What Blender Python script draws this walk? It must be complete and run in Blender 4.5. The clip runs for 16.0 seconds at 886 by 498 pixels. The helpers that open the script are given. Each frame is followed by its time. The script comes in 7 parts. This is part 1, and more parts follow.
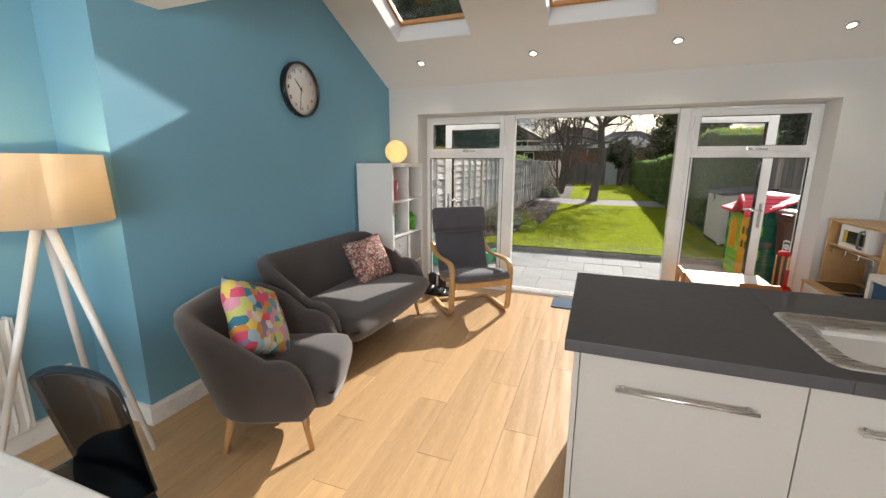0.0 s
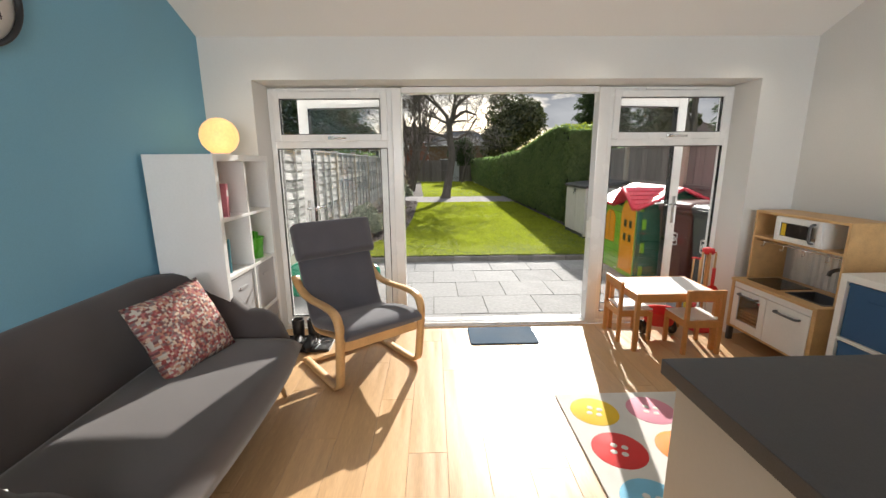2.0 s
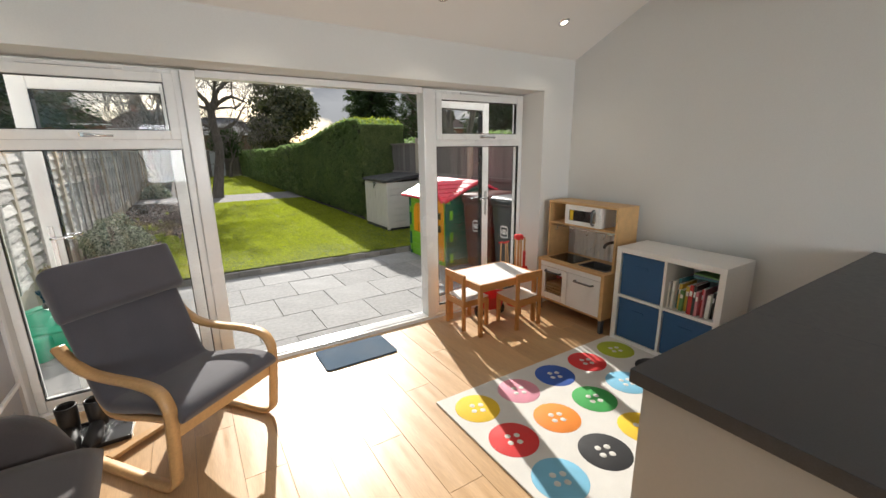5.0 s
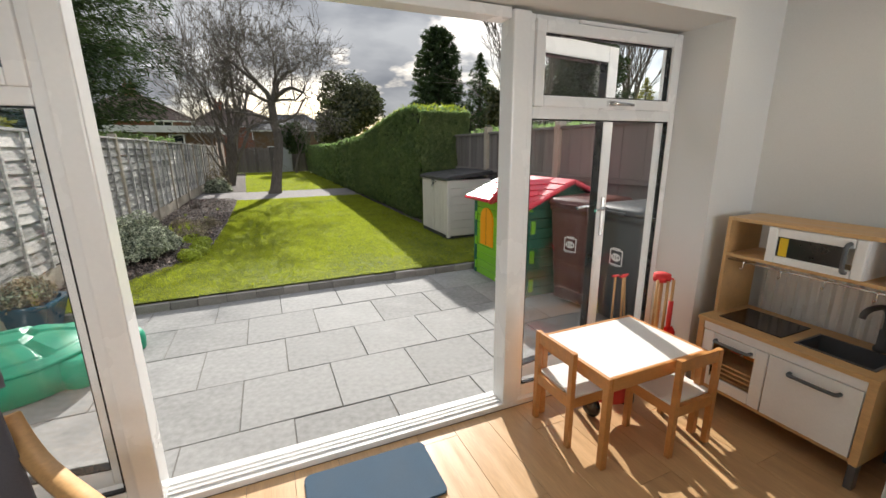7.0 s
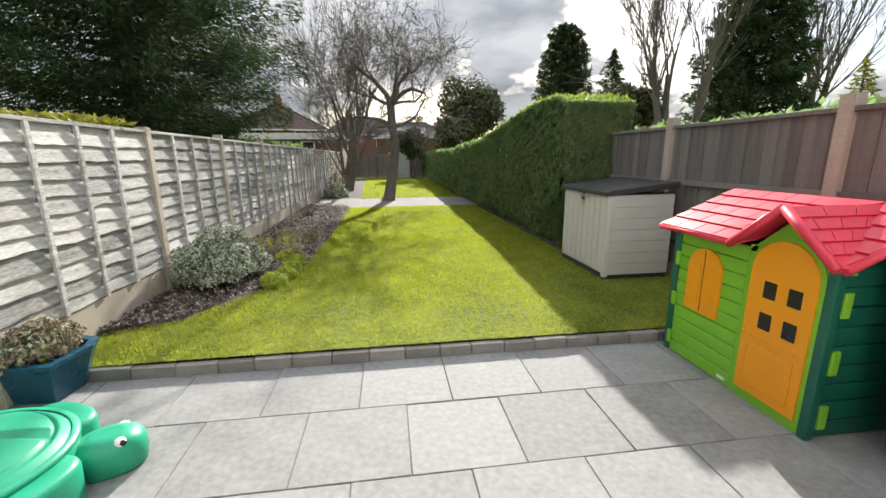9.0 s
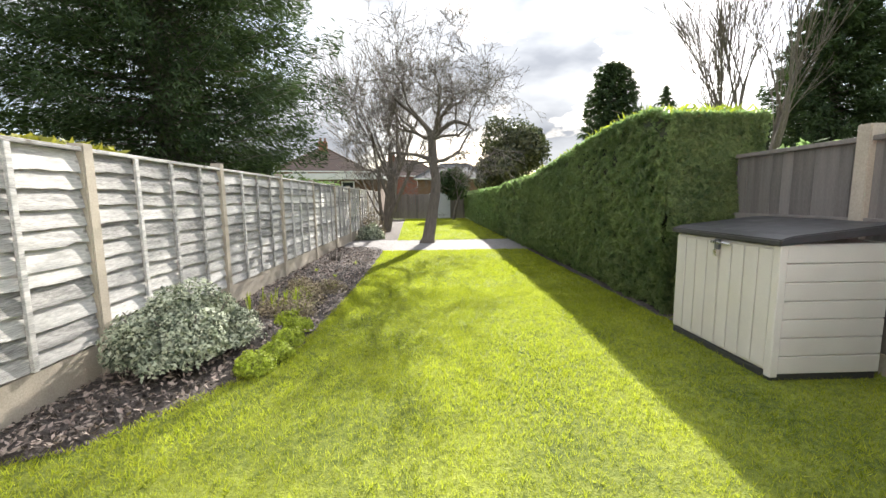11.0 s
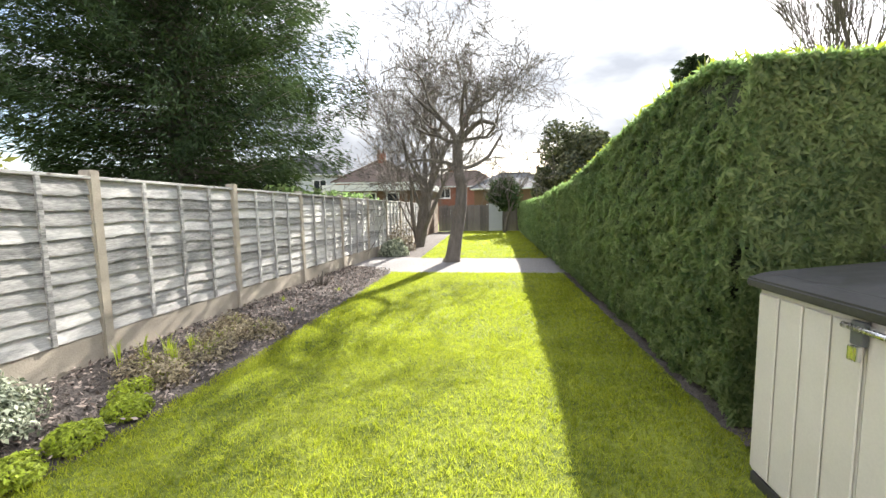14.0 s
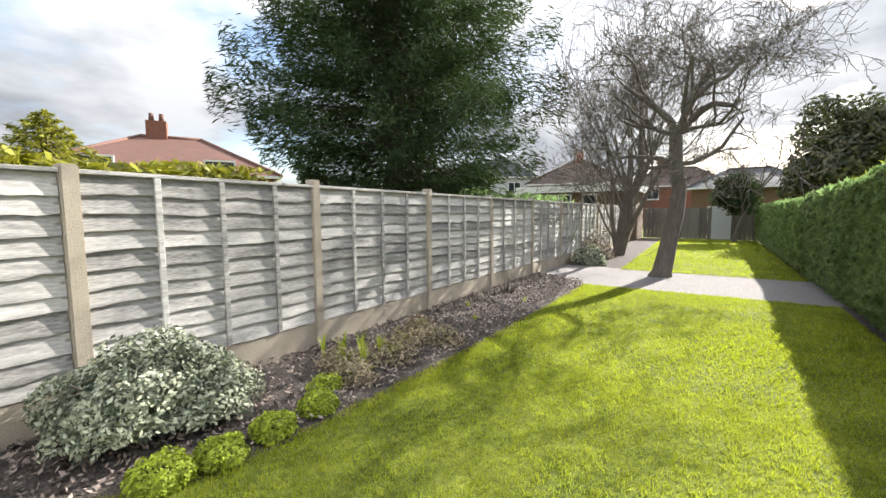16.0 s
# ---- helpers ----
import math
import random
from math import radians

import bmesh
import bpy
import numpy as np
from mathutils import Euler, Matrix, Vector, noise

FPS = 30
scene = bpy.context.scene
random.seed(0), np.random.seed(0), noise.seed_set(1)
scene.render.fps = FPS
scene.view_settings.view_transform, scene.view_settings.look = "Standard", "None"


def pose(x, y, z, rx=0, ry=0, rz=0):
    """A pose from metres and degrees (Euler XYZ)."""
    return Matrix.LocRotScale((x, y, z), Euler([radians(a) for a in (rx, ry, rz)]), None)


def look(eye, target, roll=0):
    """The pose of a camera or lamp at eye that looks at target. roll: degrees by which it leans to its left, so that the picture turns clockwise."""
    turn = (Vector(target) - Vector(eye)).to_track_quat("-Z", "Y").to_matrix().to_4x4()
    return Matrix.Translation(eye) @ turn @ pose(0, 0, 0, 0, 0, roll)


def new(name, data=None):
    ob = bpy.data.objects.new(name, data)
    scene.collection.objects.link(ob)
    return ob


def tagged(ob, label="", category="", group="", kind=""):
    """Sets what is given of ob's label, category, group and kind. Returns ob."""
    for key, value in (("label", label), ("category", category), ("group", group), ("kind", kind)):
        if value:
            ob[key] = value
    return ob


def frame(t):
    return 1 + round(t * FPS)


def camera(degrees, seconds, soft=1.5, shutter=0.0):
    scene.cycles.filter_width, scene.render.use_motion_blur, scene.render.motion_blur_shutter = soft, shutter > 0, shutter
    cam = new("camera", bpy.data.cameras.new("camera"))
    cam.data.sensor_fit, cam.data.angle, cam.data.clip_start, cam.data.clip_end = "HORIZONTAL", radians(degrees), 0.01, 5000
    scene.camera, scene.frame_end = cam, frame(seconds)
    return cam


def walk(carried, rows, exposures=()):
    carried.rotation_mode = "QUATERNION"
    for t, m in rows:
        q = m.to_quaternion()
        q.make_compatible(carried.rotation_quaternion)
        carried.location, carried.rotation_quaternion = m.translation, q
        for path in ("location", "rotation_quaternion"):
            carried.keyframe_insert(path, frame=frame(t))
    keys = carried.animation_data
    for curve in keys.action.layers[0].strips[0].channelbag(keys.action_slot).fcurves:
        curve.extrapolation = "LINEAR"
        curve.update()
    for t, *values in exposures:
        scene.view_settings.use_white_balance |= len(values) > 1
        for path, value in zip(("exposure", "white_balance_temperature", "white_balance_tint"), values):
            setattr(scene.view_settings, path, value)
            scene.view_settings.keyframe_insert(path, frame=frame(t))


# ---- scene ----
cam = camera(95.2, 16.0)
METRES, EYE, TILT, LEAN, TURN = 10.5, 1.52, 0.0, 0.0, 20.5
PATH = [
    (0, (0.301, 0.817, 1.466), (-0.384, 2.65, 1.054), 0.2),
    (0.5, (0.057, 1.084, 1.446), (-0.501, 2.96, 1.033), -0.0),
    (1, (-0.097, 1.407, 1.45), (-0.503, 3.321, 1.035), -0.1),
    (1.5, (-0.243, 1.73, 1.447), (-0.446, 3.676, 1.032), -0.3),
    (2, (-0.331, 2.021, 1.412), (-0.286, 3.976, 0.994), -0.5),
    (2.5, (-0.42, 2.256, 1.407), (-0.096, 4.182, 0.976), -0.5),
    (3, (-0.59, 2.35, 1.439), (0.014, 4.203, 0.99), -0.6),
    (3.5, (-0.743, 2.333, 1.485), (0.091, 4.092, 1.026), -0.7),
    (4, (-0.814, 2.281, 1.52), (0.179, 3.952, 1.049), -0.8),
    (4.2, (-0.83, 2.268, 1.526), (0.206, 3.911, 1.051), -0.8),
    (6.3, (-0.275, 3.091, 1.417), (0.67, 4.787, 0.937), -0.8),
    (6.5, (-0.215, 3.258, 1.405), (0.686, 4.977, 0.925), -0.6),
    (7, (-0.067, 3.707, 1.394), (0.7, 5.491, 0.914), -0.5),
    (7.5, (-0.004, 4.159, 1.37), (0.619, 5.998, 0.893), -0.4),
    (8, (0.058, 4.587, 1.332), (0.539, 6.471, 0.862), -0.5),
    (8.5, (0.127, 5.011, 1.33), (0.482, 6.924, 0.865), -0.5),
    (9, (0.155, 5.404, 1.339), (0.414, 7.337, 0.895), -0.5),
    (9.5, (0.157, 5.771, 1.328), (0.346, 7.722, 0.928), -0.4),
    (10, (0.14, 6.157, 1.326), (0.281, 8.122, 0.985), -0.3),
    (10.2, (0.128, 6.31, 1.299), (0.256, 8.28, 0.982), -0.3),
    (12.5, (0.646, 7.835, 1.223), (0.573, 9.824, 1.027), -1.0),
    (13, (0.893, 8.08, 1.252), (0.755, 10.066, 1.058), -0.7),
    (13.5, (1.126, 8.303, 1.263), (0.924, 10.283, 1.068), -0.8),
    (14, (1.287, 8.521, 1.284), (1.026, 10.495, 1.093), -0.8),
    (14.5, (1.436, 8.736, 1.348), (1.099, 10.698, 1.158), -0.6),
    (15, (1.486, 8.884, 1.374), (1.011, 10.818, 1.187), -0.4),
    (15.5, (1.35, 8.967, 1.344), (0.661, 10.835, 1.158), -0.2),
    (16, (1.133, 9.015, 1.336), (0.013, 10.663, 1.16), -0.2),
]
EXPOSURE = [(0, 0.68), (1.5, 0.84), (3.5, 0.66), (7.0, 0.66), (8.0, 0.80), (9.0, 1.02), (10.0, 1.32), (12.5, 1.72), (15, 1.80), (16, 1.40)]
walk(cam, [(t, look(eye, target, roll)) for t, eye, target, roll in PATH], EXPOSURE)

# ---- sky, sun and lamps ----
SUN_AZ, SUN_EL = radians(14.5), radians(27)      # from +y towards +x; above the horizon
world = bpy.data.worlds.new("sky")
scene.world = world
world.use_nodes = True
wt = world.node_tree
sky = wt.nodes.new("ShaderNodeTexSky")
sky.sky_type, sky.sun_disc = "NISHITA", False
sky.sun_elevation, sky.sun_rotation = SUN_EL, SUN_AZ
sky.air_density, sky.dust_density, sky.ozone_density = 1.0, 1.5, 1.0
# broken white cloud drawn over the sky
tc, mp = wt.nodes.new("ShaderNodeTexCoord"), wt.nodes.new("ShaderNodeMapping")
mp.inputs["Scale"].default_value = (1.0, 1.0, 2.6)
cn, cr = wt.nodes.new("ShaderNodeTexNoise"), wt.nodes.new("ShaderNodeValToRGB")
cn.inputs["Scale"].default_value, cn.inputs["Detail"].default_value, cn.inputs["Roughness"].default_value = 2.3, 7, 0.55
cr.color_ramp.elements[0].position, cr.color_ramp.elements[1].position = 0.34, 0.52
cn2, cr2 = wt.nodes.new("ShaderNodeTexNoise"), wt.nodes.new("ShaderNodeValToRGB")
cn2.inputs["Scale"].default_value, cn2.inputs["Detail"].default_value = 3.4, 5
cr2.color_ramp.elements[0].position, cr2.color_ramp.elements[1].position = 0.36, 0.56
cr2.color_ramp.elements[0].color, cr2.color_ramp.elements[1].color = (3.3, 3.5, 3.9, 1), (6.2, 6.35, 6.6, 1)
mx = wt.nodes.new("ShaderNodeMix")
mx.data_type = "RGBA"
wt.links.new(tc.outputs["Generated"], mp.inputs["Vector"])
wt.links.new(mp.outputs[0], cn.inputs["Vector"])
wt.links.new(mp.outputs[0], cn2.inputs["Vector"])
wt.links.new(cn.outputs["Fac"], cr.inputs[0])
wt.links.new(cn2.outputs["Fac"], cr2.inputs[0])
wt.links.new(cr.outputs["Color"], mx.inputs["Factor"])
wt.links.new(sky.outputs[0], mx.inputs["A"])
# cloud cover grows brighter from the horizon to the zenith, as under any veiled sky
xyz, up, shade = wt.nodes.new("ShaderNodeSeparateXYZ"), wt.nodes.new("ShaderNodeMapRange"), wt.nodes.new("ShaderNodeVectorMath")
up.inputs["From Min"].default_value, up.inputs["From Max"].default_value = 0.0, 1.0
up.inputs["To Min"].default_value, up.inputs["To Max"].default_value = 0.31, 1.12
shade.operation = "SCALE"
wt.links.new(tc.outputs["Generated"], xyz.inputs[0])
wt.links.new(xyz.outputs["Z"], up.inputs["Value"])
wt.links.new(cr2.outputs["Color"], shade.inputs[0])
wt.links.new(up.outputs[0], shade.inputs["Scale"])
wt.links.new(shade.outputs[0], mx.inputs["B"])
wt.links.new(mx.outputs["Result"], wt.nodes["Background"].inputs["Color"])
wt.nodes["Background"].inputs["Strength"].default_value = 0.12

sun = new("sun", bpy.data.lights.new("sun", "SUN"))
sun.data.energy, sun.data.angle, sun.data.color = 5.0, radians(0.55), (1.0, 0.95, 0.875)
sun.matrix_world = look((0, 0, 0), (-math.sin(SUN_AZ) * math.cos(SUN_EL), -math.cos(SUN_AZ) * math.cos(SUN_EL), -math.sin(SUN_EL)))

# added fill lamp for the dark interior, set in an assumed, unseen back window opening
port = new("back_fill_light", bpy.data.lights.new("back_fill_light", "AREA"))
port.data.shape, port.data.size, port.data.size_y = "RECTANGLE", 2.9, 1.15
port.data.energy, port.data.color = 75, (0.93, 0.96, 1.0)
port.matrix_world = look((0.1, -1.9, 1.5), (0.1, 3.0, 1.3))

# ---- materials ----
def mat(name, col, rough=0.6, metal=0.0, var=0.12, scale=6.0, fine=60.0, bump=0.15, bscale=None, stretch=(1, 1, 1), isl=0.0,
        obj=0.0, col2=None, sheen=0.0, trans=0.0, spec=0.5, coat=0.0, bdist=0.004, sss=0.0, rvar=0.1):
    """A surface with two scales of colour variation and a fine relief. isl/obj: brightness spread from island to island, object to object."""
    m = bpy.data.materials.new(name)
    m.use_nodes = True
    t, N, L = m.node_tree, m.node_tree.nodes, m.node_tree.links
    p = N["Principled BSDF"]
    p.inputs["Roughness"].default_value, p.inputs["Metallic"].default_value = rough, metal
    p.inputs["Specular IOR Level"].default_value, p.inputs["Coat Weight"].default_value = spec, coat
    p.inputs["Sheen Weight"].default_value, p.inputs["Transmission Weight"].default_value = sheen, trans
    tc, mp = N.new("ShaderNodeTexCoord"), N.new("ShaderNodeMapping")
    mp.inputs["Scale"].default_value = stretch
    L.new(tc.outputs["Object"], mp.inputs["Vector"])
    n1, n2 = N.new("ShaderNodeTexNoise"), N.new("ShaderNodeTexNoise")
    n1.inputs["Scale"].default_value, n1.inputs["Detail"].default_value = scale, 4
    n2.inputs["Scale"].default_value, n2.inputs["Detail"].default_value = fine, 5
    L.new(mp.outputs[0], n1.inputs["Vector"]), L.new(mp.outputs[0], n2.inputs["Vector"])
    add = N.new("ShaderNodeMath")
    add.operation = "ADD"
    L.new(n1.outputs["Fac"], add.inputs[0]), L.new(n2.outputs["Fac"], add.inputs[1])
    last = add
    if isl or obj:
        inf = N.new("ShaderNodeNewGeometry" if isl else "ShaderNodeObjectInfo")
        sc = N.new("ShaderNodeMath")
        sc.operation = "MULTIPLY_ADD"
        L.new(inf.outputs["Random Per Island" if isl else "Random"], sc.inputs[0])
        sc.inputs[1].default_value = (isl or obj) / max(var, 0.01)
        sc.inputs[2].default_value = -(isl or obj) / max(var, 0.01) / 2
        a2 = N.new("ShaderNodeMath")
        a2.operation = "ADD"
        L.new(add.outputs[0], a2.inputs[0]), L.new(sc.outputs[0], a2.inputs[1])
        last = a2
    mr = N.new("ShaderNodeMapRange")
    mr.inputs["From Min"].default_value, mr.inputs["From Max"].default_value = 0.55, 1.45
    L.new(last.outputs[0], mr.inputs["Value"])
    mx = N.new("ShaderNodeMix")
    mx.data_type = "RGBA"
    lo = [max(0, c * (1 - var * 1.6)) for c in col]
    hi = [min(1, c * (1 + var * 1.6)) for c in (col2 or col)]
    mx.inputs["A"].default_value, mx.inputs["B"].default_value = (*lo, 1), (*hi, 1)
    L.new(mr.outputs[0], mx.inputs["Factor"])
    L.new(mx.outputs["Result"], p.inputs["Base Color"])
    if rvar:
        rr = N.new("ShaderNodeMapRange")
        rr.inputs["From Min"].default_value, rr.inputs["From Max"].default_value = 0.3, 0.7
        rr.inputs["To Min"].default_value, rr.inputs["To Max"].default_value = max(0.02, rough - rvar), min(1, rough + rvar)
        L.new(n1.outputs["Fac"], rr.inputs["Value"]), L.new(rr.outputs[0], p.inputs["Roughness"])
    if bump:
        b = N.new("ShaderNodeBump")
        b.inputs["Strength"].default_value, b.inputs["Distance"].default_value = bump, bdist
        src = n2
        if bscale:
            src = N.new("ShaderNodeTexNoise")
            src.inputs["Scale"].default_value, src.inputs["Detail"].default_value = bscale, 6
            L.new(mp.outputs[0], src.inputs["Vector"])
        L.new(src.outputs["Fac"], b.inputs["Height"]), L.new(b.outputs[0], p.inputs["Normal"])
    return m


def glow(name, col, strength):
    m = mat(name, col, 0.4, bump=0)
    p = m.node_tree.nodes["Principled BSDF"]
    p.inputs["Emission Color"].default_value, p.inputs["Emission Strength"].default_value = (*col, 1), strength
    return m


def glass_mat(name, tint=(1, 1, 1), reflect=0.06):
    """Thin window glass: clear, with a weak mirror image that grows at grazing angles."""
    m = bpy.data.materials.new(name)
    m.use_nodes = True
    N, L = m.node_tree.nodes, m.node_tree.links
    tr, gl, mx, lw = N.new("ShaderNodeBsdfTransparent"), N.new("ShaderNodeBsdfGlossy"), N.new("ShaderNodeMixShader"), N.new("ShaderNodeLayerWeight")
    pw, fr = N.new("ShaderNodeMath"), N.new("ShaderNodeMath")
    pw.operation, fr.operation = "POWER", "MULTIPLY_ADD"
    pw.inputs[1].default_value, fr.inputs[1].default_value, fr.inputs[2].default_value = 5.0, 0.8, reflect * 0.5
    lw.inputs["Blend"].default_value = 0.5
    L.new(lw.outputs["Facing"], pw.inputs[0]), L.new(pw.outputs[0], fr.inputs[0])
    tr.inputs["Color"].default_value, gl.inputs["Roughness"].default_value = (*tint, 1), 0.01
    L.new(fr.outputs[0], mx.inputs["Fac"]), L.new(tr.outputs[0], mx.inputs[1]), L.new(gl.outputs[0], mx.inputs[2])
    L.new(mx.outputs[0], N["Material Output"].inputs["Surface"])
    return m


M = {}
M["blue"] = mat("blue_wall_paint", (0.175, 0.39, 0.525), 0.65, var=0.04, scale=1.5, fine=180, bump=0.08, bdist=0.001)
M["grey"] = mat("pale_grey_wall_paint", (0.69, 0.685, 0.665), 0.7, var=0.03, scale=1.2, fine=180, bump=0.08, bdist=0.001)
M["ceil"] = mat("white_ceiling_paint", (0.78, 0.77, 0.75), 0.7, var=0.02, scale=1.2, fine=150, bump=0.05, bdist=0.001)
M["gloss"] = mat("white_gloss_paint", (0.80, 0.79, 0.77), 0.3, var=0.02, scale=4, fine=90, bump=0.04, bdist=0.001)
M["upvc"] = mat("white_upvc", (0.82, 0.82, 0.81), 0.25, var=0.02, scale=3, fine=60, bump=0.02, bdist=0.001)
M["plank"] = mat("oak_laminate_plank", (0.53, 0.335, 0.17), 0.36, var=0.14, scale=2.2, fine=26, bump=0.06, stretch=(9, 0.55, 1), obj=0.06, bdist=0.001, spec=0.5)
M["worktop"] = mat("charcoal_worktop", (0.048, 0.048, 0.052), 0.46, var=0.16, scale=40, fine=260, bump=0.08, bdist=0.0005, spec=0.5, rvar=0.04)
M["cream"] = mat("cream_gloss_panel", (0.42, 0.395, 0.36), 0.28, rvar=0.0, var=0.02, scale=3, fine=80, bump=0.02)
M["white"] = mat("white_foil", (0.80, 0.79, 0.77), 0.4, var=0.025, scale=5, fine=70, bump=0.03, bdist=0.001)
M["steel"] = mat("brushed_steel", (0.62, 0.61, 0.60), 0.28, 1.0, var=0.06, scale=10, fine=200, bump=0.04, stretch=(1, 12, 1), bdist=0.0005)
M["chrome"] = mat("chrome", (0.75, 0.75, 0.75), 0.12, 1.0, var=0.03, bump=0)
M["fabric"] = mat("charcoal_grey_upholstery", (0.072, 0.061, 0.060), 0.9, var=0.18, scale=5, fine=420, bump=0.45, sheen=0.3, bdist=0.0015, spec=0.25)
M["fabric2"] = mat("dark_grey_cotton", (0.085, 0.082, 0.095), 0.9, var=0.15, scale=5, fine=380, bump=0.4, sheen=0.25, bdist=0.0015, spec=0.25)
M["beech"] = mat("beech_wood", (0.52, 0.29, 0.115), 0.4, var=0.12, scale=4, fine=40, bump=0.06, stretch=(6, 6, 1), bdist=0.001)
M["birch"] = mat("bentwood_birch", (0.56, 0.33, 0.14), 0.38, var=0.12, scale=4, fine=40, bump=0.06, stretch=(2, 2, 2), bdist=0.001)
M["pine"] = mat("lacquered_pine", (0.55, 0.25, 0.075), 0.42, var=0.14, scale=5, fine=45, bump=0.06, stretch=(1, 5, 5), bdist=0.001)
M["glass"] = glass_mat("window_glass")
M["black"] = mat("black_plastic", (0.012, 0.012, 0.013), 0.3, var=0.1, bump=0.03)
M["soil"] = mat("dark_soil", (0.10, 0.082, 0.072), 0.95, var=0.5, scale=9, fine=90, bump=1.0, bscale=45, bdist=0.03)
M["grass"] = mat("lawn_turf", (0.072, 0.15, 0.022), 0.95, spec=0.2, var=0.45, scale=1.6, fine=22, bump=0.9, bscale=90, col2=(0.18, 0.20, 0.033), bdist=0.02)
M["slab"] = mat("grey_concrete_paving", (0.25, 0.248, 0.243), 0.85, var=0.2, scale=4.5, fine=28, bump=0.3, bscale=120, obj=0.07, bdist=0.003)
M["mortar"] = mat("dark_joint_sand", (0.17, 0.16, 0.145), 0.95, var=0.3, scale=8, fine=120, bump=0.5)
M["lap"] = mat("weathered_lap_board", (0.43, 0.415, 0.395), 0.9, var=0.46, scale=3.0, fine=26, bump=0.5, stretch=(8, 0.8, 9), obj=0.22, bdist=0.006)
M["conc"] = mat("concrete_post", (0.43, 0.375, 0.30), 0.9, var=0.16, scale=4, fine=90, bump=0.5, bdist=0.004)
M["board"] = mat("grey_brown_feather_board", (0.175, 0.155, 0.142), 0.85, var=0.25, scale=3, fine=40, bump=0.4, stretch=(9, 9, 0.8), obj=0.14, bdist=0.003)
M["hedge"] = mat("hedge_leaf", (0.14, 0.255, 0.13), 0.65, spec=0.3, var=0.5, scale=1.3, fine=9, bump=0, isl=0.35, col2=(0.17, 0.19, 0.075))
# filler inside the hedges; its dark colour stands for shade between leaves
M["hedgecore"] = mat("hedge_inner_shade", (0.05, 0.06, 0.03), 0.9, var=0.3, scale=5, fine=30, bump=1, bdist=0.05)
M["conifer"] = mat("conifer_needle", (0.036, 0.06, 0.037), 0.9, spec=0.15, var=0.35, scale=0.6, fine=6, bump=0, isl=0.25, col2=(0.06, 0.088, 0.04))
M["bark"] = mat("grey_brown_bark", (0.165, 0.142, 0.12), 0.95, var=0.35, scale=6, fine=40, bump=1.0, stretch=(3, 3, 0.7), bdist=0.02)
M["gravel"] = mat("pinkish_gravel", (0.30, 0.28, 0.275), 0.95, var=0.35, scale=30, fine=160, bump=1.0, bscale=140, bdist=0.015)
M["bulb"] = glow("lamp_face", (1.0, 0.92, 0.8), 3)
for k, c in (("bk_red", (0.5, 0.03, 0.03)), ("bk_navy", (0.03, 0.06, 0.16)), ("bk_white", (0.7, 0.68, 0.64)), ("bk_pink", (0.55, 0.2, 0.24)), ("bk_yellow", (0.6, 0.42, 0.06)), ("bk_teal", (0.05, 0.24, 0.28)), ("bk_green", (0.1, 0.25, 0.08)), ("bk_black", (0.03, 0.03, 0.035))):
    M[k] = mat("book_cover_" + k[3:], c, 0.45, var=0.08, bump=0.05)
BOOKS = ["bk_red", "bk_navy", "bk_white", "bk_white", "bk_pink", "bk_yellow", "bk_teal", "bk_green", "bk_black"]
M["paper"] = mat("white_paper", (0.80, 0.79, 0.76), 0.7, var=0.03, bump=0.05)
M["greybox"] = mat("light_grey_felt", (0.42, 0.42, 0.43), 0.9, var=0.06, scale=4, fine=300, bump=0.3, bdist=0.001)
M["bluebox"] = mat("blue_fabric_box", (0.035, 0.10, 0.22), 0.85, var=0.08, scale=4, fine=300, bump=0.3, bdist=0.001)
M["lime"] = mat("lime_green_plastic", (0.10, 0.50, 0.03), 0.3, var=0.05, bump=0)
M["globe"] = glow("lit_globe_glass", (1.0, 0.58, 0.22), 0.5)
M["leather"] = mat("worn_black_leather", (0.014, 0.013, 0.013), 0.45, var=0.2, scale=12, fine=120, bump=0.3, bdist=0.001)
M["mat"] = mat("blue_grey_mat_pile", (0.05, 0.088, 0.135), 0.95, var=0.15, scale=4, fine=260, bump=0.6, bdist=0.003)


def voronoi_mat(name, colours, scale, rough=0.85, stretch=(1, 1, 1), distance="EUCLIDEAN", jitter=1.0):
    """Cells of flat colour, as in a printed fabric."""
    m = mat(name, (0.5, 0.5, 0.5), rough, var=0.05, fine=300, bump=0.35, bdist=0.0012)
    N, L = m.node_tree.nodes, m.node_tree.links
    v, w, r = N.new("ShaderNodeTexVoronoi"), N.new("ShaderNodeTexWhiteNoise"), N.new("ShaderNodeValToRGB")
    v.inputs["Scale"].default_value, v.distance = scale, distance
    v.inputs["Randomness"].default_value = jitter
    mp = [n for n in N if n.bl_idname == "ShaderNodeMapping"][0]
    mp.inputs["Scale"].default_value = stretch
    L.new(mp.outputs[0], v.inputs["Vector"]), L.new(v.outputs["Color"], w.inputs["Vector"]), L.new(w.outputs["Value"], r.inputs[0])
    r.color_ramp.interpolation = "CONSTANT"
    while len(r.color_ramp.elements) < len(colours):
        r.color_ramp.elements.new(0.5)
    for i, c in enumerate(colours):
        r.color_ramp.elements[i].position, r.color_ramp.elements[i].color = i / len(colours), (*c, 1)
    L.new(r.outputs[0], N["Principled BSDF"].inputs["Base Color"])
    return m


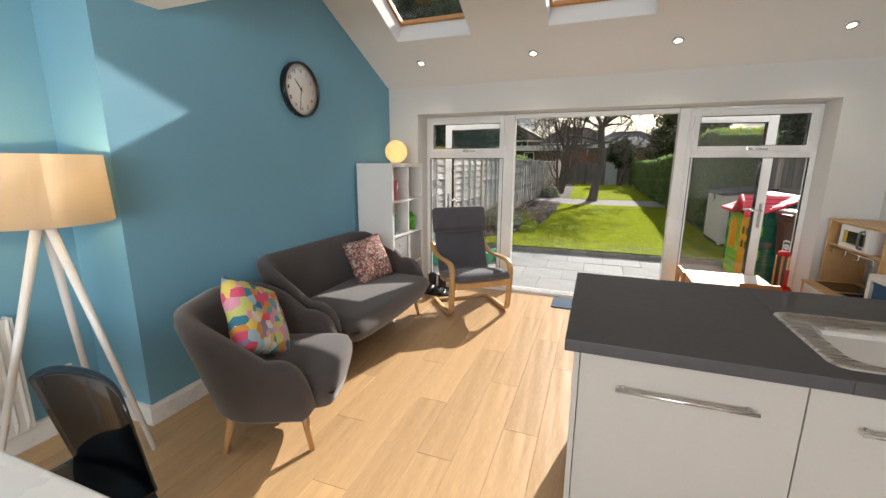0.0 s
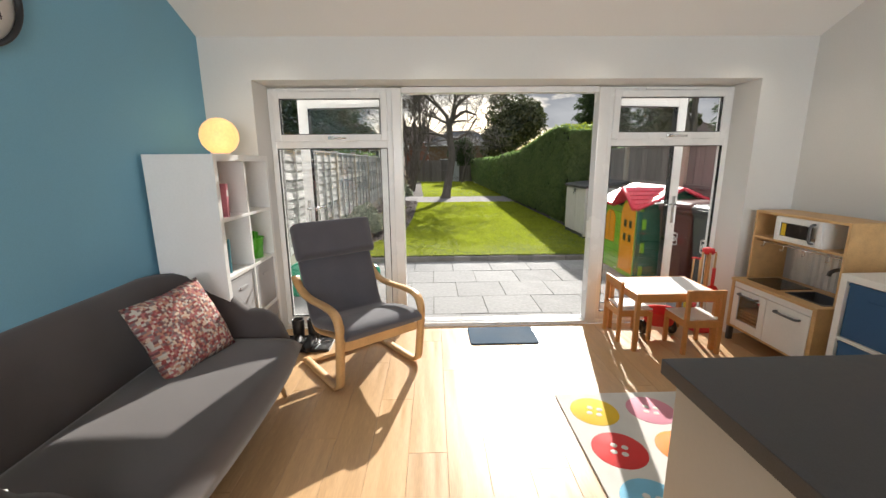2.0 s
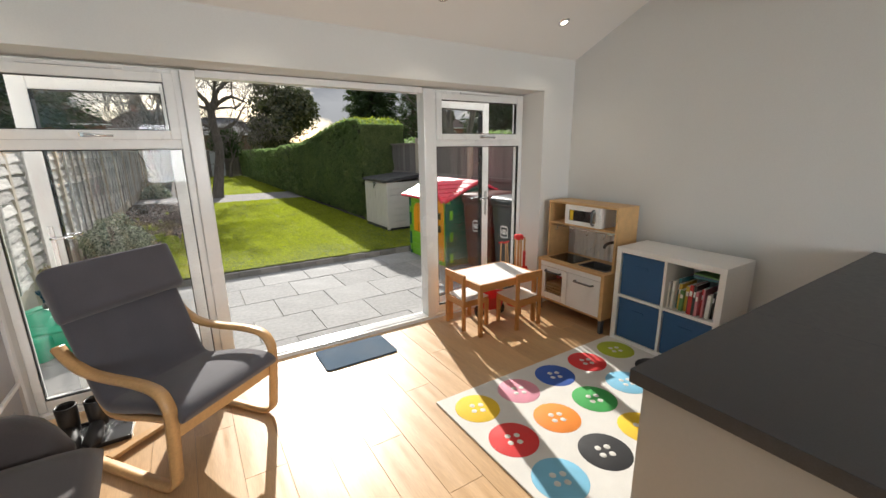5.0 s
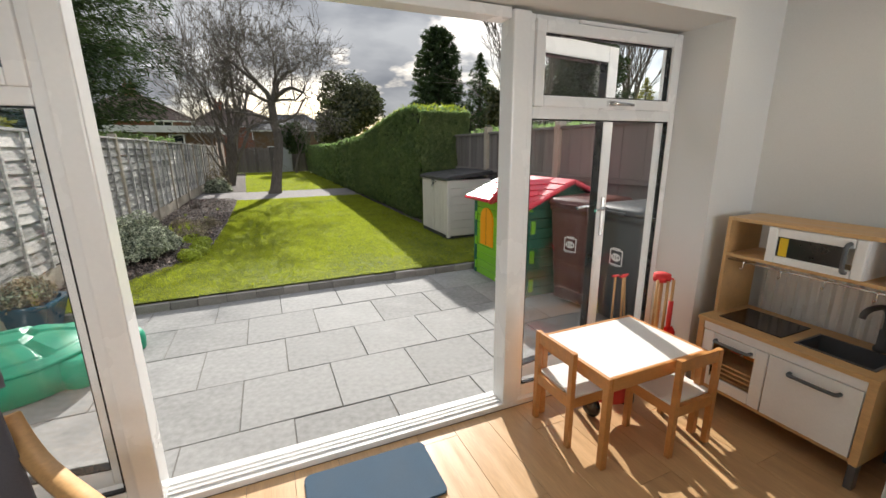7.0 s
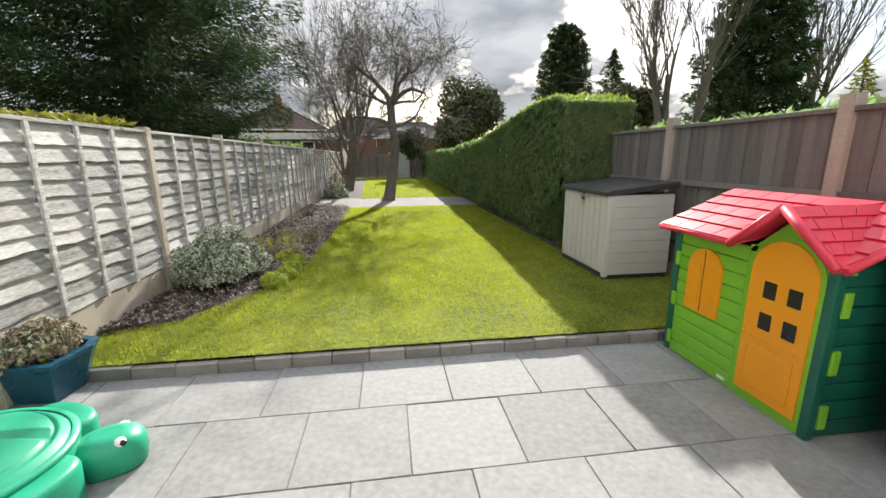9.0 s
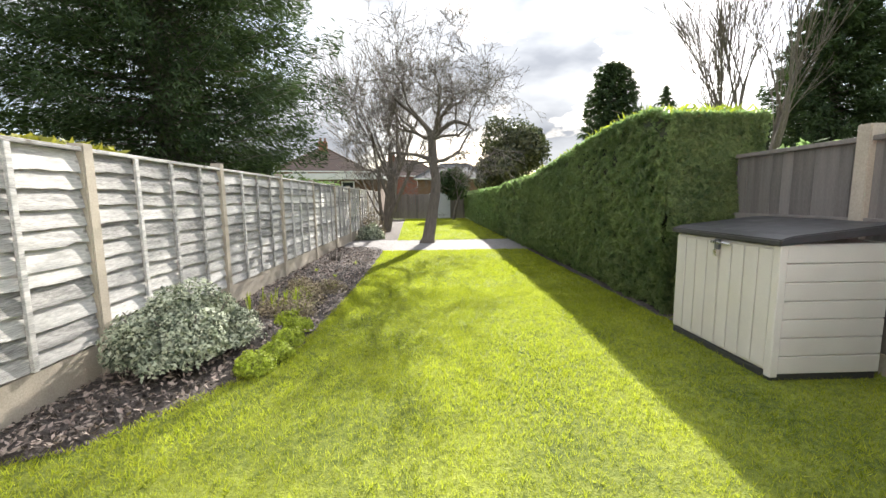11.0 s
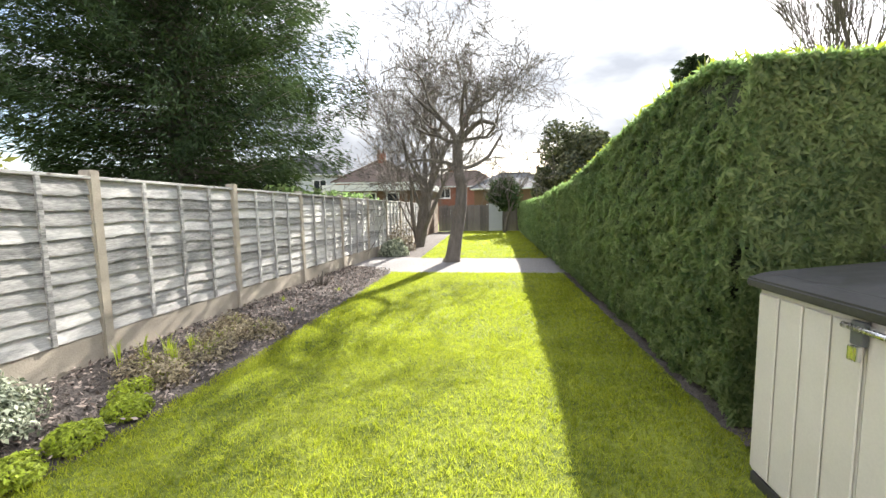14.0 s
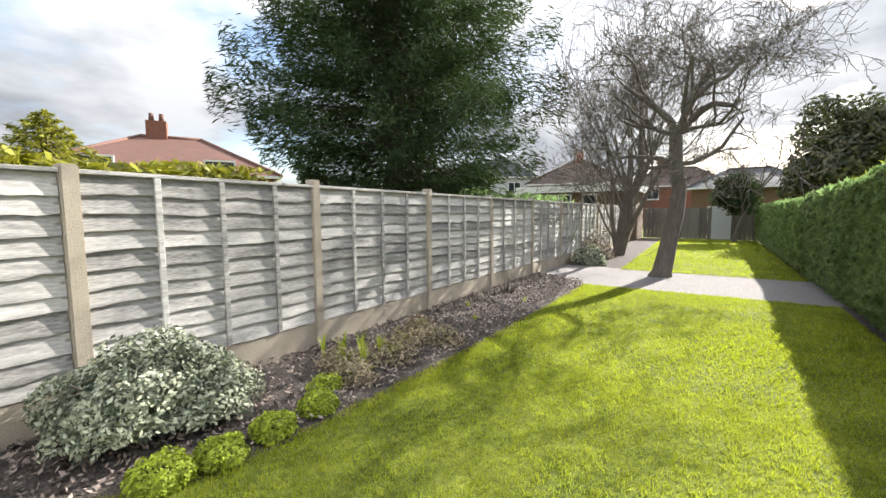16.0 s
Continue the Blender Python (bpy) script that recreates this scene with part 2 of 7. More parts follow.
M["pillow_bright"] = voronoi_mat("bright_geometric_print", [(0.72, 0.10, 0.20), (0.70, 0.30, 0.07), (0.80, 0.74, 0.70), (0.74, 0.34, 0.46), (0.10, 0.36, 0.46), (0.76, 0.60, 0.14), (0.40, 0.55, 0.62), (0.62, 0.66, 0.22), (0.30, 0.26, 0.46), (0.76, 0.44, 0.40), (0.05, 0.22, 0.34)], 21, stretch=(1, 0.01, 1), jitter=0.85)
M["pillow_dots"] = voronoi_mat("small_mosaic_print", [(0.26, 0.05, 0.05), (0.42, 0.20, 0.14), (0.55, 0.42, 0.32), (0.16, 0.06, 0.06), (0.36, 0.12, 0.12), (0.5, 0.46, 0.40), (0.2, 0.14, 0.14)], 90, stretch=(1, 0.01, 1), distance="CHEBYCHEV", jitter=0.5)
M["rugpile"] = mat("cream_rug_pile", (0.64, 0.62, 0.58), 0.95, var=0.08, scale=6, fine=240, bump=0.6, bdist=0.003)
for k, c in (("r_yel", (0.72, 0.47, 0.02)), ("r_pink", (0.68, 0.28, 0.36)), ("r_blue", (0.03, 0.09, 0.36)), ("r_red", (0.62, 0.035, 0.035)), ("r_lime", (0.36, 0.42, 0.03)), ("r_org", (0.78, 0.23, 0.02)), ("r_green", (0.04, 0.32, 0.07)), ("r_sky", (0.18, 0.45, 0.62)), ("r_black", (0.02, 0.02, 0.022))):
    M[k] = mat("dyed_" + k[2:], c, 0.8, var=0.1, scale=8, fine=240, bump=0.4, bdist=0.002)
M["birchply"] = mat("birch_plywood", (0.58, 0.36, 0.16), 0.42, var=0.12, scale=4, fine=40, bump=0.05, stretch=(1, 4, 4), bdist=0.001)
M["greyplast"] = mat("dark_grey_plastic", (0.09, 0.092, 0.098), 0.4, var=0.06, bump=0.03)
M["hobglass"] = mat("dark_hob_glass", (0.02, 0.014, 0.012), 0.12, var=0.1, bump=0)
M["smoke"] = mat("smoky_black_plastic", (0.012, 0.014, 0.018), 0.08, var=0.1, bump=0, trans=0.25, rvar=0.02)
M["bulb2"] = glow("warm_bulb", (1.0, 0.75, 0.45), 8)
M["shade"] = mat("cream_lampshade_fabric", (0.66, 0.60, 0.52), 0.9, var=0.05, scale=5, fine=260, bump=0.3, bdist=0.001)
sh_n = M["shade"].node_tree
sh_t, sh_m = sh_n.nodes.new("ShaderNodeBsdfTranslucent"), sh_n.nodes.new("ShaderNodeMixShader")
sh_t.inputs["Color"].default_value, sh_m.inputs[0].default_value = (0.7, 0.58, 0.42, 1), 0.4
sh_n.links.new(sh_n.nodes["Principled BSDF"].outputs[0], sh_m.inputs[1]), sh_n.links.new(sh_t.outputs[0], sh_m.inputs[2])
sh_n.links.new(sh_m.outputs[0], sh_n.nodes["Material Output"].inputs["Surface"])


def leafy(m, amount, col):
    """Lets light through thin leaves."""
    t = m.node_tree
    tr, mx = t.nodes.new("ShaderNodeBsdfTranslucent"), t.nodes.new("ShaderNodeMixShader")
    tr.inputs["Color"].default_value, mx.inputs[0].default_value = (*col, 1), amount
    t.links.new(t.nodes["Principled BSDF"].outputs[0], mx.inputs[1]), t.links.new(tr.outputs[0], mx.inputs[2])
    t.links.new(mx.outputs[0], t.nodes["Material Output"].inputs["Surface"])
    return m


M["blade"] = leafy(mat("grass_blade", (0.078, 0.175, 0.018), 0.75, spec=0.15, var=0.5, scale=1.6, fine=9, bump=0, isl=0.5, col2=(0.275, 0.265, 0.032)), 0.48, (0.46, 0.55, 0.04))
leafy(M["hedge"], 0.45, (0.30, 0.47, 0.16))
leafy(M["conifer"], 0.18, (0.10, 0.16, 0.045))
M["lime_leaf"] = leafy(mat("lime_foliage", (0.34, 0.41, 0.035), 0.6, var=0.3, scale=6, fine=40, bump=0, isl=0.4), 0.35, (0.4, 0.48, 0.04))
M["grey_leaf"] = leafy(mat("variegated_leaf", (0.19, 0.235, 0.175), 0.65, spec=0.2, var=0.4, scale=6, fine=40, bump=0, isl=0.55, col2=(0.36, 0.38, 0.285)), 0.2, (0.3, 0.35, 0.2))
M["dry"] = leafy(mat("dry_heather", (0.30, 0.25, 0.16), 0.85, var=0.35, scale=6, fine=40, bump=0, isl=0.7), 0.2, (0.3, 0.22, 0.14))
M["ivy"] = leafy(mat("ivy_leaf", (0.05, 0.075, 0.025), 0.6, var=0.4, scale=0.6, fine=6, bump=0, isl=0.6, col2=(0.09, 0.085, 0.04)), 0.15, (0.1, 0.14, 0.04))
M["yellow_leaf"] = leafy(mat("yellow_green_conifer", (0.22, 0.22, 0.02), 0.6, var=0.3, scale=2, fine=12, bump=0, isl=0.5), 0.3, (0.4, 0.4, 0.03))
M["chip"] = mat("bark_chip", (0.22, 0.175, 0.15), 0.9, var=0.45, scale=20, fine=90, bump=0.5, isl=0.9)
M["kerb"] = mat("weathered_kerb_block", (0.22, 0.205, 0.19), 0.9, var=0.2, scale=8, fine=90, bump=0.6, obj=0.12, bdist=0.004)
M["turtle"] = mat("green_toy_plastic", (0.016, 0.33, 0.19), 0.42, var=0.08, scale=5, fine=60, bump=0.12, bdist=0.002)
M["planter"] = mat("dark_blue_painted_planter", (0.012, 0.075, 0.13), 0.3, var=0.12, bump=0.1)
M["p_green"] = mat("light_green_toy_plastic", (0.20, 0.48, 0.03), 0.4, var=0.05, scale=4, fine=80, bump=0.08, bdist=0.001)
M["p_dark"] = mat("dark_green_toy_plastic", (0.008, 0.11, 0.07), 0.4, var=0.08, scale=4, fine=80, bump=0.08, bdist=0.001)
M["p_org"] = mat("orange_toy_plastic", (0.85, 0.33, 0.01), 0.4, var=0.05, scale=4, fine=80, bump=0.06, bdist=0.001)
M["p_red"] = mat("red_toy_plastic", (0.62, 0.03, 0.06), 0.42, var=0.08, scale=4, fine=80, bump=0.08, bdist=0.001)
M["binbrown"] = mat("brown_bin_plastic", (0.085, 0.022, 0.016), 0.4, var=0.1, scale=5, fine=120, bump=0.15, bdist=0.001)
M["bingrey"] = mat("dark_grey_bin_plastic", (0.045, 0.05, 0.052), 0.4, var=0.1, scale=5, fine=120, bump=0.15, bdist=0.001)
M["boxcream"] = mat("cream_resin", (0.62, 0.575, 0.525), 0.5, var=0.05, scale=5, fine=120, bump=0.12, bdist=0.001)
M["boxlid"] = mat("dark_grey_resin_lid", (0.045, 0.043, 0.045), 0.45, var=0.25, scale=6, fine=90, bump=0.15, bdist=0.001)
M["brick"] = mat("red_brick", (0.24, 0.105, 0.07), 0.9, var=0.2, scale=6, fine=40, bump=0.3)
M["brownbrick"] = mat("brown_brick", (0.16, 0.10, 0.06), 0.9, var=0.2, scale=6, fine=40, bump=0.3)
M["render"] = mat("pale_render", (0.55, 0.57, 0.60), 0.9, var=0.06, bump=0.1)
M["rooftile"] = mat("brown_roof_tile", (0.11, 0.075, 0.06), 0.85, var=0.25, scale=2, fine=14, bump=0.4)
M["redtile"] = mat("red_roof_tile", (0.17, 0.085, 0.065), 0.85, var=0.22, scale=2, fine=14, bump=0.4)
M["slate"] = mat("grey_roof_slate", (0.10, 0.10, 0.105), 0.8, var=0.22, scale=2, fine=14, bump=0.4)
M["darkglass"] = mat("dark_window_glass", (0.03, 0.035, 0.04), 0.1, var=0.1, bump=0)


def knots(m, scale, dark, stretch=(1, 1, 1), size=0.10):
    """Round dark knots scattered in weathered timber."""
    N, L = m.node_tree.nodes, m.node_tree.links
    p = N["Principled BSDF"]
    src = p.inputs["Base Color"].links[0].from_socket
    tc, mp, vo, wob = N.new("ShaderNodeTexCoord"), N.new("ShaderNodeMapping"), N.new("ShaderNodeTexVoronoi"), N.new("ShaderNodeMapRange")
    mp.inputs["Scale"].default_value = stretch
    L.new(tc.outputs["Object"], mp.inputs["Vector"]), L.new(mp.outputs[0], vo.inputs["Vector"])
    vo.inputs["Scale"].default_value = scale
    wob.inputs["From Min"].default_value, wob.inputs["From Max"].default_value = size, size * 0.45
    L.new(vo.outputs["Distance"], wob.inputs["Value"])
    mx = N.new("ShaderNodeMix")
    mx.data_type = "RGBA"
    mx.inputs["B"].default_value = (*dark, 1)
    L.new(wob.outputs[0], mx.inputs["Factor"]), L.new(src, mx.inputs["A"]), L.new(mx.outputs["Result"], p.inputs["Base Color"])


knots(M["lap"], 6.0, (0.10, 0.08, 0.06), (1, 0.7, 1), 0.13)

# ---- mesh helpers ----
def empty(name, x=0, y=0, z=0, rz=0):
    ob = new(name)
    ob.matrix_world = pose(x, y, z, 0, 0, rz)
    return ob


def finish(name, bm, material, smooth=False):
    me = bpy.data.meshes.new(name)
    if smooth:
        for f in bm.faces:
            f.smooth = True
    bm.to_mesh(me)
    bm.free()
    for k in material if isinstance(material, (list, tuple)) else [material]:
        me.materials.append(M[k] if isinstance(k, str) else k)
    return new(name, me)


def part(name, bm, material, parent, label="", smooth=False):
    """One mesh object under a thing or a part."""
    ob = finish(name, bm, material, smooth)
    ob.parent = parent
    if label:
        tagged(ob, label)
    return ob


def box(x0, y0, z0, x1, y1, z1, bevel=0.0, bm=None, seg=2):
    bm2 = bmesh.new()
    bmesh.ops.create_cube(bm2, size=1)
    for v in bm2.verts:
        v.co = Vector((x0 + (v.co.x + 0.5) * (x1 - x0), y0 + (v.co.y + 0.5) * (y1 - y0), z0 + (v.co.z + 0.5) * (z1 - z0)))
    if bevel:
        bmesh.ops.bevel(bm2, geom=bm2.edges[:], offset=bevel, segments=seg, affect="EDGES", profile=0.6)
    return join(bm, bm2)


def join(bm, bm2):
    if bm is None:
        return bm2
    vs = [bm.verts.new(v.co) for v in bm2.verts]
    bm2.verts.index_update()
    for f in bm2.faces:
        g = bm.faces.new([vs[v.index] for v in f.verts])
        g.smooth, g.material_index = f.smooth, f.material_index
    bm2.free()
    return bm


def moved(bm, m):
    for v in bm.verts:
        v.co = m @ v.co
    return bm


def tube(points, radii, sides=8, bm=None, cap=True, flat=1.0):
    """A round bar along points; radii one number or one per point. flat: how thin it is across its second axis."""
    bm = bm or bmesh.new()
    pts = [Vector(p) for p in points]
    if not isinstance(radii, (list, tuple)):
        radii = [radii] * len(pts)
    rings, ref = [], None
    for i, p in enumerate(pts):
        d = (pts[min(i + 1, len(pts) - 1)] - pts[max(i - 1, 0)]).normalized()
        if ref is None:
            ref = d.orthogonal().normalized() if abs(d.z) > 0.9 else d.cross(Vector((0, 0, 1))).normalized()
        a = (ref - d * ref.dot(d)).normalized()
        ref, b = a, d.cross(a).normalized()
        rings.append([bm.verts.new(p + radii[i] * (math.cos(6.28319 * k / sides) * a + flat * math.sin(6.28319 * k / sides) * b)) for k in range(sides)])
    for r, s in zip(rings, rings[1:]):
        for k in range(sides):
            f = bm.faces.new((r[k], r[(k + 1) % sides], s[(k + 1) % sides], s[k]))
            f.smooth = True
    if cap and sides > 2:
        bm.faces.new(rings[0][::-1]), bm.faces.new(rings[-1])
    return bm


def lathe(profile, sides=24, bm=None, x=0, y=0, caps=True):
    """Turns (radius, z) pairs about the upright axis."""
    bm = bm or bmesh.new()
    rings = [[bm.verts.new((x + r * math.cos(6.28319 * k / sides), y + r * math.sin(6.28319 * k / sides), z)) for k in range(sides)] for r, z in profile]
    for r, s in zip(rings, rings[1:]):
        for k in range(sides):
            f = bm.faces.new((r[k], r[(k + 1) % sides], s[(k + 1) % sides], s[k]))
            f.smooth = True
    if caps and profile[0][0] > 1e-4:
        bm.faces.new(rings[0][::-1])
    if caps and profile[-1][0] > 1e-4:
        bm.faces.new(rings[-1])
    return bm


def prism(outline, z0, z1, bm=None, bevel=0.0):
    """An outline in x, y raised from z0 to z1."""
    bm2 = bmesh.new()
    a, b = [bm2.verts.new((x, y, z0)) for x, y in outline], [bm2.verts.new((x, y, z1)) for x, y in outline]
    n = len(a)
    bm2.faces.new(a[::-1]), bm2.faces.new(b)
    for i in range(n):
        bm2.faces.new((a[i], a[(i + 1) % n], b[(i + 1) % n], b[i]))
    bmesh.ops.recalc_face_normals(bm2, faces=bm2.faces[:])
    if bevel:
        bmesh.ops.bevel(bm2, geom=bm2.edges[:], offset=bevel, segments=2, affect="EDGES")
    return join(bm, bm2)


def cushion(w, h, t, n=14, puff=0.35):
    """A soft square pillow in the xz plane, centred, thickness t along y."""
    bm = bmesh.new()
    grid = {}
    for s in (-1, 1):
        for i in range(n + 1):
            for j in range(n + 1):
                u, v = 2 * i / n - 1, 2 * j / n - 1
                edge = (1 - abs(u) ** 3) * (1 - abs(v) ** 3)
                pin = 1 - 0.07 * (1 - abs(u * v)) * max(abs(u), abs(v)) ** 4
                rim = i in (0, n) or j in (0, n)
                key = (0 if rim else s, i, j)
                if key not in grid:
                    wob = 0.012 * noise.noise((u * 2.1 + s, v * 2.1, w))
                    grid[key] = bm.verts.new((u * w / 2 * pin, 0 if rim else s * t / 2 * edge ** puff + wob, v * h / 2 * pin))
        for i in range(n):
            for j in range(n):
                q = [grid.get((s, a, b)) or grid[(0, a, b)] for a, b in ((i, j), (i + 1, j), (i + 1, j + 1), (i, j + 1))]
                f = bm.faces.new(q if s < 0 else q[::-1])
                f.smooth = True
    return bm


def sheet(fn, nu, nv, bm=None, smooth=True):
    """A surface from fn(u, v) with u and v from 0 to 1."""
    bm = bm or bmesh.new()
    g = [[bm.verts.new(fn(i / nu, j / nv)) for j in range(nv + 1)] for i in range(nu + 1)]
    for i in range(nu):
        for j in range(nv):
            f = bm.faces.new((g[i][j], g[i + 1][j], g[i + 1][j + 1], g[i][j + 1]))
            f.smooth = smooth
    return bm


def cloud(name, verts, faces, material, parent=None, kind="stuff"):
    """Many small faces from arrays, as one mesh."""
    me = bpy.data.meshes.new(name)
    me.from_pydata(verts, [], faces)
    me.materials.append(M[material] if isinstance(material, str) else material)
    ob = new(name, me)
    if parent:
        ob.parent = parent
    if kind:
        tagged(ob, kind=kind)
    return ob


def leaves(centres, normals, size, rng, aspect=0.5, droop=0.0, along=None):
    """Leaf-shaped quads at centres, loosely facing normals."""
    n = len(centres)
    d = rng.normal(size=(n, 3)) * 0.6 + normals
    d /= np.linalg.norm(d, axis=1, keepdims=True)
    a = np.cross(d, rng.normal(size=(n, 3))) if along is None else along + rng.normal(size=(n, 3)) * 0.45
    a /= np.linalg.norm(a, axis=1, keepdims=True)
    b = np.cross(d, a)
    b /= np.linalg.norm(b, axis=1, keepdims=True) + 1e-9
    s = size * rng.uniform(0.6, 1.3, (n, 1))
    a, b = a * s, b * s * aspect
    a[:, 2] -= droop * s[:, 0]
    v = np.stack([centres - a, centres - b * 1.0 + a * 0.1, centres + a, centres + b + a * 0.1], 1).reshape(-1, 3)
    f = np.arange(4 * n).reshape(n, 4)
    return v.tolist(), f.tolist()

# ---- the room ----
XL, XR, YIN, YOUT = -1.97, 2.48, 5.13, 5.52    # blue wall, right wall, inner and outer face of the garden wall
XB = -2.39                                     # side wall of the back part
OXL, OXR, OZ = -1.62, 2.10, 2.0                # the wide opening
SLOPE = math.atan(0.45)
ZC = 2.285                                     # ceiling height at the garden wall


def structure(name, bm, material, label, category="wall", smooth=False):
    return tagged(finish(name, bm, material, smooth), label, category, kind="structure")


b = box(XL - 0.3, YIN, -0.1, OXL, YOUT, 2.6)
b = box(OXR, YIN, -0.1, XR + 0.3, YOUT, 2.6, bm=b)
b = box(OXL, YIN, OZ, OXR, YOUT, 2.6, bm=b)
structure("wall_north", b, "grey", "pale grey painted wall with a wide garden-door opening")
structure("wall_west", box(XL - 0.3, 2.17, -0.1, XL, YIN, 4.0), "blue", "teal blue painted side wall")
b = box(XB, 2.17, -0.1, XL - 0.3, 2.37, 2.6)
structure("wall_nib", b, "blue", "teal blue painted return of the wall")
structure("wall_west_back", box(XB - 0.2, -1.8, -0.1, XB, 2.37, 2.6), "blue", "teal blue painted wall with a radiator")
structure("wall_east", box(XR, -1.8, -0.1, XR + 0.25, YIN, 4.0), "grey", "pale grey painted side wall")
# unseen back wall; its window opening is added to hold the fill lamp
b = box(-2.98, -2.0, -0.1, XR + 0.25, -1.8, 0.9)
b = box(-2.98, -2.0, 2.1, XR + 0.25, -1.8, 2.6, bm=b)
b = box(-2.98, -2.0, 0.9, -1.4, -1.8, 2.1, bm=b)
b = box(1.6, -2.0, 0.9, XR + 0.25, -1.8, 2.1, bm=b)
structure("wall_south", b, "grey", "unseen pale grey back wall with an opening added for the fill lamp")
# flat ceiling over the back, the downstand, and the sloped ceiling with two roof-window wells
structure("ceiling_flat", box(-2.98, -2.0, 2.27, XR + 0.25, 2.42, 2.4), "ceil", "flat white ceiling", "ceiling")
structure("wall_downstand", box(XL, 2.42, 2.27, XR, 2.52, 3.6), "ceil", "white downstand where the vaulted ceiling begins")
HOLES = [(-1.53, -0.82), (-0.16, 0.62)]
V0, V1, VEND = 0.70, 1.72, 2.95
b = box(XL, 0, 0, XR, V0, 0.17)
b = box(XL, V1, 0, XR, VEND, 0.17, bm=b)
xs = [XL] + [x for h in HOLES for x in h] + [XR]
for x0, x1 in zip(xs[::2], xs[1::2]):
    b = box(x0, V0, 0, x1, V1, 0.17, bm=b)
SLOPED = Matrix.Translation((0, YIN, ZC)) @ Matrix.Rotation(math.pi - SLOPE, 4, "X") @ Matrix.Diagonal((1, 1, -1, 1))
moved(b, SLOPED)
bmesh.ops.recalc_face_normals(b, faces=b.faces[:])
structure("ceiling_sloped", b, "ceil", "sloped white ceiling with two roof-window wells", "ceiling")

# skirting boards
def skirting(x0, y0, x1, y1, nx, ny):
    """A board along a wall, its face towards (nx, ny)."""
    prof = [(0, 0), (0.016, 0), (0.016, 0.095), (0.011, 0.105), (0.009, 0.115), (0, 0.12)]
    bm = bmesh.new()
    a = [bm.verts.new((x0 + nx * d, y0 + ny * d, z)) for d, z in prof]
    c = [bm.verts.new((x1 + nx * d, y1 + ny * d, z)) for d, z in prof]
    for i in range(len(prof)):
        bm.faces.new((a[i], a[(i + 1) % len(prof)], c[(i + 1) % len(prof)], c[i]))
    bm.faces.new(a), bm.faces.new(c[::-1])
    bmesh.ops.recalc_face_normals(bm, faces=bm.faces[:])
    structure("baseboard", bm, "gloss", "white moulded skirting board", "skirting")


skirting(XL, 2.154, XL, YIN, 1, 0)
skirting(XB, 2.17, XL, 2.17, 0, -1)
skirting(XB, -1.8, XB, 2.154, 1, 0)
skirting(XR, -1.8, XR, YIN, -1, 0)
skirting(XL + 0.016, YIN, OXL, YIN, 0, -1)
skirting(OXR, YIN, XR - 0.016, YIN, 0, -1)

# ---- windows, garden doors ----
def bar(bm, x0, y0, z0, x1, y1, z1, bev=0.006):
    return box(x0, y0, z0, x1, y1, z1, bev, bm)


def rect_frame(x0, x1, z0, z1, y0, y1, w, wb=None):
    """Four butted bars round an opening."""
    wb = wb or w
    bm = bar(None, x0, y0, z0, x0 + w, y1, z1)
    bm = bar(bm, x1 - w, y0, z0, x1, y1, z1)
    bm = bar(bm, x0 + w, y0, z1 - w, x1 - w, y1, z1)
    return bar(bm, x0 + w, y0, z0, x1 - w, y1, z0 + wb)


def pane(x0, x1, z0, z1, y, parent, name="pane"):
    ob = part(name, box(x0, y - 0.003, z0, x1, y + 0.003, z1), "glass", parent, "clear window glass")
    ob.visible_shadow = False
    return ob


FY = 5.40
def side_window(name, x0, x1, label):
    """A fixed pane below an opening top light, with the handle on its lower rail."""
    w = empty(name)
    tagged(w, label, "window", kind="structure")
    part("window_frame", rect_frame(x0, x1, 0.03, 1.985, FY, FY + 0.07, 0.042, 0.07), "upvc", w)
    part("transom", bar(None, x0 + 0.042, FY, 1.532, x1 - 0.042, FY + 0.07, 1.592), "upvc", w)
    part("sash", rect_frame(x0 + 0.036, x1 - 0.036, 1.586, 1.962, FY - 0.02, FY + 0.045, 0.052), "upvc", w, "white top-light sash")
    pane(x0 + 0.08, x1 - 0.08, 1.634, 1.916, FY + 0.02, w)
    pane(x0 + 0.036, x1 - 0.036, 0.09, 1.54, FY + 0.03, w)
    xm = (x0 + x1) / 2
    h = part("handle", bar(None, xm - 0.026, FY - 0.036, 1.598, xm + 0.026, FY - 0.019, 1.626, 0.004), "chrome", w, "satin chrome window handle")
    part("lever", tube([(xm, FY - 0.038, 1.612), (xm, FY - 0.052, 1.612), (xm + 0.03, FY - 0.056, 1.609), (xm + 0.125, FY - 0.054, 1.606)], [0.009, 0.009, 0.009, 0.007], 8), "chrome", h)
    part("trickle_vent", bar(None, xm - 0.22, FY - 0.016, 1.965, xm + 0.22, FY + 0.002, 1.982, 0.004), "upvc", w)
    bead = rect_frame(x0 + 0.0875, x1 - 0.0875, 1.6375, 1.9105, FY - 0.006, FY + 0.02, 0.006)
    bead = join(bead, rect_frame(x0 + 0.0415, x1 - 0.0415, 0.0995, 1.5325, FY + 0.004, FY + 0.03, 0.007))
    part("glazing_gasket", bead, "black", w, "thin dark glazing gasket")
    return w


side_window("window_1", OXL, -0.652, "white plastic window with a fixed pane and top light")
side_window("window_2", 1.09, OXR, "white plastic window with a fixed pane and top light")

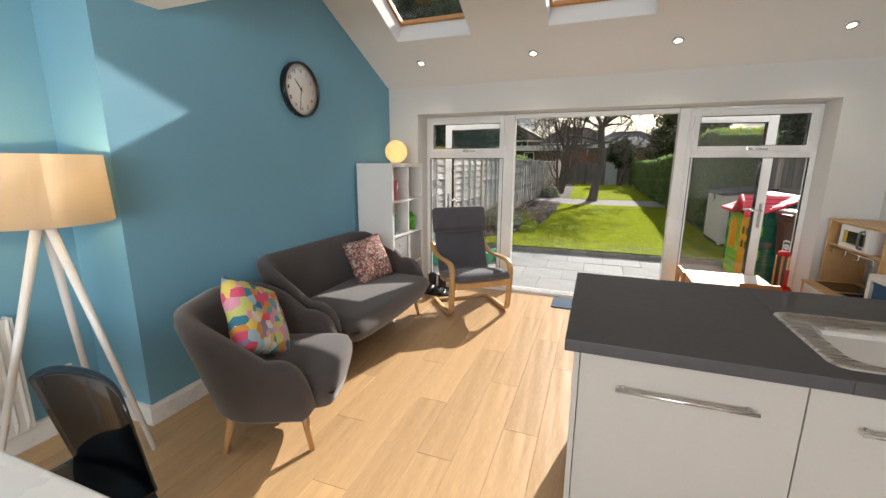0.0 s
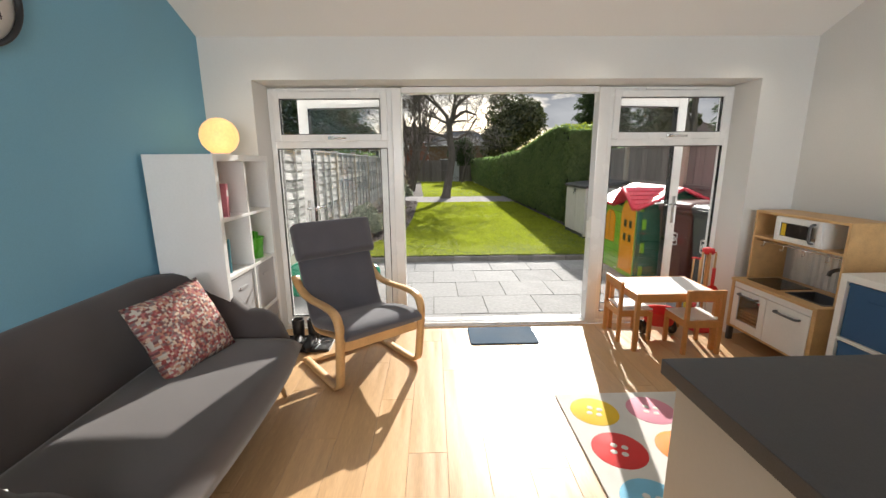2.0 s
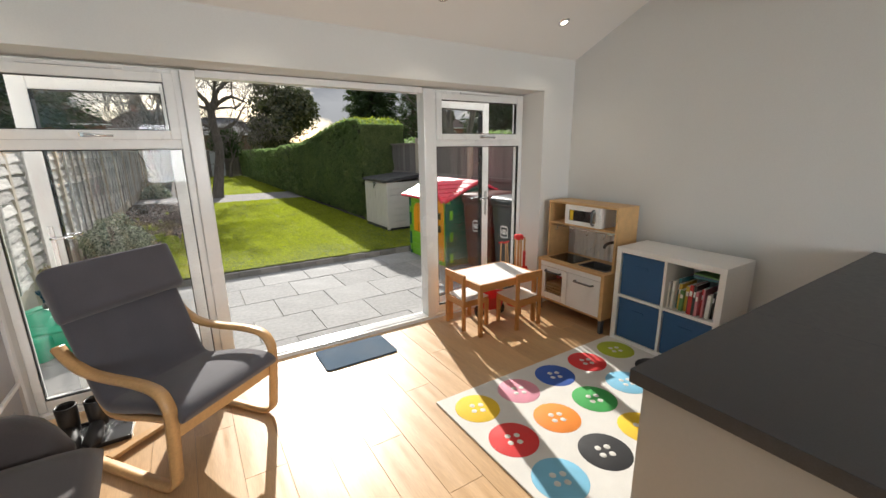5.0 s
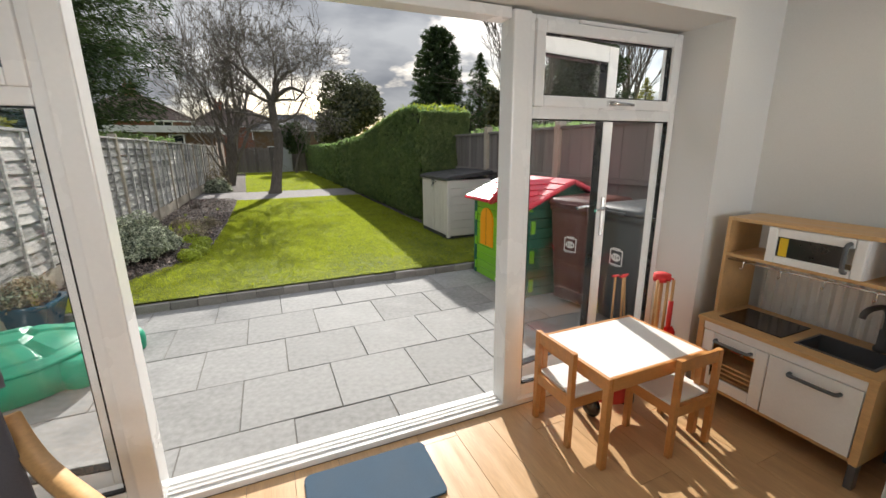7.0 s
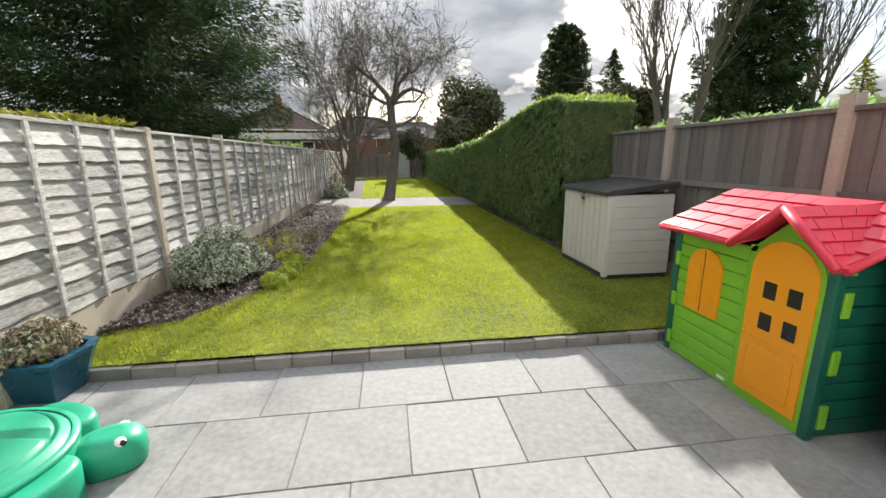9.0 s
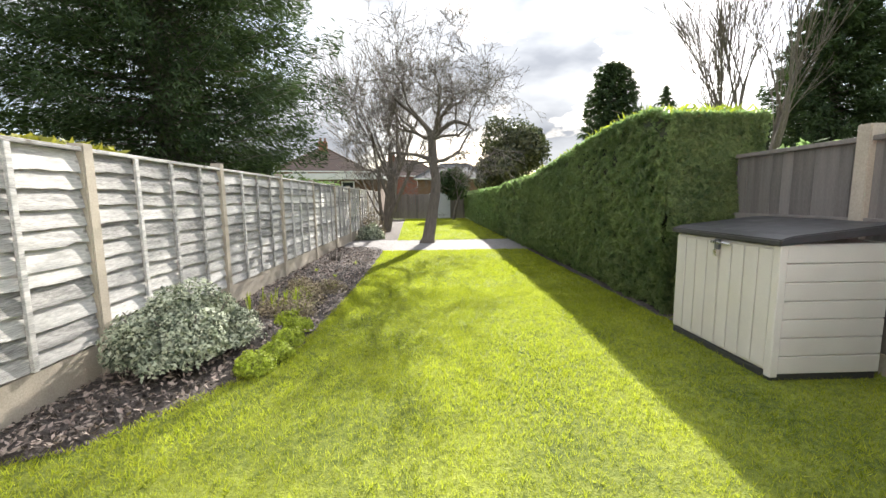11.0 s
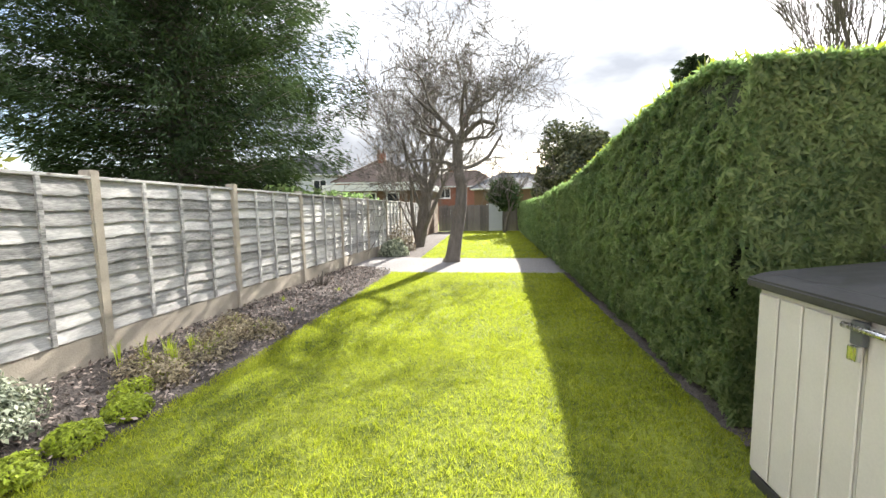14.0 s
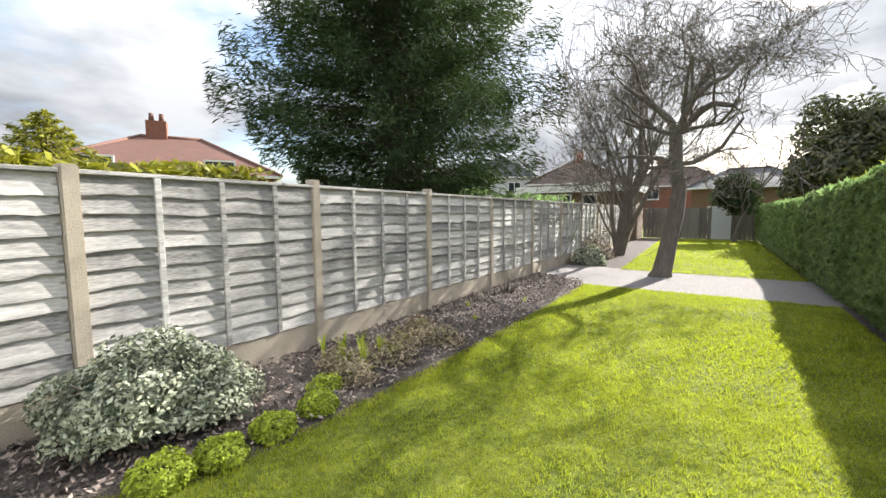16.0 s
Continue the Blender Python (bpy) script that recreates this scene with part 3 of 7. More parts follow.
# the middle frame that the open doors hang in
fr = empty("door_frame")
tagged(fr, "white plastic frame of the garden doors", "door frame", kind="structure")
for x0, x1 in ((-0.652, -0.572), (0.998, 1.09)):
    part("jamb", bar(None, x0, FY - 0.03, 0.03, x1, FY + 0.085, 1.985, 0.008), "upvc", fr)
part("head", bar(None, -0.572, FY - 0.01, 1.95, 0.998, FY + 0.085, 1.995), "upvc", fr)
thr = bar(None, OXL, FY - 0.03, 0.0, OXR, FY + 0.11, 0.03, 0.004)
for k in range(3):
    thr = bar(thr, -0.57, FY + 0.0 + k * 0.028, 0.03, 0.996, FY + 0.012 + k * 0.028, 0.038, 0.002)
part("threshold", thr, "upvc", fr, "white ridged door threshold")


def door_leaf(name, x, y, turn, label):
    """A glazed leaf 0.78 wide; hinge at the local origin, running along +x."""
    d = empty(name, x, y, 0, turn)
    tagged(d, label, "door", kind="structure")
    part("stile_frame", rect_frame(0, 0.78, 0.04, 1.945, 0, 0.06, 0.085, 0.10), "upvc", d)
    pane(0.08, 0.70, 0.13, 1.87, 0.03, d)
    part("glazing_gasket", rect_frame(0.083, 0.697, 0.138, 1.862, 0.004, 0.056, 0.008), "black", d, "thin dark glazing gasket")
    for y0, s in ((-0.008, -1), (0.06, 1)):
        plate = bar(None, 0.724, y0, 0.86, 0.752, y0 + 0.008, 1.10, 0.003)
        h = part("handle", plate, "chrome", d, "chrome lever handle on a long plate")
        yy = y0 + (0.035 if s > 0 else -0.027)
        part("lever", tube([(0.738, y0 + 0.004, 1.03), (0.738, yy, 1.03), (0.70, yy, 1.032), (0.63, yy, 1.028)], 0.009, 8), "chrome", h)
    for z in (0.25, 1.0, 1.75):
        part("hinge", tube([(-0.012, 0.03, z - 0.05), (-0.012, 0.03, z + 0.05)], 0.009, 8), "gloss", d)
    return d


door_leaf("door_1", -0.672, 5.555, 173, "white glazed garden door folded fully open outside")
door_leaf("door_2", 1.09, 5.49, 9, "white glazed garden door folded fully open outside")

# ---- roof windows ----
def roof_window(x0, x1, name):
    w = empty(name)
    tagged(w, "pine-framed roof window in a white well", "window", kind="structure")
    f = rect_frame(x0 - 0.035, x1 + 0.035, V0 - 0.035, V1 + 0.035, 0.172, 0.215, 0.055)
    moved(f, Matrix(((1, 0, 0, 0), (0, 0, 1, 0), (0, 1, 0, 0), (0, 0, 0, 1))))
    part("window_frame", moved(f, SLOPED), "pine", w, "varnished pine frame")
    g = box(x0 + 0.01, V0 + 0.01, 0.19, x1 - 0.01, V1 - 0.01, 0.196)
    part("pane", moved(g, SLOPED), "glass", w, "clear roof-window glass").visible_shadow = False


roof_window(*HOLES[0], "window_3")
roof_window(*HOLES[1], "window_4")

# ---- downlights in the slope ----
for x in (-1.42, -0.32, 0.83, 1.92):
    d = empty("downlight")
    d.matrix_world = SLOPED @ Matrix.Translation((x, 0.383, 0)) @ Matrix.Diagonal((1, 1, -1, 1))
    tagged(d, "lit recessed chrome ceiling downlight", "light", "ceiling downlights")
    part("ring", lathe([(0.028, -0.001), (0.03, 0.007), (0.043, 0.005), (0.047, -0.001)], 20, caps=False), "chrome", d, "polished chrome trim ring")
    part("bulb", lathe([(0.028, 0.0005), (0.02, 0.003), (0.0, 0.004)], 16), "bulb", d, "glowing lamp face")
    lamp = new("downlight_beam", bpy.data.lights.new("downlight_beam", "SPOT"))
    lamp.data.energy, lamp.data.color, lamp.data.spot_size, lamp.data.spot_blend, lamp.data.shadow_soft_size = 4, (1.0, 0.88, 0.72), radians(110), 0.8, 0.03
    lamp.matrix_world = Matrix.Translation(SLOPED @ Vector((x, 0.383, -0.03)))

# ---- floor of planks ----
floor = tagged(finish("floor", box(XB - 0.2, -2.0, -0.1, XR + 0.25, FY - 0.03, -0.004), "mortar"), "oak laminate plank floor", "floor", kind="structure")
rng = np.random.default_rng(3)
PW, PL = 0.192, 1.285
plank_full = None
x = XB
i = 0
plank_meshes = {}
while x < XR - 0.01:
    x1 = min(x + PW, XR)
    y = -1.8 - (i * 0.47) % PL
    while y < FY - 0.03:
        a, c = max(y, -1.8), min(y + PL, FY - 0.032)
        if c - a > 0.03 and not (x1 < XL + 0.01 and a > 2.17):
            key = (round(x1 - x, 3), round(c - a, 3))
            if key not in plank_meshes:
                bm = box(0.0006, 0.0006, -0.004, x1 - x - 0.0006, c - a - 0.0006, 0.0, 0.0009, seg=1)
                me = bpy.data.meshes.new("plank")
                bm.to_mesh(me)
                bm.free()
                me.materials.append(M["plank"])
                plank_meshes[key] = me
            p = new("plank", plank_meshes[key])
            p.location, p.parent = (x, a, 0), floor
        y += PL
    x, i = x1, i + 1

# ---- sofa and armchair: one curved shell, a seat pad, tapered legs ----
def shell(width, depth, back_h, arm_h, z0=0.20, n=56):
    """Local: front towards +x, width along y. A padded band round the back, sinking to the arm fronts."""
    r = 0.24
    hw, d0, d1 = width / 2 - 0.055, -depth / 2 + 0.06, depth / 2 - 0.09
    path = [(d1 + (d0 + r - d1) * i / 10, -hw) for i in range(10)]
    path += [(d0 + r - r * math.sin(a), -hw + r - r * math.cos(a)) for a in (math.pi / 2 * i / 9 for i in range(10))]
    path += [(d0, -hw + r + (2 * hw - 2 * r) * i / 10) for i in range(1, 10)]
    path += [(d0 + r - r * math.cos(a), hw - r + r * math.sin(a)) for a in (math.pi / 2 * i / 9 for i in range(10))]
    path += [(d0 + r + (d1 - d0 - r) * i / 10, hw) for i in range(1, 11)]
    m = len(path)
    bm, rings = bmesh.new(), []
    for k, (x, y) in enumerate(path):
        xa, ya = path[max(k - 1, 0)]
        xb, yb = path[min(k + 1, m - 1)]
        nx, ny = yb - ya, -(xb - xa)
        l = math.hypot(nx, ny)
        nx, ny = nx / l, ny / l
        fwd = min(1.0, max(0.0, (x - d0) / (d1 - d0)))          # 0 at the back, 1 at the arm fronts
        s = fwd * fwd * (3 - 2 * fwd)
        top = back_h + (arm_h - back_h) * min(1, s * 1.5) - 0.13 * (max(0, fwd - 0.7) / 0.3) ** 2
        th = 0.055 - 0.006 * fwd
        if k in (0, m - 1):
            th, top = 0.012, top - 0.05
        elif k in (1, m - 2):
            th, top = 0.04, top - 0.02
        lean = 0.12 * (1 - fwd) ** 2
        zb = z0 + (0.06 if k in (0, m - 1) else 0.02 if k in (1, m - 2) else 0)
        prof = [(-0.75, 0), (-1, 0.05), (-1, 0.5), (-1, 0.9), (-0.7, 0.985), (0, 1.0), (0.7, 0.985), (1, 0.9), (1, 0.5), (1, 0.05), (0.75, 0)]
        ring = []
        for a, h in prof:
            off = a * th - lean * h + 0.05 * (1 - h)
            ring.append(bm.verts.new((x + nx * off, y + ny * off, zb + h * (top - zb))))
        rings.append(ring)
    for a, c in zip(rings, rings[1:]):
        for i in range(len(a)):
            f = bm.faces.new((a[i], a[(i + 1) % len(a)], c[(i + 1) % len(a)], c[i]))
            f.smooth = True
    bm.faces.new(rings[0]), bm.faces.new(rings[-1][::-1])
    bmesh.ops.recalc_face_normals(bm, faces=bm.faces[:])
    return bm


def lounge_seat(name, x, y, rz, width, depth, back_h, arm_h, label, category):
    t = tagged(empty(name, x, y, 0, rz), label, category)
    part("shell", shell(width, depth, back_h, arm_h), "fabric", t, "curved upholstered back and arms")
    sw = width - 0.19
    n = 22

    def pad(u, v):
        a, c = 2 * u - 1, 2 * v - 1
        x = -depth / 2 + 0.10 + (depth - 0.10) * u + 0.035 * (1 - c * c) * (u > 0.9)
        y = c * sw / 2
        e = (1 - abs(a) ** 8) * (1 - abs(c) ** 10)
        return Vector((x, y, 0.335 + 0.085 * max(e, 0) ** 0.35 + 0.012 * (1 - a * a) * (1 - c * c)))

    b = sheet(pad, n, n)

    def under(u, v):
        a, c = 2 * u - 1, 2 * v - 1
        return Vector((-depth / 2 + 0.10 + (depth - 0.10) * u + 0.035 * (1 - c * c) * (u > 0.9), c * sw / 2, 0.335 - 0.115 * (max(0, (1 - abs(a) ** 6) * (1 - abs(c) ** 10))) ** 0.3))

    sheet(under, n, n, b)
    bmesh.ops.remove_doubles(b, verts=b.verts[:], dist=0.0005)
    bmesh.ops.recalc_face_normals(b, faces=b.faces[:])
    part("seat", b, "fabric", t, "thick upholstered seat pad")
    for sx in (-1, 1):
        for sy in (-1, 1):
            px, py = sx * (depth / 2 - 0.17), sy * (width / 2 - 0.15)
            part("leg", tube([(px + sx * 0.045, py + sy * 0.035, 0), (px, py, 0.235)], [0.013, 0.024], 12), "beech", t, "tapered round beech leg")
    return t


lounge_seat("armchair", -1.30, 2.485, 24, 0.80, 0.69, 0.755, 0.535, "charcoal grey curved armchair on tapered beech legs", "armchair")
lounge_seat("sofa", -1.53, 3.665, 0, 1.52, 0.78, 0.80, 0.55, "charcoal grey two-seat sofa on tapered beech legs", "sofa")


def throw_pillow(x, y, z, rx, ry, rz, w, h, t, front, label):
    ob = tagged(finish("throw_pillow", cushion(w, h, t), front, True), label, "cushion")
    ob.matrix_world = pose(x, y, z, rx, ry, rz)
    return ob


throw_pillow(-1.37, 2.41, 0.635, -28, 27, 100, 0.45, 0.43, 0.14, "pillow_bright", "cushion with bright multicoloured geometric print on the armchair")
throw_pillow(-1.61, 3.98, 0.60, -25, -6, 72, 0.42, 0.42, 0.15, "pillow_dots", "cushion with small red and cream mosaic print on the sofa")

# ---- white step stool behind the armchair ----
st = tagged(empty("step_stool", -1.76, 2.88, 0, 4), "small white wooden step stool beside the sofa", "stool")
part("top", box(-0.20, -0.16, 0.475, 0.20, 0.16, 0.5, 0.006), "gloss", st)
for sx in (-1, 1):
    for sy in (-1, 1):
        part("leg", prism([(sx * 0.17 - 0.018, sy * 0.13 - 0.018), (sx * 0.17 + 0.018, sy * 0.13 - 0.018), (sx * 0.17 + 0.018, sy * 0.13 + 0.018), (sx * 0.17 - 0.018, sy * 0.13 + 0.018)], 0, 0.475, bevel=0.003), "gloss", st)
part("step", box(-0.16, -0.10, 0.23, 0.16, 0.10, 0.25, 0.004), "gloss", st)

# ---- tall cube bookcase with its contents ----
def cube_shelf(name, x, y, rz, cols, rows, label):
    """Local: back at y = 0, front at y = -0.39, x from 0. 0.335 m cells with a thick outer frame."""
    t = tagged(empty(name, x, y, 0, rz), label, "shelf")
    W, Hh, o, c = 0.02 * (cols - 1) + 0.333 * cols + 0.078, 0.02 * (rows - 1) + 0.333 * rows + 0.078, 0.039, 0.333
    for x0 in (0, W - o):
        part("side_panel", box(x0, -0.39, 0, x0 + o, 0, Hh, 0.0015), "white", t)
    for z0 in (0, Hh - o):
        part("top_panel" if z0 else "bottom_panel", box(o, -0.39, z0, W - o, 0, z0 + o, 0.0015), "white", t)
    for i in range(1, rows):
        part("shelf_board", box(o, -0.388, o + i * (c + 0.02) - 0.02, W - o, 0, o + i * (c + 0.02), 0.001), "white", t)
    for i in range(1, cols):
        for j in range(rows):
            part("divider", box(o + i * (c + 0.02) - 0.02, -0.386, o + j * (c + 0.02), o + i * (c + 0.02), 0, o + j * (c + 0.02) + c, 0.001), "white", t)
    part("back_panel", box(o, -0.01, o, W - o, -0.004, Hh - o), "white", t)
    return t


def cell(i, j):
    return 0.039 + i * 0.353, 0.039 + j * 0.353


def world_of(t, m):
    return t.matrix_world @ m


def fabric_box(t, i, j, material, label):
    """An open storage box that fills a cell, with a stitched pull slot."""
    x, z = cell(i, j)
    e = tagged(empty("storage_box"), label, "storage box")
    e.matrix_world = world_of(t, pose(x, 0, z))
    part("body", box(0.006, -0.378, 0.001, 0.327, -0.02, 0.325, 0.008), material, e)
    part("pull_tab", box(0.12, -0.384, 0.235, 0.213, -0.377, 0.252, 0.002), material, e)
    part("rim", box(0.004, -0.381, 0.309, 0.329, -0.018, 0.326, 0.003), material, e)


def book_row(t, i, j, x0, x1, hmin, hmax, seed, lean=0.0, colours=None):
    rg = np.random.default_rng(seed)
    cx, cz = cell(i, j)
    x = x0
    while x < x1:
        w = rg.uniform(0.008, 0.026)
        h, d = rg.uniform(hmin, hmax), rg.uniform(0.17, 0.24)
        e = tagged(empty("book"), "upright children's book with a coloured spine", "book", "books on the cube shelves")
        e.matrix_world = world_of(t, pose(cx + x, -0.365 + rg.uniform(0, 0.05), cz, 0, lean * rg.uniform(0.4, 1), 0))
        k = BOOKS[rg.integers(len(BOOKS))] if colours is None else colours[rg.integers(len(colours))]
        part("cover", box(0, 0, 0, w, d, h, 0.0012), k, e)
        part("pages", box(0.0015, 0.004, h, w - 0.0015, d - 0.002, h + 0.0008), "paper", e)
        if w > 0.013:
            part("spine_band", box(w * 0.15, -0.0008, h * 0.62, w * 0.85, 0.0006, h * 0.8), "paper", e)
        x += w + 0.001


bc = cube_shelf("bookcase", -1.945, 4.358, 90, 2, 4, "tall white cube bookcase with books and grey boxes")
for i in range(2):
    fabric_box(bc, i, 0, "greybox", "light grey fabric storage box in the bookcase")
    fabric_box(bc, i, 1, "greybox", "light grey fabric storage box in the bookcase")
book_row(bc, 0, 3, 0.01, 0.13, 0.2, 0.29, 5, 6, ["bk_red", "bk_red", "bk_navy", "bk_white", "bk_pink"])
book_row(bc, 0, 2, 0.01, 0.11, 0.18, 0.26, 6, 4, ["bk_white", "bk_yellow", "bk_pink", "bk_teal"])
tub = tagged(empty("toy_bucket"), "bright green plastic toy bucket on the shelf", "bucket")
tub.matrix_world = world_of(bc, pose(cell(1, 2)[0] + 0.19, -0.30, cell(1, 2)[1]))
part("body", lathe([(0.055, 0), (0.06, 0.004), (0.072, 0.14), (0.078, 0.142), (0.078, 0.15), (0.068, 0.15), (0.054, 0.01), (0, 0.01)], 20), "lime", tub)
for k in range(5):
    part("block", box(-0.05 + 0.022 * k, -0.02 + 0.01 * (k % 2), 0.08, -0.032 + 0.022 * k, 0.02 + 0.01 * (k % 3), 0.17 + 0.012 * (k % 3), 0.003), "lime", tub)

# round lamp on the bookcase
gl = tagged(empty("globe_lamp", -1.71, 4.77, 1.47), "glowing warm white glass globe lamp on the bookcase", "lamp")
part("globe", lathe([(0.045, 0.012)] + [(0.116 * math.sin(a), 0.12 - 0.116 * math.cos(a)) for a in (0.36 + (math.pi - 0.36) * i / 18 for i in range(19))], 32), "globe", gl)
part("base", lathe([(0.055, 0), (0.055, 0.01), (0.045, 0.014)], 24), "gloss", gl)

# ---- wall clock ----
ck = tagged(empty("wall_clock", XL, 3.60, 2.035), "round white wall clock with a deep black rim", "clock")
ck.matrix_world = pose(XL, 3.60, 2.035, 90, 0, 90)
part("rim", lathe([(0.20, 0.0), (0.207, 0.004), (0.207, 0.045), (0.203, 0.05), (0.194, 0.05), (0.19, 0.03)], 48, caps=False), "black", ck, "deep black rim")
part("face", lathe([(0.198, 0.02), (0.195, 0.026), (0.0, 0.026)], 48), "paper", ck, "white dial")
def text_bm(s, size, depth=0.0006):
    cu = bpy.data.curves.new("text", "FONT")
    cu.body, cu.size, cu.extrude, cu.align_x, cu.align_y = s, size, depth, "CENTER", "CENTER"
    ob = bpy.data.objects.new("text", cu)
    scene.collection.objects.link(ob)
    dg = bpy.context.evaluated_depsgraph_get()
    bm = bmesh.new()
    me = bpy.data.meshes.new_from_object(ob.evaluated_get(dg))
    bm.from_mesh(me)
    bpy.data.objects.remove(ob), bpy.data.meshes.remove(me)
    return bm


for k in range(1, 13):
    a = math.pi / 2 - k * math.pi / 6
    part("numeral", moved(text_bm(str(k), 0.042), pose(0.142 * math.cos(a), 0.142 * math.sin(a), 0.0268)), "black", ck)
for ang, ln, w in ((316, 0.10, 0.006), (190, 0.15, 0.0045)):
    h = box(-w / 2, -0.02, 0.029, w / 2, ln, 0.031)
    part("hand_bar", moved(h, Matrix.Rotation(-radians(ang), 4, "Z")), "black", ck, "slim black pointer")
part("boss", lathe([(0.008, 0.026), (0.008, 0.034), (0, 0.034)], 12), "black", ck)

# ---- bentwood lounge chair ----
ch = tagged(empty("lounge_chair", -0.90, 4.775, 0, 38), "bentwood cantilever lounge chair with dark grey cushion", "chair")
def strip(pts, w, t, x):
    """A bent lath of width w (along x) and thickness t following points in the yz plane."""
    bm, rings = bmesh.new(), []
    for i, (y, z) in enumerate(pts):
        ya, za = pts[max(i - 1, 0)]
        yb, zb = pts[min(i + 1, len(pts) - 1)]
        l = math.hypot(yb - ya, zb - za)
        ny, nz = -(zb - za) / l * t / 2, (yb - ya) / l * t / 2
        rings.append([bm.verts.new((x + sx * w / 2, y + s * ny, z + s * nz)) for sx, s in ((-1, -1), (1, -1), (1, 1), (-1, 1))])
    for a, c in zip(rings, rings[1:]):
        for i in range(4):
            bm.faces.new((a[i], a[(i + 1) % 4], c[(i + 1) % 4], c[i]))
    bm.faces.new(rings[0]), bm.faces.new(rings[-1][::-1])
    bmesh.ops.recalc_face_normals(bm, faces=bm.faces[:])
    bmesh.ops.bevel(bm, geom=[e for e in bm.edges if len(e.link_faces) == 2 and e.calc_face_angle(0) > 1], offset=0.004, segments=2, affect="EDGES")
    for f in bm.faces:
        f.smooth = True
    return bm


def spline(ctrl, n=8):
    out = []
    for i in range(len(ctrl) - 1):
        p0, p1, p2, p3 = (Vector(ctrl[min(max(j, 0), len(ctrl) - 1)]) for j in (i - 1, i, i + 1, i + 2))
        for k in range(n):
            t = k / n
            out.append(tuple(0.5 * (2 * p1 + (p2 - p0) * t + (2 * p0 - 5 * p1 + 4 * p2 - p3) * t * t + (3 * p1 - p0 - 3 * p2 + p3) * t ** 3)))
    return out + [tuple(ctrl[-1])]


armline = spline([(0.23, 0.02), (-0.05, 0.02), (-0.27, 0.022), (-0.335, 0.055), (-0.355, 0.13), (-0.385, 0.38), (-0.38, 0.465), (-0.33, 0.522), (-0.20, 0.535), (0.0, 0.525), (0.14, 0.532), (0.24, 0.57), (0.31, 0.625)], 6)
for s in (-1, 1):
    part("arm_frame", strip(armline, 0.055, 0.024, s * 0.30), "birch", ch, "bent birch arm and runner")
    part("seat_rail", strip(spline([(-0.375, 0.345), (-0.15, 0.315), (0.06, 0.275), (0.16, 0.32), (0.25, 0.55), (0.385, 0.95)], 6), 0.035, 0.024, s * 0.245), "birch", ch, "bent birch seat and back rail")
part("crossbar", box(-0.272, -0.375, 0.285, 0.272, -0.35, 0.345, 0.004), "birch", ch)
part("crossbar", box(-0.272, 0.15, 0.012, 0.272, 0.20, 0.034, 0.004), "birch", ch)
part("crossbar", box(-0.245, 0.155, 0.27, 0.245, 0.178, 0.32, 0.004), "birch", ch)
cl = spline([(-0.425, 0.375), (-0.37, 0.405), (-0.20, 0.392), (0.0, 0.345), (0.085, 0.338), (0.14, 0.385), (0.195, 0.53), (0.275, 0.745), (0.345, 0.935)], 7)
def pad_along(line, w, th, x0=0.0):
    bm, rings = bmesh.new(), []
    n = len(line)
    for i, (y, z) in enumerate(line):
        ya, za = line[max(i - 1, 0)]
        yb, zb = line[min(i + 1, n - 1)]
        l = math.hypot(yb - ya, zb - za)
        ny, nz = -(zb - za) / l, (yb - ya) / l
        e = min(1, min(i, n - 1 - i) / 2.5 + 0.25)
        ring = []
        for k in range(20):
            a = 6.28319 * k / 20
            cx, cy = math.cos(a), math.sin(a)
            px = w / 2 * (abs(cx) ** 0.25) * (1 if cx > 0 else -1)
            q = th / 2 * e * (abs(cy) ** 0.55) * (1 if cy > 0 else -1)
            ring.append(bm.verts.new((x0 + px, y + ny * q, z + nz * q)))
        rings.append(ring)
    for a, c in zip(rings, rings[1:]):
        for k in range(20):
            f = bm.faces.new((a[k], a[(k + 1) % 20], c[(k + 1) % 20], c[k]))
            f.smooth = True
    bm.faces.new(rings[0]), bm.faces.new(rings[-1][::-1])
    bmesh.ops.recalc_face_normals(bm, faces=bm.faces[:])
    return bm


part("cushion", pad_along(cl, 0.56, 0.08), "fabric2", ch, "long dark grey padded cushion")
hp = spline([(0.238, 0.745), (0.275, 0.845), (0.312, 0.95), (0.325, 0.975)], 6)
part("headrest", pad_along(hp, 0.60, 0.135), "fabric2", ch, "padded headrest roll")

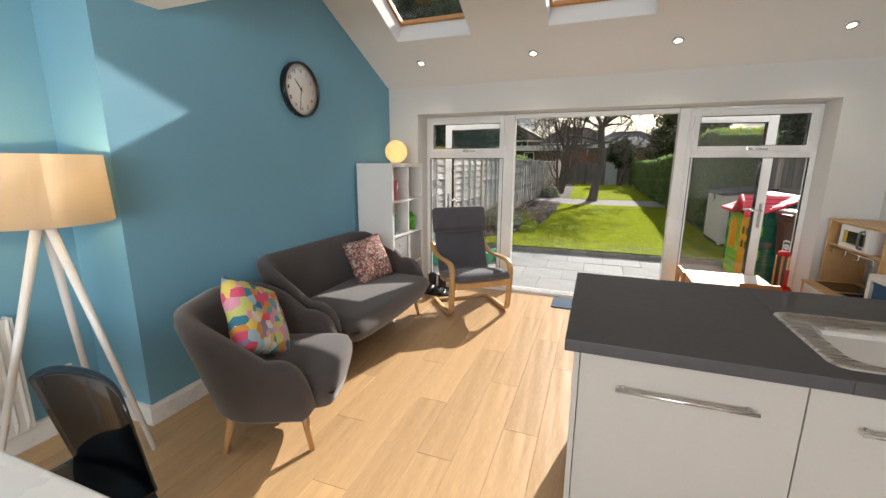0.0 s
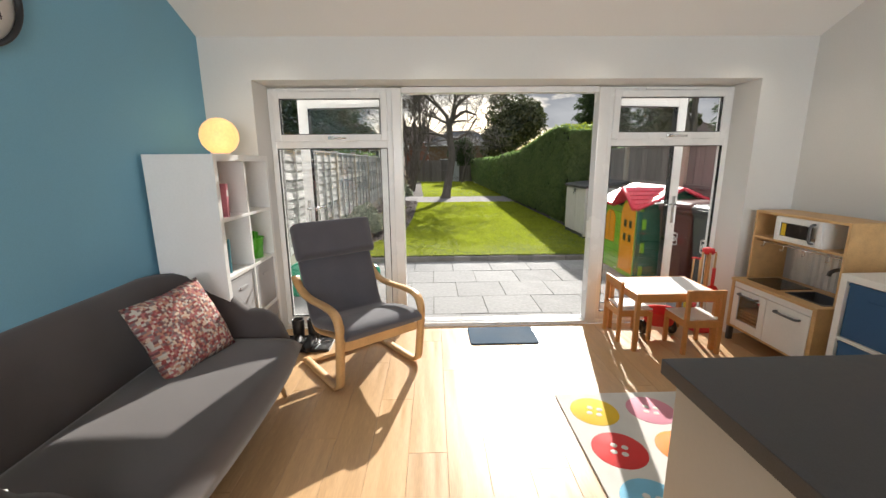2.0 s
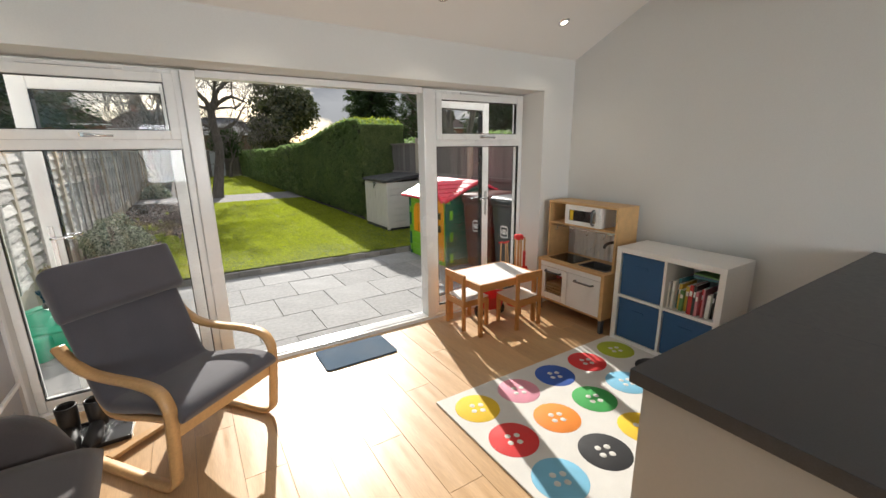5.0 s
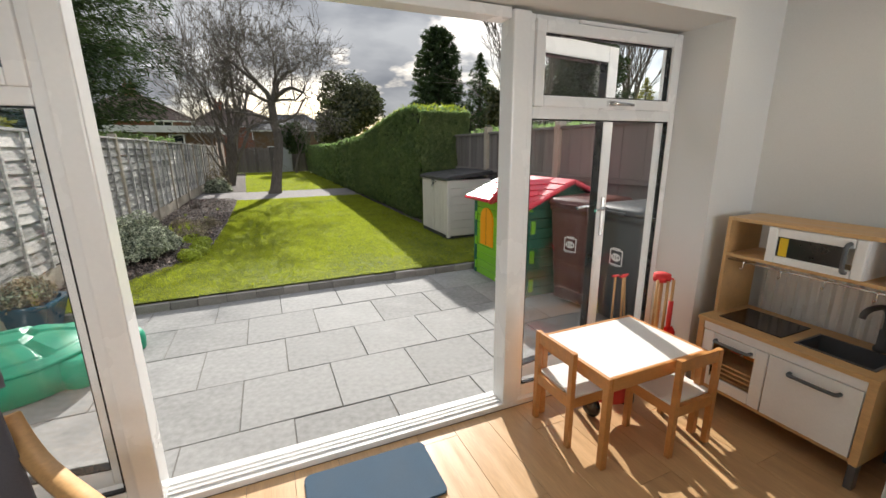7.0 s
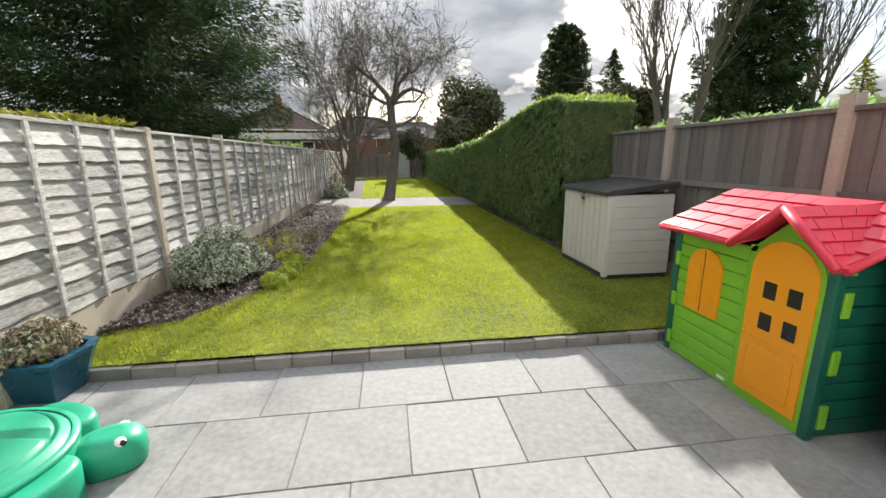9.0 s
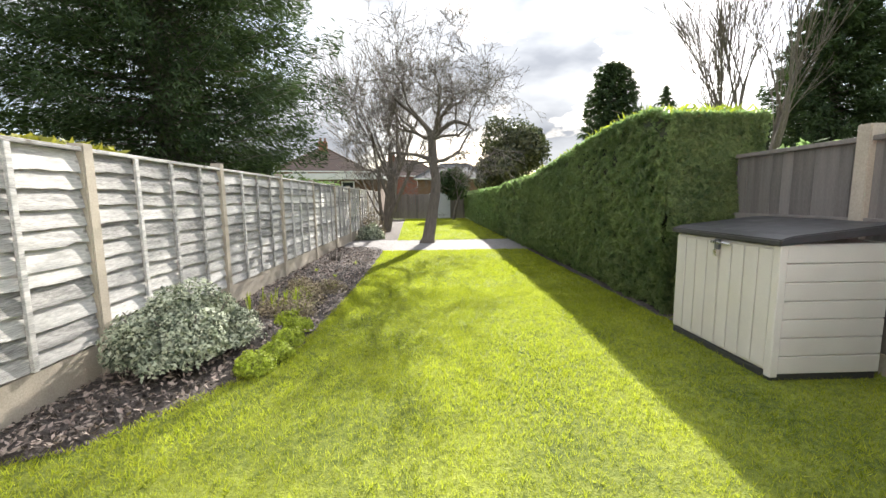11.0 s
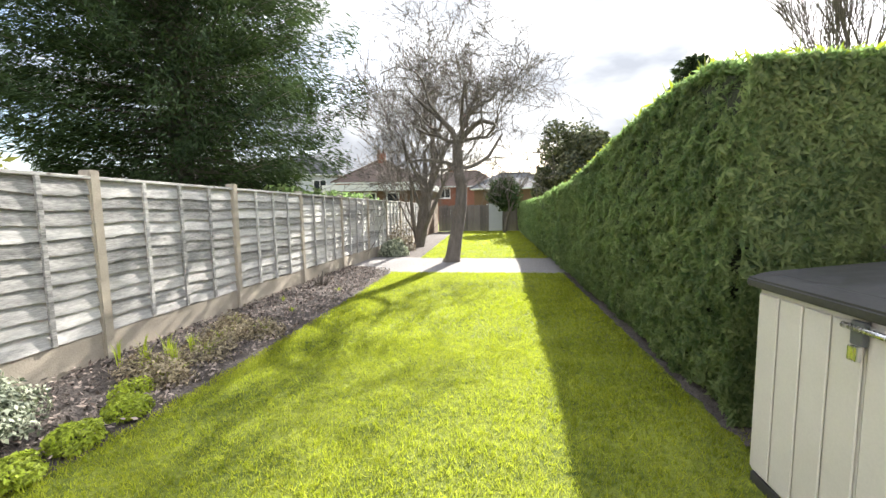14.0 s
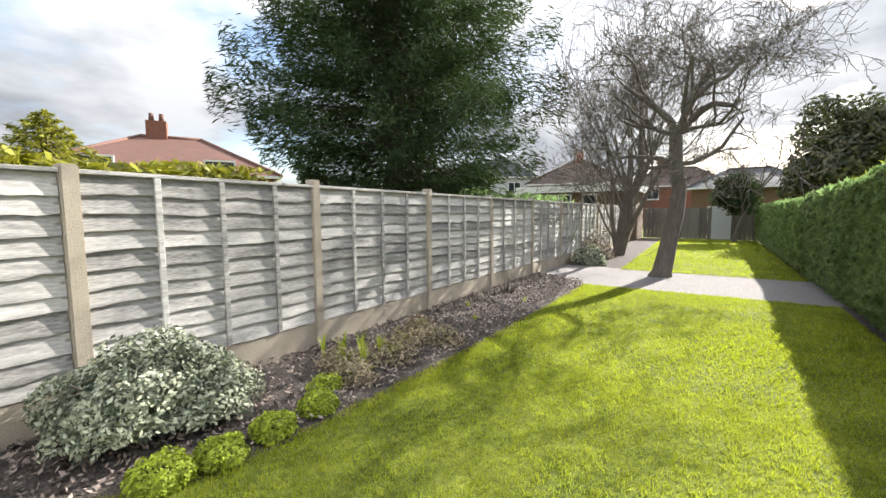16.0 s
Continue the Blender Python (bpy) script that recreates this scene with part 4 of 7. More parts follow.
# ---- boots on a tray ----
tr = tagged(empty("boot_tray", -1.35, 5.04, 0), "black plastic boot tray beside the window", "tray")
part("tray", box(-0.2, -0.13, 0, 0.2, 0.13, 0.012, 0.004), "black", tr)
part("tray_rim", moved(rect_frame(-0.205, 0.205, -0.135, 0.135, 0, 0.025, 0.008), Matrix(((1, 0, 0, 0), (0, 0, 1, 0), (0, 1, 0, 0), (0, 0, 0, 1)))), "black", tr)
def boot(x, y, rz):
    e = tagged(empty("boot", x, y, 0.012, rz), "black ankle boot standing on a tray", "boot", "pair of boots")
    part("shaft", lathe([(0.042, 0.05), (0.045, 0.10), (0.048, 0.20), (0.044, 0.205), (0.04, 0.19), (0.036, 0.06)], 18, caps=False), "leather", e)
    def toe(u, v):
        a = 6.28319 * v
        yy = 0.055 - 0.235 * u
        w = 0.043 * math.sin(math.pi * min(1, 0.16 + 0.84 * (1 - u) ** 0.55)) ** 0.5 if u < 1 else 0.004
        h = 0.105 * (1 - u) ** 0.7 + 0.028
        return Vector((w * math.cos(a), yy, 0.018 + h / 2 * (1 + math.sin(a)) * 0.8))
    part("foot", sheet(toe, 12, 16), "leather", e)
    part("sole", prism([(0.043 * math.cos(a) * (1.0 if math.sin(a) > 0 else 0.95), -0.06 + 0.125 * math.sin(a)) for a in (6.28319 * i / 20 for i in range(20))], 0, 0.022, bevel=0.003), "black", e)


boot(-1.41, 5.05, 8)
boot(-1.29, 5.05, -6)

# ---- door mat ----
tagged(finish("door_mat", prism([(cx + 0.03 * math.cos(a), cy + 0.03 * math.sin(a)) for cx, cy, a0 in ((0.47, 5.28, 0), (-0.02, 5.28, 90), (-0.02, 5.01, 180), (0.47, 5.01, 270)) for a in (radians(a0 + 15 * k) for k in range(7))], 0.0, 0.011, bevel=0.003), "mat"), "blue-grey rubber-edged door mat on the floor", "mat")

# ---- children's corner ----
ks = cube_shelf("cube_shelf", 2.43, 4.235, -90, 2, 2, "low white cube shelf with blue boxes and books")
for i, j in ((0, 1), (0, 0), (1, 0)):
    fabric_box(ks, i, j, "bluebox", "dark blue fabric storage box in the cube shelf")
book_row(ks, 1, 1, 0.012, 0.31, 0.14, 0.24, 11, 2)
for k in range(3):
    cx, cz = cell(1, 1)
    e = tagged(empty("book"), "flat picture book lying on other books", "book")
    e.matrix_world = world_of(ks, pose(cx + 0.14, -0.30, cz + 0.243 + 0.012 * k, 0, 0, 4 - 5 * k))
    part("cover", box(0, 0, 0, 0.17, 0.21, 0.011, 0.001), ["bk_teal", "bk_navy", "bk_green"][k], e)

# rug with printed buttons
rug = tagged(empty("rug", 0, 0, 0), "cream rug printed with large coloured buttons", "rug")
RX0, RX1, RY0, RY1 = 0.40, 2.045, 2.97, 4.255
part("rug_base", box(RX0, RY0, 0.0, RX1, RY1, 0.012, 0.004), "rugpile", rug)
ROW = [["r_yel", "r_pink", "r_blue", "r_red", "r_lime"], ["r_red", "r_org", "r_green", "r_sky", "r_black"],
       ["r_sky", "r_black", "r_yel", "r_pink", "r_red"], ["r_green", "r_lime", "r_red", "r_org", "r_blue"]]
for r in range(4):
    for c in range(5):
        x, y = 0.575 + 0.327 * c, 4.07 - 0.318 * r
        d = part("button_print", lathe([(0.133, 0.0121), (0.131, 0.0128), (0.0, 0.0128)], 28, x=x, y=y), ROW[r][c], rug)
        for a in range(4):
            q = 0.785 * 2 * a + 0.4
            part("button_hole", lathe([(0.017, 0.0129), (0.016, 0.0134), (0, 0.0134)], 10, x=x + 0.036 * math.cos(q), y=y + 0.036 * math.sin(q)), "rugpile", d)

# play kitchen: local front towards -y
pk = tagged(empty("play_kitchen", 2.405, 5.035, 0, -90), "birch and white toy kitchen with hob, sink and microwave", "toy kitchen")
KW, KD = 0.72, 0.385
for x0 in (0, KW - 0.03):
    part("side_panel", box(x0, -KD, 0.115, x0 + 0.03, 0, 0.492, 0.002), "birchply", pk)
    for y0 in (-KD + 0.005, -0.045):
        part("foot", box(x0 + 0.001, y0, 0, x0 + 0.029, y0 + 0.04, 0.135, 0.003), "greyplast", pk, "grey plastic adjustable foot")
part("bottom_panel", box(0.03, -KD + 0.01, 0.118, KW - 0.03, 0, 0.133), "birchply", pk)
part("back_panel", box(0.03, -0.012, 0.133, KW - 0.03, 0, 0.47), "white", pk)
top = box(-0.004, -KD - 0.006, 0.492, 0.40, 0.0, 0.512, 0.002)
top = box(0.40, -KD - 0.006, 0.492, 0.68, -0.315, 0.512, 0.0, top)
top = box(0.40, -0.10, 0.492, 0.68, 0.0, 0.512, 0.0, top)
top = box(0.68, -KD - 0.006, 0.492, KW + 0.004, 0.0, 0.512, 0.002, top)
part("counter_top", top, "birchply", pk)
part("fascia", box(0.03, -KD + 0.004, 0.447, KW - 0.03, -KD + 0.016, 0.49, 0.001), "white", pk)
part("hob", box(0.06, -0.32, 0.512, 0.35, -0.07, 0.517, 0.002), "hobglass", pk, "dark glassy hob plate")
sk = box(0.405, -0.31, 0.42, 0.675, -0.105, 0.427)
for q in (box(0.40, -0.315, 0.427, 0.41, -0.10, 0.516), box(0.67, -0.315, 0.427, 0.68, -0.10, 0.516), box(0.41, -0.315, 0.427, 0.67, -0.305, 0.516), box(0.41, -0.11, 0.427, 0.67, -0.10, 0.516)):
    sk = join(sk, q)
part("sink", sk, "greyplast", pk, "grey plastic sink bowl")
tp = part("tap", lathe([(0.026, 0.512), (0.026, 0.53), (0.019, 0.54), (0.019, 0.61), (0, 0.612)], 16, x=0.60, y=-0.065), "greyplast", pk, "grey toy mixer tap")
part("spout", tube(spline([(0.60, -0.065, 0.60), (0.597, -0.065, 0.68), (0.585, -0.09, 0.715), (0.57, -0.15, 0.715), (0.563, -0.185, 0.70), (0.56, -0.192, 0.675)], 5), 0.0125, 10), "greyplast", tp)
part("lever", tube([(0.60, -0.065, 0.575), (0.64, -0.075, 0.575), (0.66, -0.075, 0.578)], [0.014, 0.014, 0.018], 10), "greyplast", tp)
# doors
ov = part("oven_door", rect_frame(0.034, 0.345, 0.138, 0.443, -KD, -KD + 0.014, 0.055, 0.06), "white", pk, "white oven door with a window")
part("door_glass", box(0.089, -KD + 0.005, 0.198, 0.29, -KD + 0.009, 0.388), "glass", ov)
for k in range(5):
    part("rack_bar", box(0.06, -KD + 0.03, 0.17 + 0.025 * k, 0.33, -KD + 0.2, 0.178 + 0.025 * k), "birchply", pk)
part("play_food", lathe([(0.0, 0.30), (0.05, 0.305), (0.055, 0.33), (0, 0.345)], 14, x=0.2, y=-0.2), "r_org", pk, "round wooden play food in the oven")
part("play_food", lathe([(0.0, 0.30), (0.04, 0.305), (0.045, 0.34), (0, 0.355)], 14, x=0.12, y=-0.2), "r_red", pk, "round wooden play food in the oven")
cd = part("cupboard_door", box(0.35, -KD, 0.138, KW - 0.034, -KD + 0.014, 0.443, 0.002), "white", pk, "white cupboard door")
for par, x0, x1, z in ((ov, 0.105, 0.275, 0.408), (cd, 0.44, 0.62, 0.395)):
    part("handle", tube(spline([(x0, -KD + 0.002, z), (x0 + 0.006, -KD - 0.026, z), (x0 + 0.03, -KD - 0.03, z), (x1 - 0.03, -KD - 0.03, z), (x1 - 0.006, -KD - 0.026, z), (x1, -KD + 0.002, z)], 4), 0.0085, 8), "greyplast", par, "grey bow handle")
# hutch
HD = 0.275
for x0 in (0, KW - 0.018):
    part("hutch_side", box(x0, -HD, 0.512, x0 + 0.018, 0, 1.04, 0.002), "birchply", pk)
part("hutch_top", box(0.018, -HD, 1.022, KW - 0.018, 0, 1.04, 0.002), "birchply", pk)
part("hutch_shelf", box(0.018, -HD, 0.835, KW - 0.018, 0, 0.85, 0.002), "birchply", pk)
mw = part("microwave", rect_frame(0.20, 0.56, 0.852, 1.02, -HD - 0.012, -HD + 0.006, 0.04, 0.035), "white", pk, "white toy microwave front")
part("door_glass", box(0.24, -HD - 0.004, 0.887, 0.48, -HD, 0.98), "hobglass", mw)
part("divider", box(0.20, -HD + 0.006, 0.85, 0.212, 0, 1.022), "white", mw)
part("divider", box(0.548, -HD + 0.006, 0.85, 0.56, 0, 1.022), "white", mw)
part("handle", tube(spline([(0.505, -HD - 0.01, 0.875), (0.503, -HD - 0.036, 0.885), (0.503, -HD - 0.04, 0.94), (0.503, -HD - 0.036, 0.99), (0.505, -HD - 0.01, 1.0)], 4), 0.009, 8), "greyplast", mw, "grey bow handle")
part("plate_stack", box(0.25, -HD - 0.0055, 0.89, 0.285, -HD - 0.004, 0.975), "r_yel", mw)
part("hook_rail", tube([(0.02, -HD + 0.02, 0.815), (KW - 0.02, -HD + 0.02, 0.815)], 0.005, 8), "chrome", pk, "thin metal hook rail")
for k in range(4):
    x = 0.10 + 0.17 * k
    part("hook", tube(spline([(x, -HD + 0.026, 0.822), (x, -HD + 0.014, 0.81), (x, -HD + 0.014, 0.785), (x, -HD - 0.004, 0.778), (x, -HD - 0.008, 0.79)], 3), 0.003, 6), "chrome", pk)


def radiator(x, y0, y1, z0, z1, face, label):
    """A pressed-steel panel radiator; face +1 towards +x."""
    r = tagged(empty("radiator", x, y0, 0), label, "radiator")
    n = max(4, int((y1 - y0) / 0.045))

    def f(u, v):
        yy, k = u * (y1 - y0), (u * n) % 1
        edge = min(v, 1 - v) * 14
        ridge = 0.010 * min(1, max(0, edge)) * (1 if 0.25 < k < 0.75 else 0)
        return Vector((face * (0.055 + ridge), yy, z0 + (z1 - z0) * v))
    part("panel", sheet(f, n * 4, 12, smooth=False), "gloss", r)
    part("core", box(min(0.02 * face, 0.054 * face), 0, z0, max(0.02 * face, 0.054 * face), y1 - y0, z1), "gloss", r)
    g = None
    for k in range(int((y1 - y0) / 0.03)):
        g = box(min(0.012 * face, 0.05 * face), 0.008 + k * 0.03, z1, max(0.012 * face, 0.05 * face), 0.02 + k * 0.03, z1 + 0.006, bm=g)
    part("grille", g, "gloss", r)
    for z in (z0 + 0.08, z1 - 0.08):
        part("bracket", box(min(0, 0.02 * face), 0.1, z - 0.02, max(0, 0.02 * face), 0.14, z + 0.02), "steel", r)
    part("pipe", tube([(0.035 * face, -0.02, 0.0), (0.035 * face, -0.02, z0 + 0.04), (0.035 * face, 0.01, z0 + 0.04)], 0.008, 8), "chrome", r)


radiator(XR, 4.36, 4.98, 0.38, 0.80, -1, "white panel radiator behind the toy kitchen")
radiator(XB, 1.05, 1.83, 0.12, 0.72, 1, "white panel radiator on the blue wall")

# low table and two chairs
kt = tagged(empty("play_table", 1.16, 4.815, 0), "small pine play table with a white top", "table")
TW, TD, TZ = 0.625, 0.475, 0.452
part("tabletop", box(0.018, 0.018, TZ - 0.012, TW - 0.018, TD - 0.018, TZ - 0.002), "white", kt, "white laminate top")
part("apron", moved(rect_frame(0, TW, 0, TD, TZ - 0.065, TZ, 0.02), Matrix(((1, 0, 0, 0), (0, 0, 1, 0), (0, 1, 0, 0), (0, 0, 0, 1)))), "pine", kt, "pine apron frame")
for lx in (0, TW - 0.034):
    for ly in (0, TD - 0.034):
        part("leg", box(lx + 0.001, ly + 0.001, 0, lx + 0.033, ly + 0.033, TZ - 0.06, 0.003), "pine", kt)


def small_chair(x, y, rz):
    """Local: faces +x, back posts at x = 0."""
    c = tagged(empty("small_chair", x, y, 0, rz), "small pine child's chair pushed under the table", "chair", "children's chairs")
    w, d = 0.28, 0.27
    for ly in (0, w - 0.028):
        part("back_leg", box(0, ly, 0, 0.026, ly + 0.028, 0.495, 0.003), "pine", c)
        part("front_leg", box(d - 0.028, ly, 0, d, ly + 0.028, 0.25, 0.003), "pine", c)
        part("side_rail", box(0.026, ly + 0.004, 0.21, d - 0.028, ly + 0.024, 0.262, 0.002), "pine", c)
    part("back_rail", box(0.003, 0.028, 0.435, 0.021, w - 0.028, 0.495, 0.003), "pine", c)
    part("back_rail", box(0.003, 0.028, 0.21, 0.021, w - 0.028, 0.262, 0.002), "pine", c)
    part("seat", box(0.0262, 0.005, 0.262, d, w - 0.005, 0.272, 0.002), "white", c, "white laminate seat")


small_chair(1.115, 4.985, 0)
small_chair(1.775, 4.745, 90)

# toy garden tools on a stand beside the window
gt = tagged(empty("toy_tool_stand", 1.93, 5.22, 0), "stand with red and yellow toy garden tools", "toy tools")
part("pole", tube([(0, 0, 0), (0, 0, 0.68)], 0.011, 8), "beech", gt)
part("base", lathe([(0.10, 0), (0.10, 0.01), (0.02, 0.03), (0, 0.03)], 18), "r_red", gt)
part("holder", lathe([(0.02, 0.655), (0.045, 0.66), (0.045, 0.70), (0.02, 0.71), (0, 0.71)], 14), "r_red", gt, "red plastic top hub")
for a, col, kind in ((200, "r_yel", 0), (300, "r_red", 1), (250, "r_yel", 2)):
    c, s = 0.06 * math.cos(radians(a)), 0.06 * math.sin(radians(a))
    tl = part("tool_handle", tube([(c, s, 0.36), (c, s, 0.675)], 0.008, 8), "beech", gt)
    if kind == 1:
        blade = sheet(lambda u, v: Vector((c + (v - 0.5) * 0.13 * min(1, 0.45 + 1.6 * u if u < 0.4 else 1.09 - 0.0 * u), s - 0.018 * math.cos((v - 0.5) * 2.6) + 0.004, 0.40 - 0.14 * u)), 8, 10)
        bmesh.ops.solidify(blade, geom=blade.faces[:], thickness=0.006)
        part("shovel_blade", blade, "r_red", tl)
        part("grip", tube([(c, s, 0.36), (c, s, 0.55)], 0.013, 10), "r_red", tl)
    else:
        part("brush_head", box(c - 0.035, s - 0.02, 0.29, c + 0.035, s + 0.02, 0.37, 0.012), col, tl)
    part("hook", tube([(c, s, 0.68), (c * 0.5, s * 0.5, 0.68)], 0.005, 6), "r_red", tl)
bk = tagged(empty("toy_barrow", 1.52, 5.12, 0), "red plastic toy barrow under the play table", "toy barrow")
part("tray", moved(lathe([(0.08, 0.09), (0.1, 0.10), (0.13, 0.21), (0.135, 0.21), (0.135, 0.22), (0.12, 0.215), (0.09, 0.11), (0, 0.11)], 20), Matrix.Diagonal((1.1, 0.8, 1, 1))), "r_red", bk)
for s in (-1, 1):
    part("wheel", moved(lathe([(0.03, -0.015), (0.055, -0.015), (0.06, -0.008), (0.06, 0.008), (0.055, 0.015), (0.03, 0.015), (0, 0.01)], 18), pose(s * 0.12, 0.02, 0.06, 0, 90, 0)), "black", bk)

# ---- kitchen peninsula ----
pn = tagged(empty("kitchen_peninsula", 0, 0, 0), "cream kitchen base units with steel handles", "kitchen unit")
part("end_panel", box(0.275, 2.10, 0.0, 0.293, 2.93, 0.88, 0.001), "cream", pn, "cream end panel")
part("back_panel", box(0.293, 2.912, 0.0, XR - 0.02, 2.93, 0.88), "cream", pn, "cream back panel")
part("carcass", box(0.294, 2.135, 0.12, XR - 0.02, 2.911, 0.879), "white", pn)
part("plinth", box(0.294, 2.17, 0.0, XR - 0.02, 2.19, 0.12), "cream", pn)
for x0, x1 in ((0.296, 0.892), (0.896, 1.49), (1.494, 2.09), (2.094, XR - 0.022)):
    d = part("cupboard_door", box(x0, 2.114, 0.125, x1, 2.134, 0.872, 0.0015), "cream", pn)
    if x1 - x0 > 0.4:
        xa, xb = x0 + 0.13, x1 - 0.13
        part("handle", tube([(xa - 0.02, 2.082, 0.775), (xb + 0.02, 2.082, 0.775)], 0.0065, 10), "steel", d, "brushed steel bar handle")
        for xx in (xa, xb):
            part("handle_post", tube([(xx, 2.082, 0.775), (xx, 2.114, 0.775)], 0.005, 8), "steel", d)
wk = tagged(empty("worktop", 0, 0, 0), "charcoal laminate worktop with square edges", "worktop")
SX0, SX1, SY0, SY1 = 0.97, 1.81, 2.17, 2.60
b = box(0.245, 2.085, 0.88, SX0, 2.955, 0.92, 0.002)
b = box(SX1, 2.085, 0.88, XR, 2.955, 0.92, 0.002, b)
b = box(SX0, 2.085, 0.88, SX1, SY0, 0.92, 0, b)
b = box(SX0, SY1, 0.88, SX1, 2.955, 0.92, 0, b)
part("slab", b, "worktop", wk)
sn = tagged(empty("kitchen_sink", (SX0 + SX1) / 2, (SY0 + SY1) / 2, 0.92), "stainless steel inset kitchen sink with drainer", "sink")
def rounded(w, h, r, n=6):
    return [(sx * (w - r) + r * math.cos(a), sy * (h - r) + r * math.sin(a)) for sx, sy, a0 in ((1, 1, 0), (-1, 1, 90), (-1, -1, 180), (1, -1, 270)) for a in (radians(a0 + 90 * k / n) for k in range(n + 1))]


def loops(rings, close=True, smooth=True):
    bm = bmesh.new()
    vs = [[bm.verts.new(p) for p in r] for r in rings]
    n = len(vs[0])
    for a, c in zip(vs, vs[1:]):
        for k in range(n):
            f = bm.faces.new((a[k], a[(k + 1) % n], c[(k + 1) % n], c[k]))
            f.smooth = smooth
    if close:
        bm.faces.new(vs[-1])
    return bm


W2, H2 = (SX1 - SX0) / 2 + 0.018, (SY1 - SY0) / 2 + 0.018
def lp(w, h, r, z, dx=0.0):
    return [(x + dx, y, z) for x, y in rounded(w, h, r)]
part("rim_and_bowl", loops([lp(W2, H2, 0.05, 0.0003), lp(W2 - 0.003, H2 - 0.003, 0.048, 0.006), lp(W2 - 0.014, H2 - 0.014, 0.04, 0.005), lp(W2 - 0.02, H2 - 0.02, 0.04, -0.002), lp(0.21, 0.17, 0.06, -0.004, -0.15), lp(0.195, 0.155, 0.06, -0.03, -0.15), lp(0.18, 0.14, 0.06, -0.15, -0.15), lp(0.15, 0.11, 0.05, -0.165, -0.15)]), "steel", sn)
part("drain", lathe([(0.045, -0.1645), (0.04, -0.162), (0.02, -0.163), (0, -0.163)], 20, x=-0.15), "chrome", sn, "chrome drain")

# ---- floor lamp ----
LX, LY = -1.98, 1.86
fl = tagged(empty("floor_lamp", LX, LY, 0), "white wooden tripod floor lamp with a drum shade", "lamp")
for dx, dy in ((0.22, 0.17), (-0.24, 0.19), (-0.06, -0.34)):
    part("leg", tube([(dx, dy, 0), (dx * 0.05, dy * 0.05, 1.215)], [0.013, 0.021], 8), "gloss", fl, "white painted wooden leg")
part("hub", lathe([(0.04, 1.19), (0.045, 1.20), (0.045, 1.225), (0.015, 1.23), (0.012, 1.34), (0, 1.34)], 16), "gloss", fl)
sh = bmesh.new()
lathe([(0.255, 1.205), (0.245, 1.50)], 40, sh)
for f in [f for f in sh.faces if len(f.verts) > 4]:
    sh.faces.remove(f)
bmesh.ops.solidify(sh, geom=sh.faces[:], thickness=0.003)
part("shade", sh, "shade", fl, "cream fabric drum shade")
part("bulb", lathe([(0.0, 1.33)] + [(0.032 * math.sin(a), 1.37 - 0.032 * math.cos(a)) for a in (0.3 + 2.84 * i / 8 for i in range(9))], 14), "bulb2", fl, "glowing bulb")
lb = new("lamp_bulb", bpy.data.lights.new("lamp_bulb", "POINT"))
lb.data.energy, lb.data.color, lb.data.shadow_soft_size = 5, (1.0, 0.72, 0.4), 0.035
lb.location = (LX, LY, 1.42)

# double socket
so = tagged(empty("wall_socket", XB, 1.90, 0.28), "white double wall socket", "socket")
part("plate", box(0, 0, 0, 0.009, 0.146, 0.086, 0.003), "gloss", so)
for y in (0.04, 0.106):
    for dy, dz, w, h in ((-0.004, 0.055, 0.008, 0.012), (-0.014, 0.035, 0.01, 0.006), (0.006, 0.035, 0.01, 0.006)):
        part("pin_slot", box(0.009, y + dy, dz, 0.0095, y + dy + w, dz + h), "black", so)
    part("rocker", box(0.009, y + 0.014, 0.058, 0.0125, y + 0.026, 0.076, 0.001), "gloss", so)

# ---- dining table and moulded chair ----
dt = tagged(empty("dining_table", 0, 0, 0), "white dining table with a thick rounded top", "table")
part("tabletop", box(-2.1, 0.35, 0.72, -0.52, 1.27, 0.75, 0.006), "gloss", dt)
for x in (-2.0, -0.64):
    for y in (0.44, 1.17):
        part("leg", tube([(x, y, 0), (x, y, 0.72)], [0.02, 0.03], 12), "gloss", dt)
dc = tagged(empty("dining_chair", -1.13, 1.57, 0, 0), "smoky black translucent moulded dining chair", "chair")
def back(u, v):
    a = (2 * u - 1)
    return Vector((a * (0.235 - 0.03 * (1 - v)), -0.05 - 0.06 * v - 0.07 * (1 - a * a) * -1 * 0.6, 0.45 + (0.37 + 0.02 * (1 - a * a)) * v * (1 - 0.10 * abs(a) ** 6)))
bb = sheet(back, 18, 12)
sheet(lambda u, v: Vector(((2 * u - 1) * (0.205 + 0.02 * v), -0.05 - 0.40 * v + 0.042 * (1 - (2 * u - 1) ** 2) * (1 - v), 0.45 - 0.02 * math.sin(math.pi * v) * (1 - (2 * u - 1) ** 2))), 18, 12, bb)
bmesh.ops.remove_doubles(bb, verts=bb.verts[:], dist=0.003)
bmesh.ops.solidify(bb, geom=bb.faces[:], thickness=0.008)
part("seat_shell", bb, "smoke", dc, "smoky glossy moulded shell", True)
for sx in (-1, 1):
    for y0, y1 in ((-0.06, 0.03), (-0.42, -0.44)):
        part("leg", tube([(sx * 0.19, y0, 0.445), (sx * 0.21, y1, 0)], [0.016, 0.011], 10), "smoke", dc)

# ---- garden ground ----
PZ, LZ = -0.09, 0.0        # patio and lawn levels
structure("ground", sheet(lambda u, v: Vector((-900 + 1800 * u, -700 + 1900 * v, -0.16)), 20, 20, smooth=False), "grass", "grassy ground that reaches the horizon", "ground")
rng = np.random.default_rng(11)


